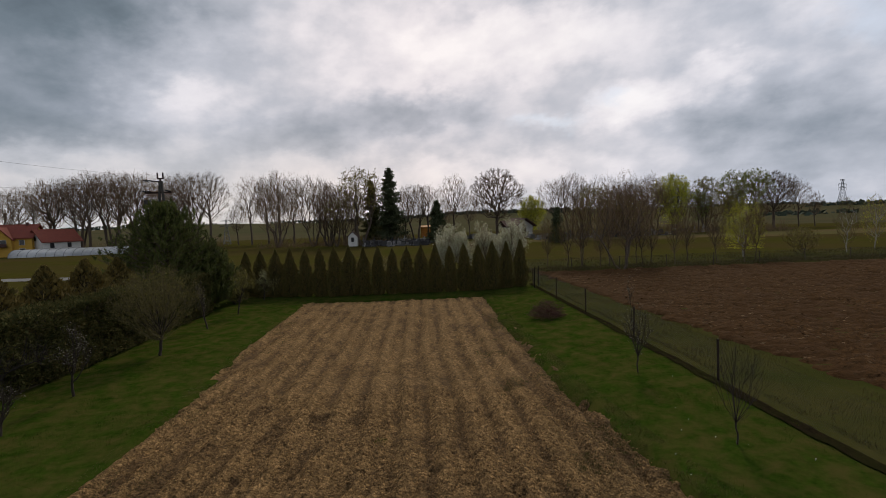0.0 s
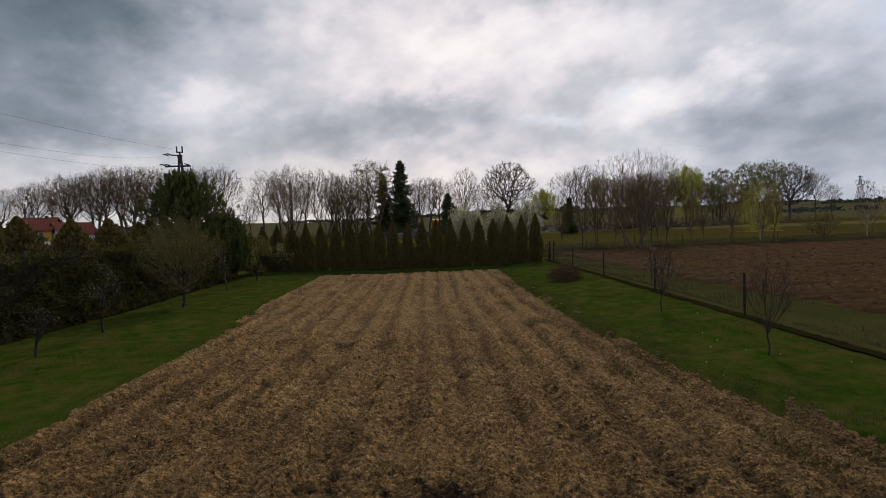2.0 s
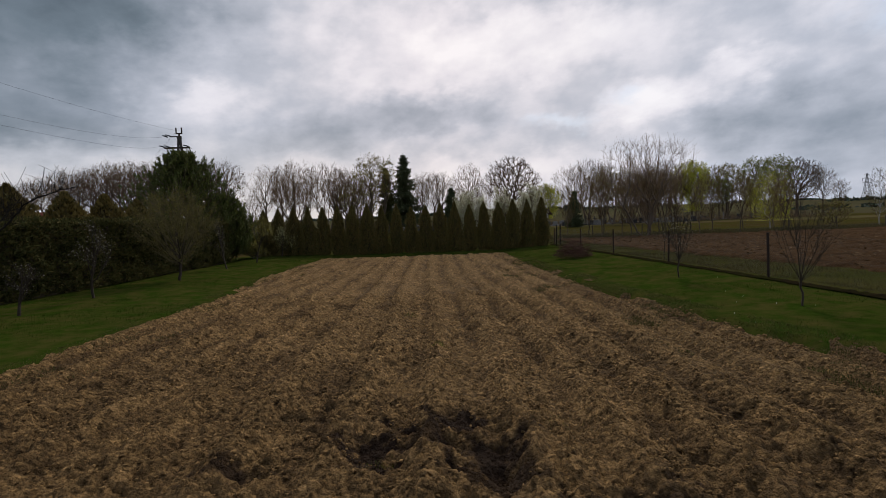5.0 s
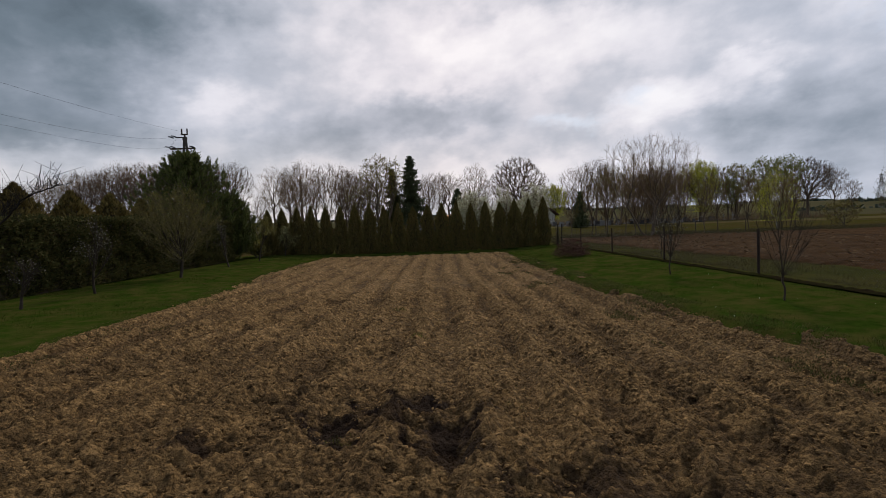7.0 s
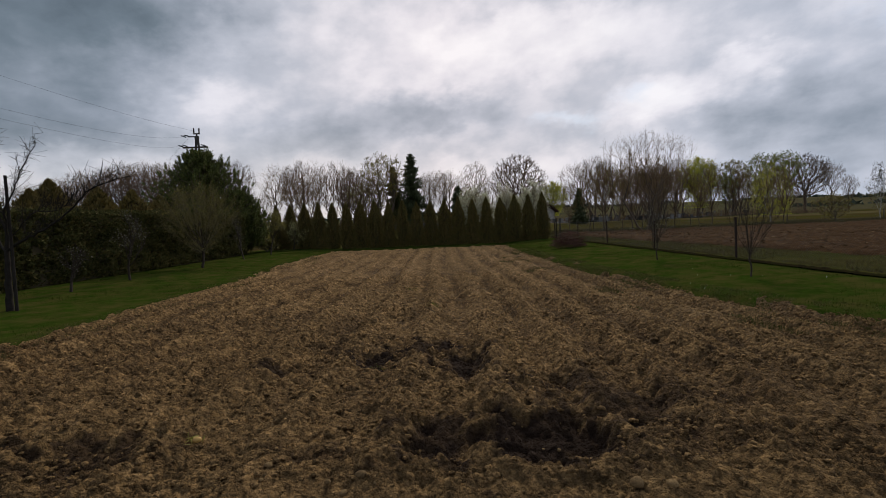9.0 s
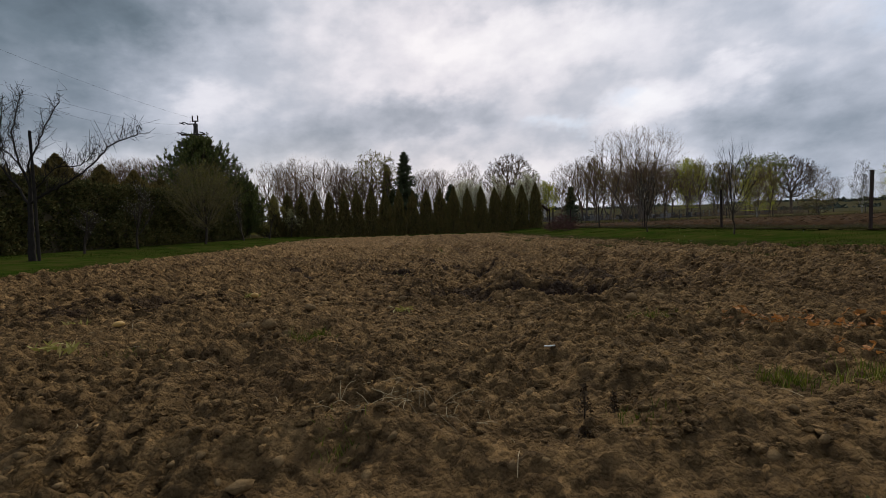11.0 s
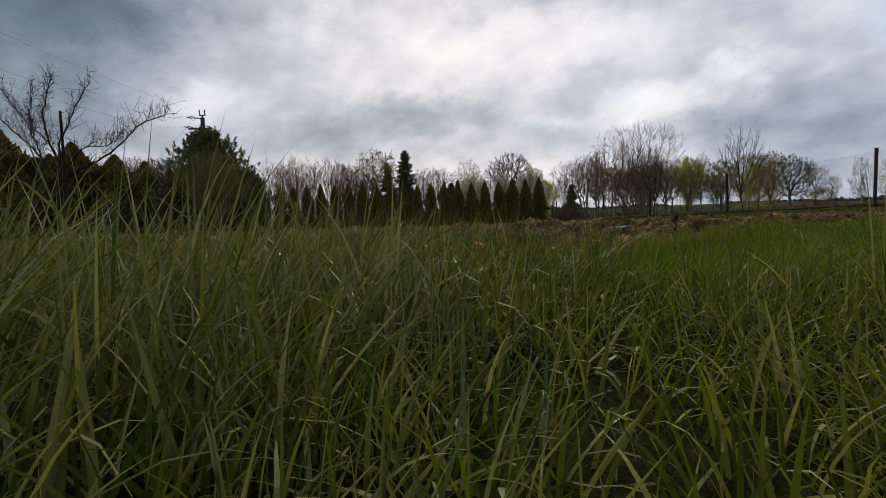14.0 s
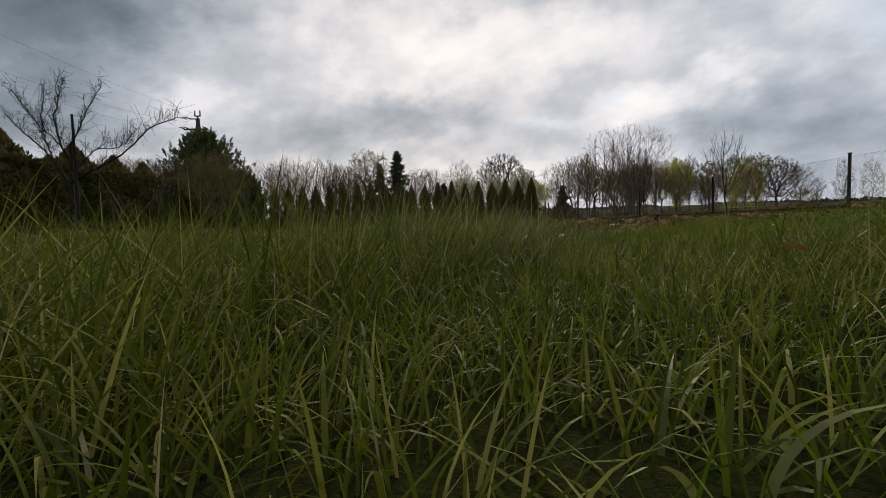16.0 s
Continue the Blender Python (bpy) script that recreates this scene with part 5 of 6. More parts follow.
def build_pole():
    x, y = -18.68, 35.7
    g = float(lie(x, y))
    pole = tagged(new("power_pole"), "concrete A-frame power pole with crossarms and insulators", "power pole")
    for s in (-1, 1):
        link("leg", tube_mesh("leg", [(np.array([[s * 0.75, 0, -.3], [s * 0.42, 0, 4.5], [s * 0.06, 0, 9.2]]), 0.13, 0.09)], 8, CONCRETE), pole)
    for z, w in ((3.4, .5), (6.2, .3)):
        link("brace", tube_mesh("brace", [(np.array([[-w, 0, z], [0, 0, z], [w, 0, z]]), 0.06, 0.06)], 6, CONCRETE), pole)
    part("top_cap", boxes((-.16, .16, -.08, .08, 9.1, 9.35), bevel=.02), CONCRETE, pole)
    part("crossarm", boxes((-1.15, .75, -.05, .05, 8.42, 8.54), bevel=.01), IRON, pole)
    part("bracket", boxes((-.6, .0, -.04, .04, 9.28, 9.36), bevel=.01), IRON, pole)
    part("top_fork", boxes((-.05, .05, -.04, .04, 9.3, 9.55), (-.24, .24, -.04, .04, 9.5, 9.58), (-.24, -.17, -.04, .04, 9.55, 9.98), (.17, .24, -.04, .04, 9.55, 9.98)), IRON, pole)
    part("switch_box", boxes((-1.25, -.85, -.15, .15, 7.55, 7.95), bevel=.02), CONCRETE, pole)
    for ax, az in ((-1.1, 8.60), (-.75, 8.60), (-.6, 9.40), (-.85, 9.36), (.68, 8.60)):
        link("insulator", tube_mesh("insulator", [(np.array([[ax, 0, az - .08], [ax - .12, -.1, az], [ax - .28, -.25, az + .02]]), 0.055, 0.04)], 6, GLASS), pole)
    pole.matrix_world = Matrix.Translation((x, y, g))
    wires = tagged(new("power_lines"), "thin dark power lines strung from the pole", "cable")
    for p0, mid, p1 in (((-18.9, 35.6, 9.9), (-18.95, 16, 9.1), (-19.0, -8, 9.9)), ((-19.5, 35.5, 9.45), (-20.3, 20, 8.05), (-21.2, -8, 9.3)), ((-20.0, 35.5, 8.75), (-21.8, 23, 8.0), (-24.2, -8, 9.2)),
                        ((-18.9, 35.8, 9.9), (-45, 70, 8.6), (-62, 95, 9.6)), ((-19.4, 35.8, 9.4), (-46, 70, 8.1), (-63, 95, 9.2))):
        a, m, b = np.array(p0), np.array(mid), np.array(p1)
        ts = np.linspace(0, 1, 24)[:, None]
        c = 2 * m - 0.5 * (a + b)
        link("cable", tube_mesh("cable", [((1 - ts) ** 2 * a + 2 * ts * (1 - ts) * c + ts ** 2 * b, 0.0045, 0.0045)], 4, DARKBARK), wires)


build_pole()


def lattice(name, x, y, h, w, arms, label):
    pyl = tagged(new(name), label, "pylon")
    lines = []
    lev = np.linspace(0, 1, 9)
    half = lambda t: w / 2 * (1 - t) ** 1.3 + w * 0.06
    for sx in (-1, 1):
        for sy in (-1, 1):
            lines.append((np.array([[sx * half(t), sy * half(t), t * h] for t in lev]), w * .025, w * .02))
    for a, b in zip(lev[:-1], lev[1:]):
        for s in (-1, 1):
            for q in (0, 1):
                f = (lambda u, v, z: [u, v, z]) if q else (lambda u, v, z: [v, u, z])
                lines.append((np.array([f(-half(a), s * half(a), a * h), f(half(b), s * half(b), b * h)]), w * .014, w * .014))
                lines.append((np.array([f(half(a), s * half(a), a * h), f(-half(b), s * half(b), b * h)]), w * .014, w * .014))
    link("tower", tube_mesh("tower", lines, 4, STEEL, False), pyl)
    for z, L in arms:
        al = [(np.array([[-L, 0, z * h], [0, 0, z * h + L * .12], [L, 0, z * h]]), w * .03, w * .03), (np.array([[-L, 0, z * h], [0, 0, z * h - L * .06], [L, 0, z * h]]), w * .02, w * .02)]
        al += [(np.array([[s * L, 0, z * h], [s * L, 0, z * h - L * .25]]), w * .025, w * .02) for s in (-1, 1)]
        link("crossarm", tube_mesh("crossarm", al, 4, STEEL, False), pyl)
    pyl.matrix_world = Matrix.Translation((x, y, float(lie(x, y)) - 0.5)) @ Euler((0, 0, 0.5)).to_matrix().to_4x4()


lattice("pylon", 404, 418, 24, 6.0, ((.97, 5), (.80, 10), (.66, 9)), "grey steel lattice pylon on the far fields")
lattice("pylon", -64.9, 160, 9.0, 2.2, ((.95, 1.6), (.75, 2.0)), "small distant steel mast with crossarms")

# ---------------------------------------------------------------- houses and the graveyard


def gable(bm, x0, x1, y0, y1, z0, z1, over, th=0.25, ridge="x"):
    """A pitched roof with thickness; the ridge runs along x or y."""
    pts = []
    if ridge == "x":
        c = (y0 + y1) / 2
        for dz in (0, th):
            pts += [(x0 - over, y0 - over, z0 + dz), (x1 + over, y0 - over, z0 + dz), (x1 + over, c, z1 + dz), (x0 - over, c, z1 + dz), (x0 - over, y1 + over, z0 + dz), (x1 + over, y1 + over, z0 + dz)]
    else:
        c = (x0 + x1) / 2
        for dz in (0, th):
            pts += [(x0 - over, y0 - over, z0 + dz), (x0 - over, y1 + over, z0 + dz), (c, y1 + over, z1 + dz), (c, y0 - over, z1 + dz), (x1 + over, y0 - over, z0 + dz), (x1 + over, y1 + over, z0 + dz)]
    v = [bm.verts.new(p) for p in pts]
    for f in ((0, 1, 2, 3), (3, 2, 5, 4), (6, 7, 8, 9), (9, 8, 11, 10), (0, 1, 7, 6), (4, 5, 11, 10), (0, 3, 9, 6), (3, 4, 10, 9), (1, 2, 8, 7), (2, 5, 11, 8)):
        bm.faces.new([v[i] for i in f])
    bmesh.ops.recalc_face_normals(bm, faces=bm.faces)
    return bm


def house_body(bm, x0, x1, y0, y1, z, zr, ridge="x"):
    box(bm, x0, x1, y0, y1, -0.3, z)
    if ridge == "x":
        c = (y0 + y1) / 2
        t = [[(x, y0, z), (x, y1, z), (x, c, zr)] for x in (x0, x1)]
    else:
        c = (x0 + x1) / 2
        t = [[(x0, y, z), (x1, y, z), (c, y, zr)] for y in (y0, y1)]
    a, b = [[bm.verts.new(p) for p in q] for q in t]
    bm.faces.new(a)
    bm.faces.new(b)
    for i in range(3):
        bm.faces.new([a[i], a[(i + 1) % 3], b[(i + 1) % 3], b[i]])
    bmesh.ops.recalc_face_normals(bm, faces=bm.faces)
    return bm


def window(parent, x, z, w, h, y, wall=WHITEW):
    fr = part("window", boxes((x - w / 2 - .08, x - w / 2, y - .06, y + .05, z, z + h), (x + w / 2, x + w / 2 + .08, y - .06, y + .05, z, z + h), (x - w / 2 - .08, x + w / 2 + .08, y - .06, y + .05, z + h, z + h + .08), (x - w / 2 - .12, x + w / 2 + .12, y - .12, y + .05, z - .08, z)), wall, parent)
    part("pane", boxes((x - w / 2, x + w / 2, y - .02, y + .03, z, z + h)), GLASS, fr)


def build_yellow_house():
    h = tagged(new("house"), "yellow rendered house with a red tiled roof", "house")
    part("wall", house_body(bmesh.new(), -5, 5, 0, 9, 5.2, 8.4), YELLOW, h)
    part("roof", gable(bmesh.new(), -5, 5, 0, 9, 4.9, 8.7, .6), REDROOF, h)
    part("gable_wall", house_body(bmesh.new(), -4.9, 0.6, -1.2, 4, 4.6, 7.6, "y"), YELLOW, h)
    part("gable_roof", gable(bmesh.new(), -4.9, 0.6, -1.2, 4, 4.45, 7.9, .5, ridge="y"), REDROOF, h)
    part("chimney", boxes((2.2, 2.9, 4, 4.7, 7.2, 9.4)), BROWNROOF, h)
    for x, z in ((-3.2, 3.3), (-1.3, 3.3), (-3.2, .9)):
        window(h, x, z, 1.3, 1.3, -1.25)
    for x, z in ((2.6, 3.2), (2.6, .9)):
        window(h, x, z, 1.2, 1.3, -.05)
    part("balcony", boxes((-4.5, -.2, -2.2, -1.25, 2.7, 2.85), (-4.5, -.2, -2.2, -2.12, 2.85, 3.6)), BROWNROOF, h)
    h.matrix_world = Matrix.Translation((-102.2, 121, float(lie(-102.2, 121)))) @ Euler((0, 0, 0.30)).to_matrix().to_4x4() @ Matrix.Diagonal((0.85, 0.85, 0.92, 1))


def build_white_house():
    h = tagged(new("house"), "small white farm building with a red roof", "house")
    part("wall", house_body(bmesh.new(), -4.4, 4.4, 0, 6.5, 2.9, 5.9), WHITEW, h)
    part("roof", gable(bmesh.new(), -4.4, 4.4, 0, 6.5, 2.7, 6.0, .5), REDROOF, h)
    for x in (-2.4, 1.6):
        window(h, x, 1.3, 1.0, 1.3, -.05)
    g = part("gable_window", boxes((-4.5, -4.38, 2.8, 3.8, 3.2, 4.4)), GLASS, h)
    h.matrix_world = Matrix.Translation((-93.5, 126, float(lie(-93.5, 126)) + 0.5)) @ Euler((0, 0, 1.15)).to_matrix().to_4x4()


def build_greenhouse():
    g = tagged(new("greenhouse"), "long low plastic-foil tunnel greenhouse", "greenhouse")
    xs, a = np.linspace(-15, 15, 31), np.linspace(0, math.pi, 13)
    X, A = np.meshgrid(xs, a)
    sag = 1 - 0.03 * np.cos(X * math.pi) ** 2
    V = np.stack([X, -3.2 * np.cos(A), 1.9 * np.sin(A) * sag], -1).reshape(-1, 3)
    link("cover", mesh_np("cover", V, grid_faces(31, 13), [FOIL], smooth=True), g)
    for x in np.linspace(-15, 15, 16):
        link("hoop", tube_mesh("hoop", [(np.stack([np.full(13, x), -3.23 * np.cos(a), 1.93 * np.sin(a)], -1), .05, .05)], 5, STEEL), g)
    for x in (-15, 15):
        end = bmesh.new()
        end.faces.new([end.verts.new((x, -3.2 * math.cos(t), 1.9 * math.sin(t))) for t in a])
        part("end_wall", end, FOIL, g)
    g.matrix_world = Matrix.Translation((-83, 119, float(lie(-83, 119)) - 0.05)) @ Euler((0, 0, 0.10)).to_matrix().to_4x4()


def build_chapel():
    h = tagged(new("chapel"), "small white graveyard chapel with a brown roof", "chapel")
    part("wall", house_body(bmesh.new(), -3.0, 3.0, 0, 7, 2.9, 4.6, "y"), WHITEW, h)
    part("roof", gable(bmesh.new(), -3.0, 3.0, -.8, 7, 2.7, 4.8, .6, ridge="y"), BROWNROOF, h)
    part("side_roof", gable(bmesh.new(), -5.4, -2.4, 1, 6, 2.6, 4.2, .4), BROWNROOF, h)
    part("door", boxes((-.6, .6, -.06, .04, 0, 2.1)), GLASS, h)
    for x in (-1.9, 1.9):
        part("column", boxes((x - .15, x + .15, -.75, -.45, 0, 2.7)), WHITEW, h)
    h.matrix_world = Matrix.Translation((31.6, 134, float(lie(31.6, 134)))) @ Euler((0, 0, 0.35)).to_matrix().to_4x4() @ Matrix.Diagonal((1, 1, 1.1, 1))


def build_shrine():
    h = tagged(new("shrine"), "little white gabled shrine among the trees", "shrine")
    part("wall", house_body(bmesh.new(), -1.1, 1.1, 0, 2, 2.2, 3.3, "y"), WHITEW, h)
    part("roof", gable(bmesh.new(), -1.1, 1.1, 0, 2, 2.15, 3.35, .2, .15, "y"), BROWNROOF, h)
    part("opening", boxes((-.35, .35, -.04, .04, .9, 2.0)), GLASS, h)
    h.matrix_world = Matrix.Translation((-15.8, 114, float(lie(-15.8, 114)) + .2))


def build_container():
    h = tagged(new("container"), "orange steel waste container by the graveyard", "container")
    part("body", boxes((-2.3, 2.3, 0, 2.3, 0, 2.9), bevel=.05), ORANGE, h)
    for x in np.linspace(-2.1, 2.1, 9):
        part("rib", boxes((x - .05, x + .05, -.08, -.002, .1, 2.8)), ORANGE, h)
    part("lid", gable(bmesh.new(), -2.3, 2.3, 0, 2.3, 2.92, 3.35, .12, .08), ORANGE, h)
    h.matrix_world = Matrix.Translation((3.45, 134, float(lie(3.45, 134)) + 1.05))


for job in (build_yellow_house, build_white_house, build_greenhouse, build_chapel, build_shrine):
    job()


def build_graves():
    rng = np.random.default_rng(505)
    kinds = []
    for m in (STONE_L, STONE_D):
        bm = boxes((-.45, .45, -.08, .08, 0, 1.0), (-.55, .55, -.16, 1.9, 0, .28), bevel=.03)
        kinds.append([("headstone", bm, m)])
        bm = boxes((-.07, .07, -.06, .06, 0, 1.7), (-.38, .38, -.05, .05, 1.1, 1.25), (-.4, .4, -.3, .3, 0, .3), bevel=.01)
        kinds.append([("cross", bm, m)])
    data = []
    for ((n, bm, m),) in kinds:
        me = bpy.data.meshes.new(n)
        bm.to_mesh(me)
        bm.free()
        me.materials.append(m)
        data.append((n, me))
    for lo, hi, y0, y1, k in ((-13, 3, 110, 122, 112), (6, 28, 130, 140, 36), (30, 66, 112, 128, 100), (66, 100, 122, 132, 30)):
        for _ in range(k):
            x, y = rng.uniform(lo, hi), rng.uniform(y0, y1)
            n, me = data[rng.choice(4, p=[.24, .10, .52, .14])]
            ob = link("gravestone" if n == "headstone" else "grave_cross", me)
            s = rng.uniform(0.8, 1.35)
            ob.matrix_world = Matrix.Translation((x, y, float(lie(x, y)) - .03)) @ Euler((0, rng.normal() * .03, rng.normal() * .25)).to_matrix().to_4x4() @ Matrix.Diagonal((s, s, s, 1))
            tagged(ob, "grave with a pale stone slab and headstone" if me.materials[0] == STONE_L else "grave with a dark polished stone slab", "grave", "graves in the graveyard")


build_graves()
build_container()
# pale road behind the hedge
xs = np.linspace(-120, -24, 60)
V = np.concatenate([np.stack([xs, 62 - 0.45 * (xs + 70) * 0.3 + o, lie(xs, 62 - 0.135 * (xs + 70) + o) + 0.03], -1) for o in (0, 3.5)])
i = np.arange(59)
tagged(link("road", mesh_np("road", V, np.stack([i, i + 1, i + 61, i + 60], -1), [ROAD])), "pale narrow road across the meadow", "road", kind="structure")
# pale track and sheds on the far right slope
for x, y, L in ((620, 690, 60), (690, 800, 45), (560, 720, 30)):
    ob = part("greenhouse", boxes((-L / 2, L / 2, -4, 4, 0, 3.5), bevel=.8), FOIL, None)
    ob.matrix_world = Matrix.Translation((x, y, float(lie(x, y)) - 0.3)) @ Euler((0, 0, 0.3)).to_matrix().to_4x4()
    tagged(ob, "far pale foil greenhouse on the slope", "greenhouse", "far greenhouses")


def far_woods():
    r4 = np.random.default_rng(900)
    P = []
    for a, d, w, h, n in ((-44, 900, 260, 12, 900), (-33, 980, 240, 14, 900), (-24, 1000, 220, 10, 600), (-12, 820, 160, 9, 400), (3, 760, 150, 8, 400), (14, 700, 110, 8, 350), (22, 640, 130, 9, 450), (31, 820, 120, 8, 350), (37, 700, 90, 7, 300), (43, 760, 160, 10, 500), (46, 560, 90, 7, 300), (41, 420, 60, 5, 200), (8, 900, 200, 10, 500)):
        n, h = (n // 2, h * 0.5) if a > 15 else (n, h)
        a = radians(a)
        t, q = r4.uniform(-1, 1, n), r4.normal(size=n) * 9
        x, y = d * math.sin(a) + math.cos(a) * t * w / 2 + math.sin(a) * q, d * math.cos(a) - math.sin(a) * t * w / 2 + math.cos(a) * q
        z = 0.5 * h * (0.45 + 0.55 * np.abs(np.sin(t * 9 + a * 50))) * r4.uniform(0, 1, n) ** 0.6
        P.append(np.stack([x, y, lie(x, y) + z], -1))
    tagged(link("far_woods", card_mesh("far_woods", r4, np.concatenate(P), 4.5, FARWOOD, aspect=0.8)), "dark distant woods and hedgerows on the hills", "woods", kind="stuff")
    P = []
    for x0, x1, y0, y1, n, h in ((-40, -2, 116, 134, 1300, 3.2), (28, 105, 114, 140, 2600, 3.0), (-125, -58, 136, 146, 1200, 2.5)):
        x, y = r4.uniform(x0, x1, n), r4.uniform(y0, y1, n)
        k = ease(vnoise(x * .12, y * .12, 931) * 2.2 - .5)
        P.append(np.stack([x, y, lie(x, y) + h * k * r4.uniform(0, 1, n)], -1)[k > .1])
    P = np.concatenate(P)
    V, F = [], []
    lines = [(np.array([[p[0], p[1], float(lie(p[0], p[1]))], [p[0] + r4.normal() * .3, p[1], (p[2] + float(lie(p[0], p[1]))) / 2 + .2], [p[0] + r4.normal() * .8, p[1] + r4.normal() * .5, p[2] + .4]]), .035, .02) for p in P]
    tagged(link("undergrowth", tube_mesh("undergrowth", lines, 3, TWIG, False)), "brown leafless undergrowth below the far trees", "bushes", kind="stuff")


far_woods()

# ---------------------------------------------------------------- grass


def blades(rng, x, y, h, w, lean, segs, bend=1.0, turn=None):
    """Curved tapering blades standing on the land."""
    n = len(x)
    a = rng.uniform(0, 2 * math.pi, n) if turn is None else turn
    ux, uy = np.cos(a), np.sin(a)
    f = rng.uniform(0, 2 * math.pi, n)
    sx, sy = np.cos(f), np.sin(f)
    px, py, pz = x.copy(), y.copy(), lie(x, y) - 0.012
    th = np.abs(rng.normal(size=n)) * lean * 0.4
    curl = np.abs(rng.normal(size=n)) * lean * bend * np.where(rng.uniform(0, 1, n) < 0.40, 2.0, 0.9)
    rows = []
    for s in range(segs + 1):
        t = s / segs
        wd = w * 0.5 * (1 - t ** 2.2) if s < segs else 0 * w
        rows.append((px.copy(), py.copy(), pz.copy(), wd))
        ang = th + curl * (t + 0.5 / segs) ** 1.3
        st = h / segs
        px, py, pz = px + ux * np.sin(ang) * st, py + uy * np.sin(ang) * st, pz + np.cos(ang) * st
    V = np.empty((n, 2 * segs + 1, 3))
    for s, (qx, qy, qz, wd) in enumerate(rows):
        if s < segs:
            V[:, 2 * s] = np.stack([qx - sx * wd, qy - sy * wd, qz], -1)
            V[:, 2 * s + 1] = np.stack([qx + sx * wd, qy + sy * wd, qz], -1)
        else:
            V[:, 2 * s] = np.stack([qx, qy, qz], -1)
    base = (np.arange(n) * (2 * segs + 1))[:, None]
    tri = []
    for s in range(segs - 1):
        i = 2 * s
        tri += [base + np.array([i, i + 1, i + 3]), base + np.array([i, i + 3, i + 2])]
    i = 2 * (segs - 1)
    tri.append(base + np.array([i, i + 1, i + 2]))
    return V.reshape(-1, 3), np.concatenate(tri)


def clear(x, y):
    """Keeps the place where the camera comes down free of blades right before its lens."""
    t = np.clip(((x + 0.80) * 0.42 + (y + 2.88) * 0.83) / (0.42 ** 2 + 0.83 ** 2), 0, 1)
    r = np.hypot(x + 0.80 - 0.42 * t, y + 2.88 - 0.83 * t)
    return r - 0.13 - 0.07 * (1 - t)


def long_grass(x, y):
    """1 in the long soft clumps, 0 in the short sward beside them."""
    w = 0.45 * fbm(x * 2.2, y * 2.2, 617) + 0.25 * fbm(x * 6, y * 6, 619)
    side = ease((0.0 - x + w) / 0.55)
    front = 0.75 * ease((-1.95 - y + w) / 0.30)
    tall = np.exp(-((x - 1.85) / 0.55) ** 2 - ((y + 1.35) / 0.6) ** 2)
    return np.clip(np.maximum(np.maximum(side, front), tall), 0, 1)


def stand(rng, x0, x1, y0, y1, tufts, each, spread, h0, h1, w, segs, lean, want):
    """Blades in tufts that lean out of their tuft and a little with the wind."""
    cx, cy = rng.uniform(x0, x1, tufts), rng.uniform(y0, y1, tufts)
    vig = rng.uniform(0.55, 1.15, tufts)
    dx, dy = rng.normal(size=(tufts, each)) * spread, rng.normal(size=(tufts, each)) * spread
    x, y, vig = (cx[:, None] + dx).ravel(), (cy[:, None] + dy).ravel(), np.repeat(vig, each)
    k = long_grass(x, y)
    keep = (rng.uniform(0, 1, len(x)) < (k if want else 1.15 - k)) & (y < -1.12 + 0.20 * fbm(x * 2, y * 2, 615))
    turn = np.arctan2(dy.ravel() + 0.012, dx.ravel() + 0.010) + rng.normal(size=len(x)) * 0.7
    x, y, k, vig, turn = x[keep], y[keep], k[keep], vig[keep], turn[keep]
    heap = 0.80 + 0.9 * fbm(x * 1.3, y * 1.3, 611) + 0.5 * fbm(x * 4, y * 4, 613)
    h = (h0 + h1 * vig * np.clip(heap, 0.35, 1.35) * rng.uniform(0.3, 1.0, len(x)) ** 0.9)
    far_in = ease((-1.55 - y) / 0.35)
    # low towards the field, so that the soil shows over it
    top = np.interp(y, [-2.9, -2.2, -1.9, -1.5, -1.2, -1.0], [.112, .112, .112, .112, .105, .085]) + 0.035 * fbm(x * 2.4, y * 2.4, 623) + 0.045 * np.exp(-((x + 0.75) / 0.22) ** 2 - ((y + 2.10) / 0.15) ** 2) + 0.10 * ease((x - 1.3) / 0.5)
    h = np.minimum(h, np.maximum(top - lie(x, y), 0.02) * rng.uniform(0.65, 1.2, len(x)))
    low = np.exp(-((x + 0.72) / 0.34) ** 2 - ((y + 2.62) / 0.42) ** 2)
    h = np.minimum(h, 0.24 - 0.06 * low)
    h = np.where(clear(x, y) < 0, np.minimum(h, 0.05), np.minimum(h, 0.05 + np.maximum(clear(x, y), 0) * 0.75 + 0.03 * rng.uniform(0, 1, len(x))))
    return blades(rng, x, y, h, w * rng.uniform(.5, 1.25, len(x)) * (1 - 0.42 * far_in), lean * (1 + 0.35 * far_in), segs, turn=turn)


def join(name, sets, material, label):
    V, F, o = [], [], 0
    for v, f in sets:
        V.append(v)
        F.append(f + o)
        o += len(v)
    tagged(link(name, mesh_np(name, np.concatenate(V), np.concatenate(F), [material])), label, "grass", kind="stuff")


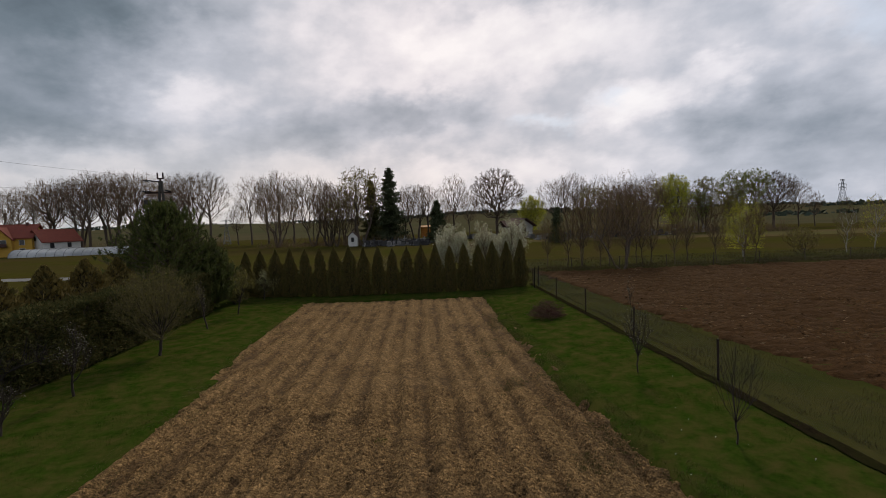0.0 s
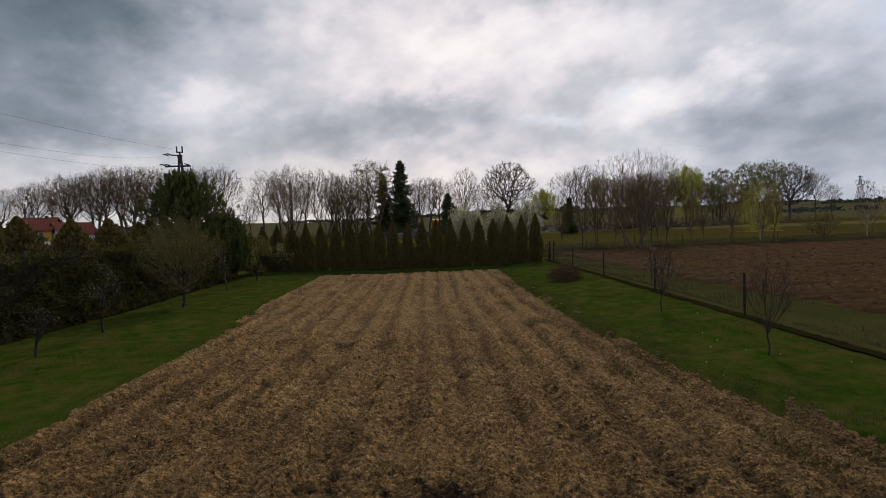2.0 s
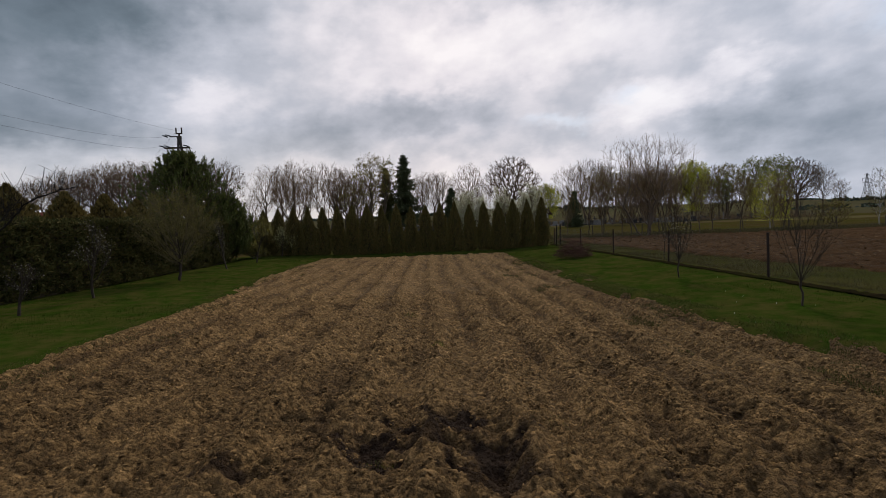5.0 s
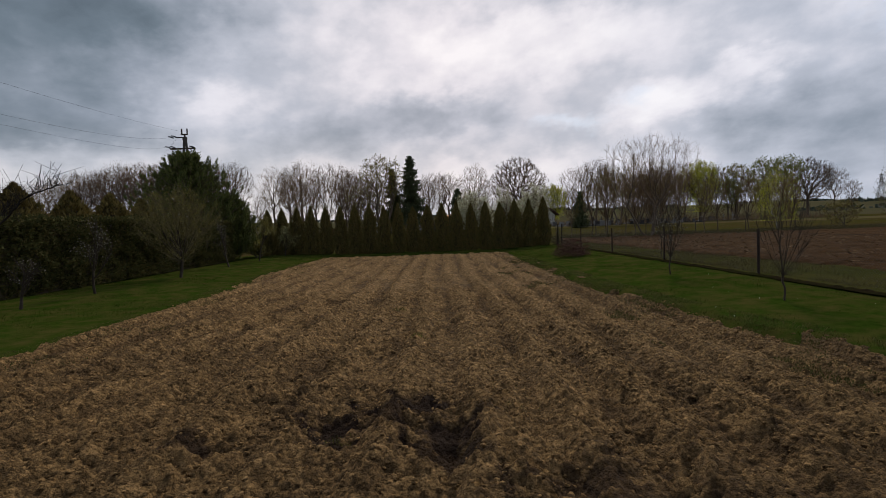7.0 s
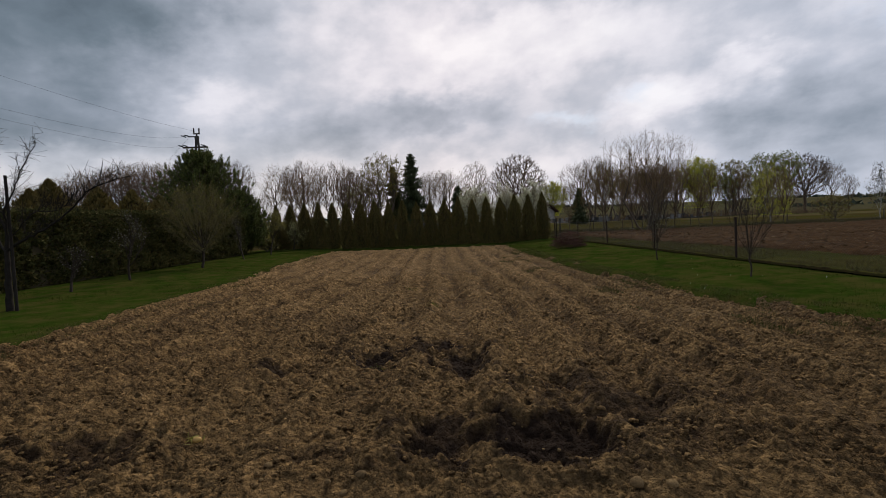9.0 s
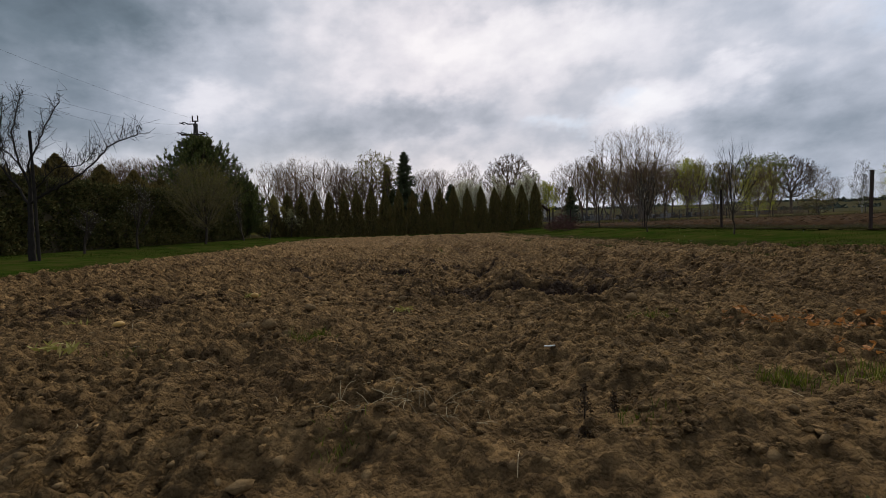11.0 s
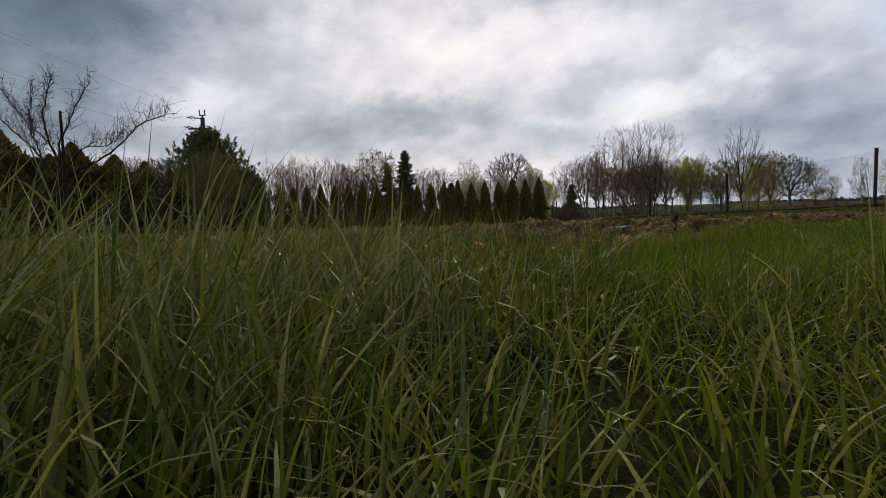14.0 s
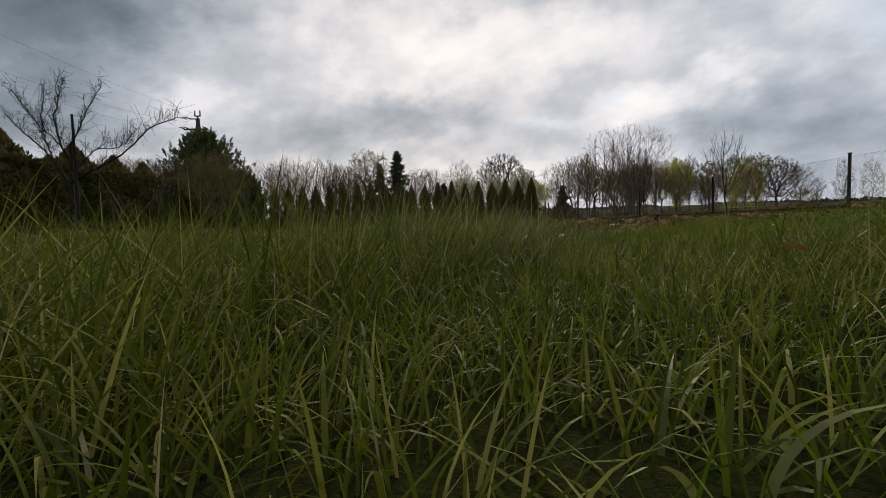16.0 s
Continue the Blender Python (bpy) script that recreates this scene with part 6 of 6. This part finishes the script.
def build_grass():
    rng = np.random.default_rng(600)
    long_ = [stand(rng, -2.6, 2.2, -3.05, -0.90, 1500, 26, 0.030, 0.06, 0.170, 0.0036, 6, 1.05, True),
             stand(rng, -1.7, 1.0, -2.75, -1.62, 1250, 24, 0.026, 0.09, 0.13, 0.0034, 6, 1.0, True),
             stand(rng, -6.5, -2.4, -2.6, -0.90, 1100, 14, 0.045, 0.04, 0.12, 0.0055, 4, 0.9, True)]
    join("grass", long_, GRASS, "long soft green grass at the field's edge")
    pale = [stand(rng, -1.8, 0.6, -3.05, -1.20, 260, 8, 0.024, 0.10, 0.150, 0.0048, 7, 1.25, True),
            stand(rng, -1.0, -0.15, -1.65, -1.22, 45, 12, 0.020, 0.13, 0.08, 0.0042, 6, 0.65, True),
            stand(rng, -1.0, -0.5, -2.25, -1.95, 70, 20, 0.022, 0.13, 0.07, 0.0042, 6, 0.70, True)]
    join("pale_grass", pale, PALEBLADE, "pale grey-green bent blades among the long grass")
    dry = [stand(rng, -1.6, 1.4, -2.8, -1.15, 420, 5, 0.035, 0.05, 0.100, 0.0026, 5, 1.7, True),
           stand(rng, -0.2, 1.6, -2.4, -1.10, 420, 6, 0.040, 0.03, 0.050, 0.0022, 4, 1.7, False)]
    join("dry_blades", dry, STRAWBLADE, "straw-coloured dead blades lying in the green grass")
    short = [stand(rng, -0.35, 1.7, -1.85, -1.0, 2900, 28, 0.034, 0.045, 0.060, 0.0026, 3, 1.25, False),
             stand(rng, -2.4, 2.4, -3.0, -0.95, 1700, 20, 0.045, 0.025, 0.050, 0.0030, 3, 1.4, False),
             stand(rng, -2.4, 1.6, -3.0, -0.95, 1800, 14, 0.060, 0.03, 0.05, 0.0030, 3, 1.2, True),
             stand(rng, 1.8, 6.5, -2.6, -0.95, 1200, 16, 0.070, 0.03, 0.06, 0.0050, 3, 1.1, False)]
    join("sward", short, SWARD, "short yellow-green lawn grass at the field's edge")
    # low broad-leaved weeds in the sward
    n = 1500
    cx, cy = rng.uniform(-0.1, 1.7, 60), rng.uniform(-2.1, -1.15, 60)
    q = rng.integers(0, 60, n)
    x, y = cx[q] + rng.normal(size=n) * 0.05, cy[q] + rng.normal(size=n) * 0.04
    P = np.stack([x, y, lie(x, y) + rng.uniform(0.015, 0.05, n)], -1)[clear(x, y) > 0.05]
    tagged(link("clover", card_mesh("clover", rng, P, 0.008, CLOVER, np.repeat([[0.5, -0.5, 0.15]], len(P), 0), 0.85, 0.6)), "small round-leaved weeds growing in the short grass", "weeds", kind="stuff")


def build_turf():
    rng = np.random.default_rng(601)
    V, F, o = [], [], 0
    for x0, x1, y0, y1, n, h in ((-13.4, -5.2, -1, 36, 60000, .07), (4.6, 10.2, 0, 37, 52000, .065), (-8, 10, 33.6, 37, 14000, .06)):
        x, y = rng.uniform(x0, x1, n), y0 + (y1 - y0) * rng.uniform(0, 1, n) ** 1.35
        wob = 0.35 * fbm(x * .9, y * .9, 101)
        keep = ~in_field(x - wob, y, 0.1)
        x, y = x[keep], y[keep]
        k = 0.6 + fbm(x * 0.8, y * 0.8, 621)
        s = 1 + y / 16
        v, f = blades(rng, x, y, h * k.clip(.3, 1.4) * rng.uniform(.5, 1.2, len(x)), 0.006 * s, 0.7, 2)
        V.append(v)
        F.append(f + o)
        o += len(v)
    tagged(link("lawn_grass", mesh_np("lawn_grass", np.concatenate(V), np.concatenate(F), [TURF])), "short green lawn grass on both sides of the field", "grass", kind="stuff")
    V, F, o = [], [], 0
    for side, n in ((1, 110000), (-1, 26000)):
        y = -0.6 + 28 * rng.uniform(0, 1, n) ** 1.4
        u = rng.uniform(-2.4, 0.7, n)
        x = right_edge(y) + u if side > 0 else left_edge(y) - u * 0.6
        keep = fbm(x * 1.1, y * 0.8, 641) + 0.4 * fbm(x * 5, y * 5, 643) + u * 0.26 > -0.10
        x, y = x[keep], y[keep]
        v, f = blades(rng, x, y, 0.05 * rng.uniform(.4, 1.3, len(x)), 0.006 * (1 + y / 25), 0.9, 2)
        v[:, 2] += np.repeat(np.maximum(0.01 + soil_height(x, y, 0.04), -0.02) * in_field(x, y, 0.1), 5)
        V.append(v)
        F.append(f + o)
        o += len(v)
    tagged(link("margin_weeds", mesh_np("margin_weeds", np.concatenate(V), np.concatenate(F), [MARGIN])), "sparse olive weeds creeping over the field's margin", "weeds", kind="stuff")
    V, F, o = [], [], 0
    for x0, x1, y0, y1, n, h, w in ((10.5, 13.8, -2, 46, 36000, .15, .008), (10.55, 10.8, -3, 38, 4000, .18, .007), (11, 90, 46.2, 50.5, 26000, .6, .022), (8, 70, 50, 62, 16000, .3, .03), (-30, 11, 38.5, 56, 20000, .3, .02)):
        x, y = rng.uniform(x0, x1, n), rng.uniform(y0, y1, n)
        k = 0.7 + fbm(x * 0.7, y * 0.7, 631)
        v, f = blades(rng, x, y, h * k.clip(.25, 1.5) * rng.uniform(.5, 1.2, n), w * rng.uniform(.6, 1.3, n), 0.5, 2)
        V.append(v)
        F.append(f + o)
        o += len(v)
    tagged(link("verge_grass", mesh_np("verge_grass", np.concatenate(V), np.concatenate(F), [DRYGRASS])), "rough half-dry grass along the fences", "grass", kind="stuff")


def build_stubble():
    """Pale bits of stalk strewn over the red field."""
    r6 = np.random.default_rng(640)
    n = 6000
    x, y = 14 + 70 * r6.uniform(0, 1, n) ** 1.4, r6.uniform(10, 45, n)
    keep = fbm(x * 0.15, y * 0.15, 645) > -0.12
    x, y = x[keep], y[keep]
    P = np.stack([x, y, lie(x, y) + 0.17 + 0.05 * r6.normal(size=len(x))], -1)
    U = np.repeat([[2.0, -0.6, 0]], len(x), 0)
    tagged(link("stubble", card_mesh("stubble", r6, P, 0.17, STUBBLE, U, 0.30, 0.5)), "pale bits of stalk strewn over the red field", "stubble", kind="stuff")


STUBBLE = leafmat("stubble", [(.085, .052, .026), (.150, .098, .052), (.220, .155, .090)], 0.9, 0.0, 0.05)
build_grass()
build_turf()
build_stubble()

# ---------------------------------------------------------------- small things on the field


def daisy_mesh():
    bm = bmesh.new()
    bmesh.ops.create_cone(bm, segments=5, radius1=.003, radius2=.002, depth=.07, matrix=Matrix.Translation((0, 0, .035)))
    for k in range(8):
        a = k * math.pi / 4
        c, q = math.cos(a), math.sin(a)
        v = [bm.verts.new((c * r - q * t, q * r + c * t, .07 + z)) for r, t, z in ((.003, 0, 0), (.014, -.007, .004), (.022, 0, .002), (.014, .007, .004))]
        bm.faces.new(v)
    me = bpy.data.meshes.new("daisy")
    bm.to_mesh(me)
    bm.free()
    me.materials.append(WHITEP)
    return me


DAISY = daisy_mesh()
rd = np.random.default_rng(655)
for i in range(10):
    x, y = ((7.6, 11.2), (8.3, 10.2), (8.6, 13.5), (6.9, 9.3))[i % 4]
    x, y = x + rd.normal() * .45, y + rd.normal() * .6
    ob = link("daisy", DAISY)
    ob.matrix_world = Matrix.Translation((x, y, float(lie(x, y)) - .01)) @ Euler((rd.normal() * .15, rd.normal() * .15, rd.uniform(0, 6))).to_matrix().to_4x4() @ Matrix.Scale(0.6, 4)
    tagged(ob, "small white daisy in bloom on the lawn", "flower", "daisies on the lawn")



def tuft(x, y, n, spread, h, seed, mat_=None, label="small tuft of fresh grass growing in the soil"):
    rng = np.random.default_rng(seed)
    px, py = rng.normal(size=n) * spread, rng.normal(size=n) * spread * 0.8
    V, F = blades(rng, px + x, py + y, h * rng.uniform(.5, 1.1, n), np.full(n, 0.0035), 0.7, 3)
    V[:, 2] += np.repeat(soil_z(px + x, py + y) - lie(px + x, py + y), 7)
    V -= [x, y, 0]
    ob = link("grass_tuft", mesh_np("grass_tuft", V, F, [mat_ or GRASS]))
    ob.location = (x, y, 0)
    tagged(ob, label, "weed", "weeds in the field", "stuff")


for i, (x, y, n, s, h) in enumerate([(0.10, 8.28, 90, .07, .10), (-0.55, 11.6, 120, .10, .10), (-0.81, 0.79, 300, .05, .085), (1.33, .86, 300, .06, .08), (1.70, .88, 220, .06, .05), (1.52, .86, 140, .08, .04), (1.30, -.27, 240, .06, .075), (1.66, -.34, 380, .13, .085),
                                     (-0.52, 4.55, 70, .06, .07), (-1.75, .55, 120, .10, .05), (0.6, -.55, 60, .05, .05), (-0.35, -.62, 60, .06, .05), (1.35, 5.2, 80, .12, .05), (2.6, .15, 70, .14, .05), (-2.3, -.5, 110, .15, .06)]):
    tuft(x, y, n, s, h, 700 + i)


DEADLEAF = leafmat("withered_brown_leaf", [(.030, .020, .012), (.055, .036, .020), (.085, .058, .032)], 0.9, 0.1, 0.1)


def dead_plant(x, y, h, seed):
    rng = np.random.default_rng(seed)
    root = new("dead_plant")
    stem = np.array([[0, 0, -.02], [.004, .003, h * .5], [.0, .006, h]])
    link("stem", tube_mesh("stem", [(stem, .003, .0015)], 5, DARKBARK), root)
    t = rng.uniform(.15, 1.0, 110)
    P = np.stack([rng.normal(size=110) * .012 * (1.3 - t), rng.normal(size=110) * .012 * (1.3 - t), t * h], -1)
    link("seed_head", card_mesh("seed_head", rng, P, .013, DEADLEAF), root)
    root.location = (x, y, soil_at(x, y))
    tagged(root, "dried dark seed head standing in the soil", "dead plant", "dried plants")


dead_plant(0.44, -.50, .115, 751)
dead_plant(0.55, -.47, .095, 752)
dead_plant(0.40, -.62, .040, 753)


def loose(name, lines, sides, material, x, y, z, label, category, group="", turn=0.0):
    ob = link(name, tube_mesh(name, lines, sides, material))
    ob.matrix_world = Matrix.Translation((x, y, z)) @ Euler((0, 0, turn)).to_matrix().to_4x4()
    return tagged(ob, label, category, group)


loose("plastic_peg", [(np.array([[-.026, 0, 0], [0, 0, .001], [.026, .002, .004]]), .0042, .0042)], 8, WHITEP, .50, .18, soil_at(.50, .18) + .012, "small white plastic peg lying on the soil", "peg", turn=-.3)
rng = np.random.default_rng(760)
for i in range(90):
    x, y = (rng.uniform(-2.6, 2.4), rng.uniform(-.9, 1.6)) if i % 3 == 0 else (-.18 + rng.normal() * .20, -.33 + rng.normal() * .10)
    L = rng.uniform(.04, .15)
    a = rng.uniform(0, 6.28)
    u = np.linspace(-.5, .5, 6)
    px, py = math.cos(a) * L * u + rng.normal() * .02 * u * u, math.sin(a) * L * u + rng.normal() * .02 * u * u
    g = soil_z(x + px, y + py)
    z = np.interp(u, [-.5, 0, .5], [g[0], max(g.max(), (g[0] + g[-1]) / 2), g[-1]]) + .003 - .006 * u * u
    loose("straw", [(np.stack([px, py, z], -1), .0013, .0009)], 4, STRAW, x, y, 0, "dry pale stalk lying on the soil", "straw", "dry stalks on the field")


def leaf_mesh(seed):
    rng = np.random.default_rng(seed)
    bm = bmesh.new()
    n, rows = 5, []
    for i in range(n + 1):
        t = i / n
        w = .022 * math.sin(math.pi * (t * .9 + .05)) + .002
        cz = .012 * math.sin(t * 3 + seed) + .006 * rng.normal()
        rows.append([bm.verts.new((s * w, (t - .5) * .075, cz + abs(s) * .010 * rng.uniform(.2, 1.2))) for s in (-1, 0, 1)])
    for a, b in zip(rows[:-1], rows[1:]):
        for j in (0, 1):
            bm.faces.new((a[j], a[j + 1], b[j + 1], b[j]))
    me = bpy.data.meshes.new("dry_leaf")
    bm.to_mesh(me)
    bm.free()
    me.materials.append(LEAFDRY)
    return me


LEAVES = [leaf_mesh(i) for i in range(5)]
for i in range(84):
    cx, cy, s = ((1.90, .68, .12), (2.15, .62, .15), (2.42, .52, .13), (1.95, .07, .07))[(0, 0, 1, 1, 1, 2, 2, 3)[i % 8]]
    x, y = cx + rng.normal() * s, cy + rng.normal() * s * .7
    ob = link("dry_leaf", LEAVES[i % 5])
    k = rng.uniform(.45, .85)
    ob.matrix_world = Matrix.Translation((x, y, soil_at(x, y) + .026)) @ Euler((rng.normal() * .4, rng.normal() * .4, rng.uniform(0, 6.3))).to_matrix().to_4x4() @ Matrix.Diagonal((k, k, k, 1))
    tagged(ob, "curled dry orange-brown leaf on the soil", "leaf", "dry leaves on the field")


def lump(seed, rough_=0.22, flat=0.7, n=2):
    """An uneven clod, root or fruit of unit size."""
    bm = bmesh.new()
    bmesh.ops.create_icosphere(bm, subdivisions=n, radius=0.5)
    for v in bm.verts:
        k = 1 + rough_ * (noise.noise(v.co * 3.1 + Vector((seed * 7.3, 0, 0))) + 0.6 * noise.noise(v.co * 7.7 + Vector((0, seed * 3.1, 0))))
        v.co = Vector((v.co.x * k, v.co.y * k, v.co.z * k * flat))
    for f in bm.faces:
        f.smooth = True
    return bm


def single(name, bm, material, x, y, sx, sy, sz, label, category, group="", turn=0.0, up=0.3):
    me = bpy.data.meshes.new(name)
    bm.to_mesh(me)
    bm.free()
    me.materials.append(material)
    ob = link(name, me)
    ob.matrix_world = Matrix.Translation((x, y, soil_at(x, y) + sz * up)) @ Euler((0, 0, turn)).to_matrix().to_4x4() @ Matrix.Diagonal((sx, sy, sz, 1))
    return tagged(ob, label, category, group)


single("squash", lump(1, .08, .8), SQUASH, -1.80, 2.53, .075, .06, .065, "small pale yellow squash lying on soil", "vegetable", turn=.4)
single("squash", lump(2, .15, .7), SQUASH, -2.19, 1.16, .075, .06, .06, "pale shrivelled squash half sunk in the soil", "vegetable", turn=1.0)
for i, (x, y, s) in enumerate([(-.30, 1.84, .085), (-.40, 1.72, .06), (-1.02, 2.05, .07), (-1.0, 1.55, .08), (-1.1, .95, .10), (-1.25, 1.0, .08), (-.95, .85, .085), (-1.35, 1.15, .07), (1.54, 1.65, .10), (1.75, 1.6, .08)]):
    single("stone", lump(10 + i, .34, .75), CLOD, x, y, s, s * .85, s * .9, "rounded earth-caked stone lying on the soil", "stone", "stones on the field", i)
for i, (x, y) in enumerate([(-2.79, 1.39), (-2.72, 1.45), (-1.85, 2.55), (-.30, 1.55), (-2.2, .62), (-2.0, .5)]):
    r2 = np.random.default_rng(790 + i)
    P = r2.normal(size=(26, 3)) * [.045, .025, .010] + [0, 0, .02]
    ob = link("wilted_plant", card_mesh("wilted_plant", r2, P, .05, PLANTYEL, aspect=.3))
    ob.location = (x, y, soil_at(x, y))
    tagged(ob, "wilted yellow vegetable leaves on the soil", "plant", "wilted plants on the field")
for i, (x, y, z, turn, tip, k) in enumerate([(-.12, -1.70, .030, .4, .2, .15), (-.05, -1.68, .020, 2.1, -.3, .16), (-.16, -1.66, .03, 1.2, .3, .2), (.22, -1.32, .03, 2.6, .2, .2), (-.69, -2.0, .05, .6, .8, .16), (-.37, -2.36, .030, 1.1, .2, .35)]):
    ob = link("dry_leaf", LEAVES[i % 5])
    ob.matrix_world = Matrix.Translation((x, y, float(lie(x, y)) + z)) @ Euler((tip, 0.2, turn)).to_matrix().to_4x4() @ Matrix.Diagonal((k, k, k, 1))
    tagged(ob, "withered brown-orange leaf caught in the grass", "leaf", "withered leaves in the grass")

# a withered leaf standing rolled up in the grass, its tip bent over
bm = lump(31, .3, .8)
for v in bm.verts:
    v.co = Vector((v.co.x * .010 + .004 * v.co.z, v.co.y * .007, v.co.z * .042))
tip = lump(32, .25, .8)
for v in tip.verts:
    v.co = Vector((v.co.x * .011 - .008, v.co.y * .005, v.co.z * .006 + .031 - .35 * v.co.x * .011))
rolled = tagged(new("withered_leaf"), "rolled orange-red withered leaf standing in the grass", "leaf")
rolled.location = (-.508, -1.905, .018)
part("leaf_blade", bm, PEEL, rolled)
part("leaf_tip", tip, PEELTIP, rolled, "paler bent-over tip")

# loose clods, each a piece of the field; the nearest stretch singly, the rest joined
def chunk(seed, flat=0.7, n=16):
    """An angular broken clod of unit size."""
    r5 = np.random.default_rng(seed)
    p = r5.normal(size=(n, 3))
    p = p / np.linalg.norm(p, axis=1, keepdims=True) * r5.uniform(0.32, 0.55, (n, 1)) * [1, r5.uniform(.65, 1), flat]
    bm = bmesh.new()
    for q in p:
        bm.verts.new(q)
    bmesh.ops.convex_hull(bm, input=bm.verts)
    bmesh.ops.delete(bm, geom=[v for v in bm.verts if not v.link_faces], context="VERTS")
    return bm


CLODS = []
for i in range(10):
    bm = chunk(50 + i, .62, 22)
    for f in bm.faces:
        f.smooth = True
    me = bpy.data.meshes.new("clod")
    bm.to_mesh(me)
    bm.free()
    me.materials.append(CLOD)
    CLODS.append(me)
rng = np.random.default_rng(800)
for i in range(290):
    x, y = rng.uniform(-2.6, 2.6), -0.9 + 4.2 * rng.uniform(0, 1) ** 1.2
    s = rng.uniform(.02, .05) if rng.uniform() < .9 else rng.uniform(.05, .085)
    ob = link("clod", CLODS[i % 10], FIELD)
    ob.matrix_world = Matrix.Translation((x, y, soil_at(x, y) + s * .10)) @ Euler((rng.normal() * .4, rng.normal() * .4, rng.uniform(0, 6.3))).to_matrix().to_4x4() @ Matrix.Diagonal((s, s * rng.uniform(.7, 1.1), s, 1))


def far_clods():
    r3 = np.random.default_rng(801)
    VV, FF, A, B_, o = [], [], [], [], 0
    for kind in range(5):
        bm = chunk(61 + kind, .52, 17)
        bm.verts.index_update()
        base = np.array([v.co[:] for v in bm.verts])
        faces = np.array([[v.index for v in f.verts] for f in bm.faces])
        bm.free()
        for n, y0, y1, x0, x1, s0, s1 in ((850, -0.85, 1.8, -3.2, 3.2, .014, .050), (2700, 1.8, 7.5, -7.0, 7.0, .022, .070), (2600, 7.5, 32, -7.9, 5.9, .032, .060)):
            y = y0 + (y1 - y0) * r3.uniform(0, 1, n) ** 1.15
            x = r3.uniform(x0, x1, n)
            ok = in_field(x, y, .2) & (fbm(x * 0.9, y * 0.9, 811) + 0.25 * furrows(x, y) * (y > 4) > -0.22 + 0.20 * (y < 1.8))
            for px, py, sz, dep in PITS[:10]:
                ok &= np.hypot(x - px, y - py) > sz * 0.8
            x, y = x[ok], y[ok]
            m = len(x)
            s = s0 + s1 * r3.uniform(0, 1, m) ** 2.2
            a = r3.uniform(0, 6.28, m)
            c, sn = np.cos(a)[:, None], np.sin(a)[:, None]
            P = base[None] * s[:, None, None] * r3.uniform(.75, 1.2, (m, 1, 3))
            V = np.stack([P[..., 0] * c - P[..., 1] * sn + x[:, None], P[..., 0] * sn + P[..., 1] * c + y[:, None], P[..., 2] + (soil_z(x, y) + s * .07)[:, None]], -1)
            VV.append(V.reshape(-1, 3))
            FF.append((faces[None] + (np.arange(m) * len(base))[:, None, None]).reshape(-1, 3) + o)
            A.append(np.repeat(r3.uniform(.55, 1, m), len(base)))
            B_.append(np.repeat(0.8 * ease((4.8 - y) / 4.5), len(base)))
            o += m * len(base)
    ob = link("small_clods", mesh_np("small_clods", np.concatenate(VV), np.concatenate(FF), [SOIL], smooth=True, attrs={"crumb": np.concatenate(A), "crust": np.concatenate(B_)}), FIELD)
    ob["kind"] = "stuff"


far_clods()
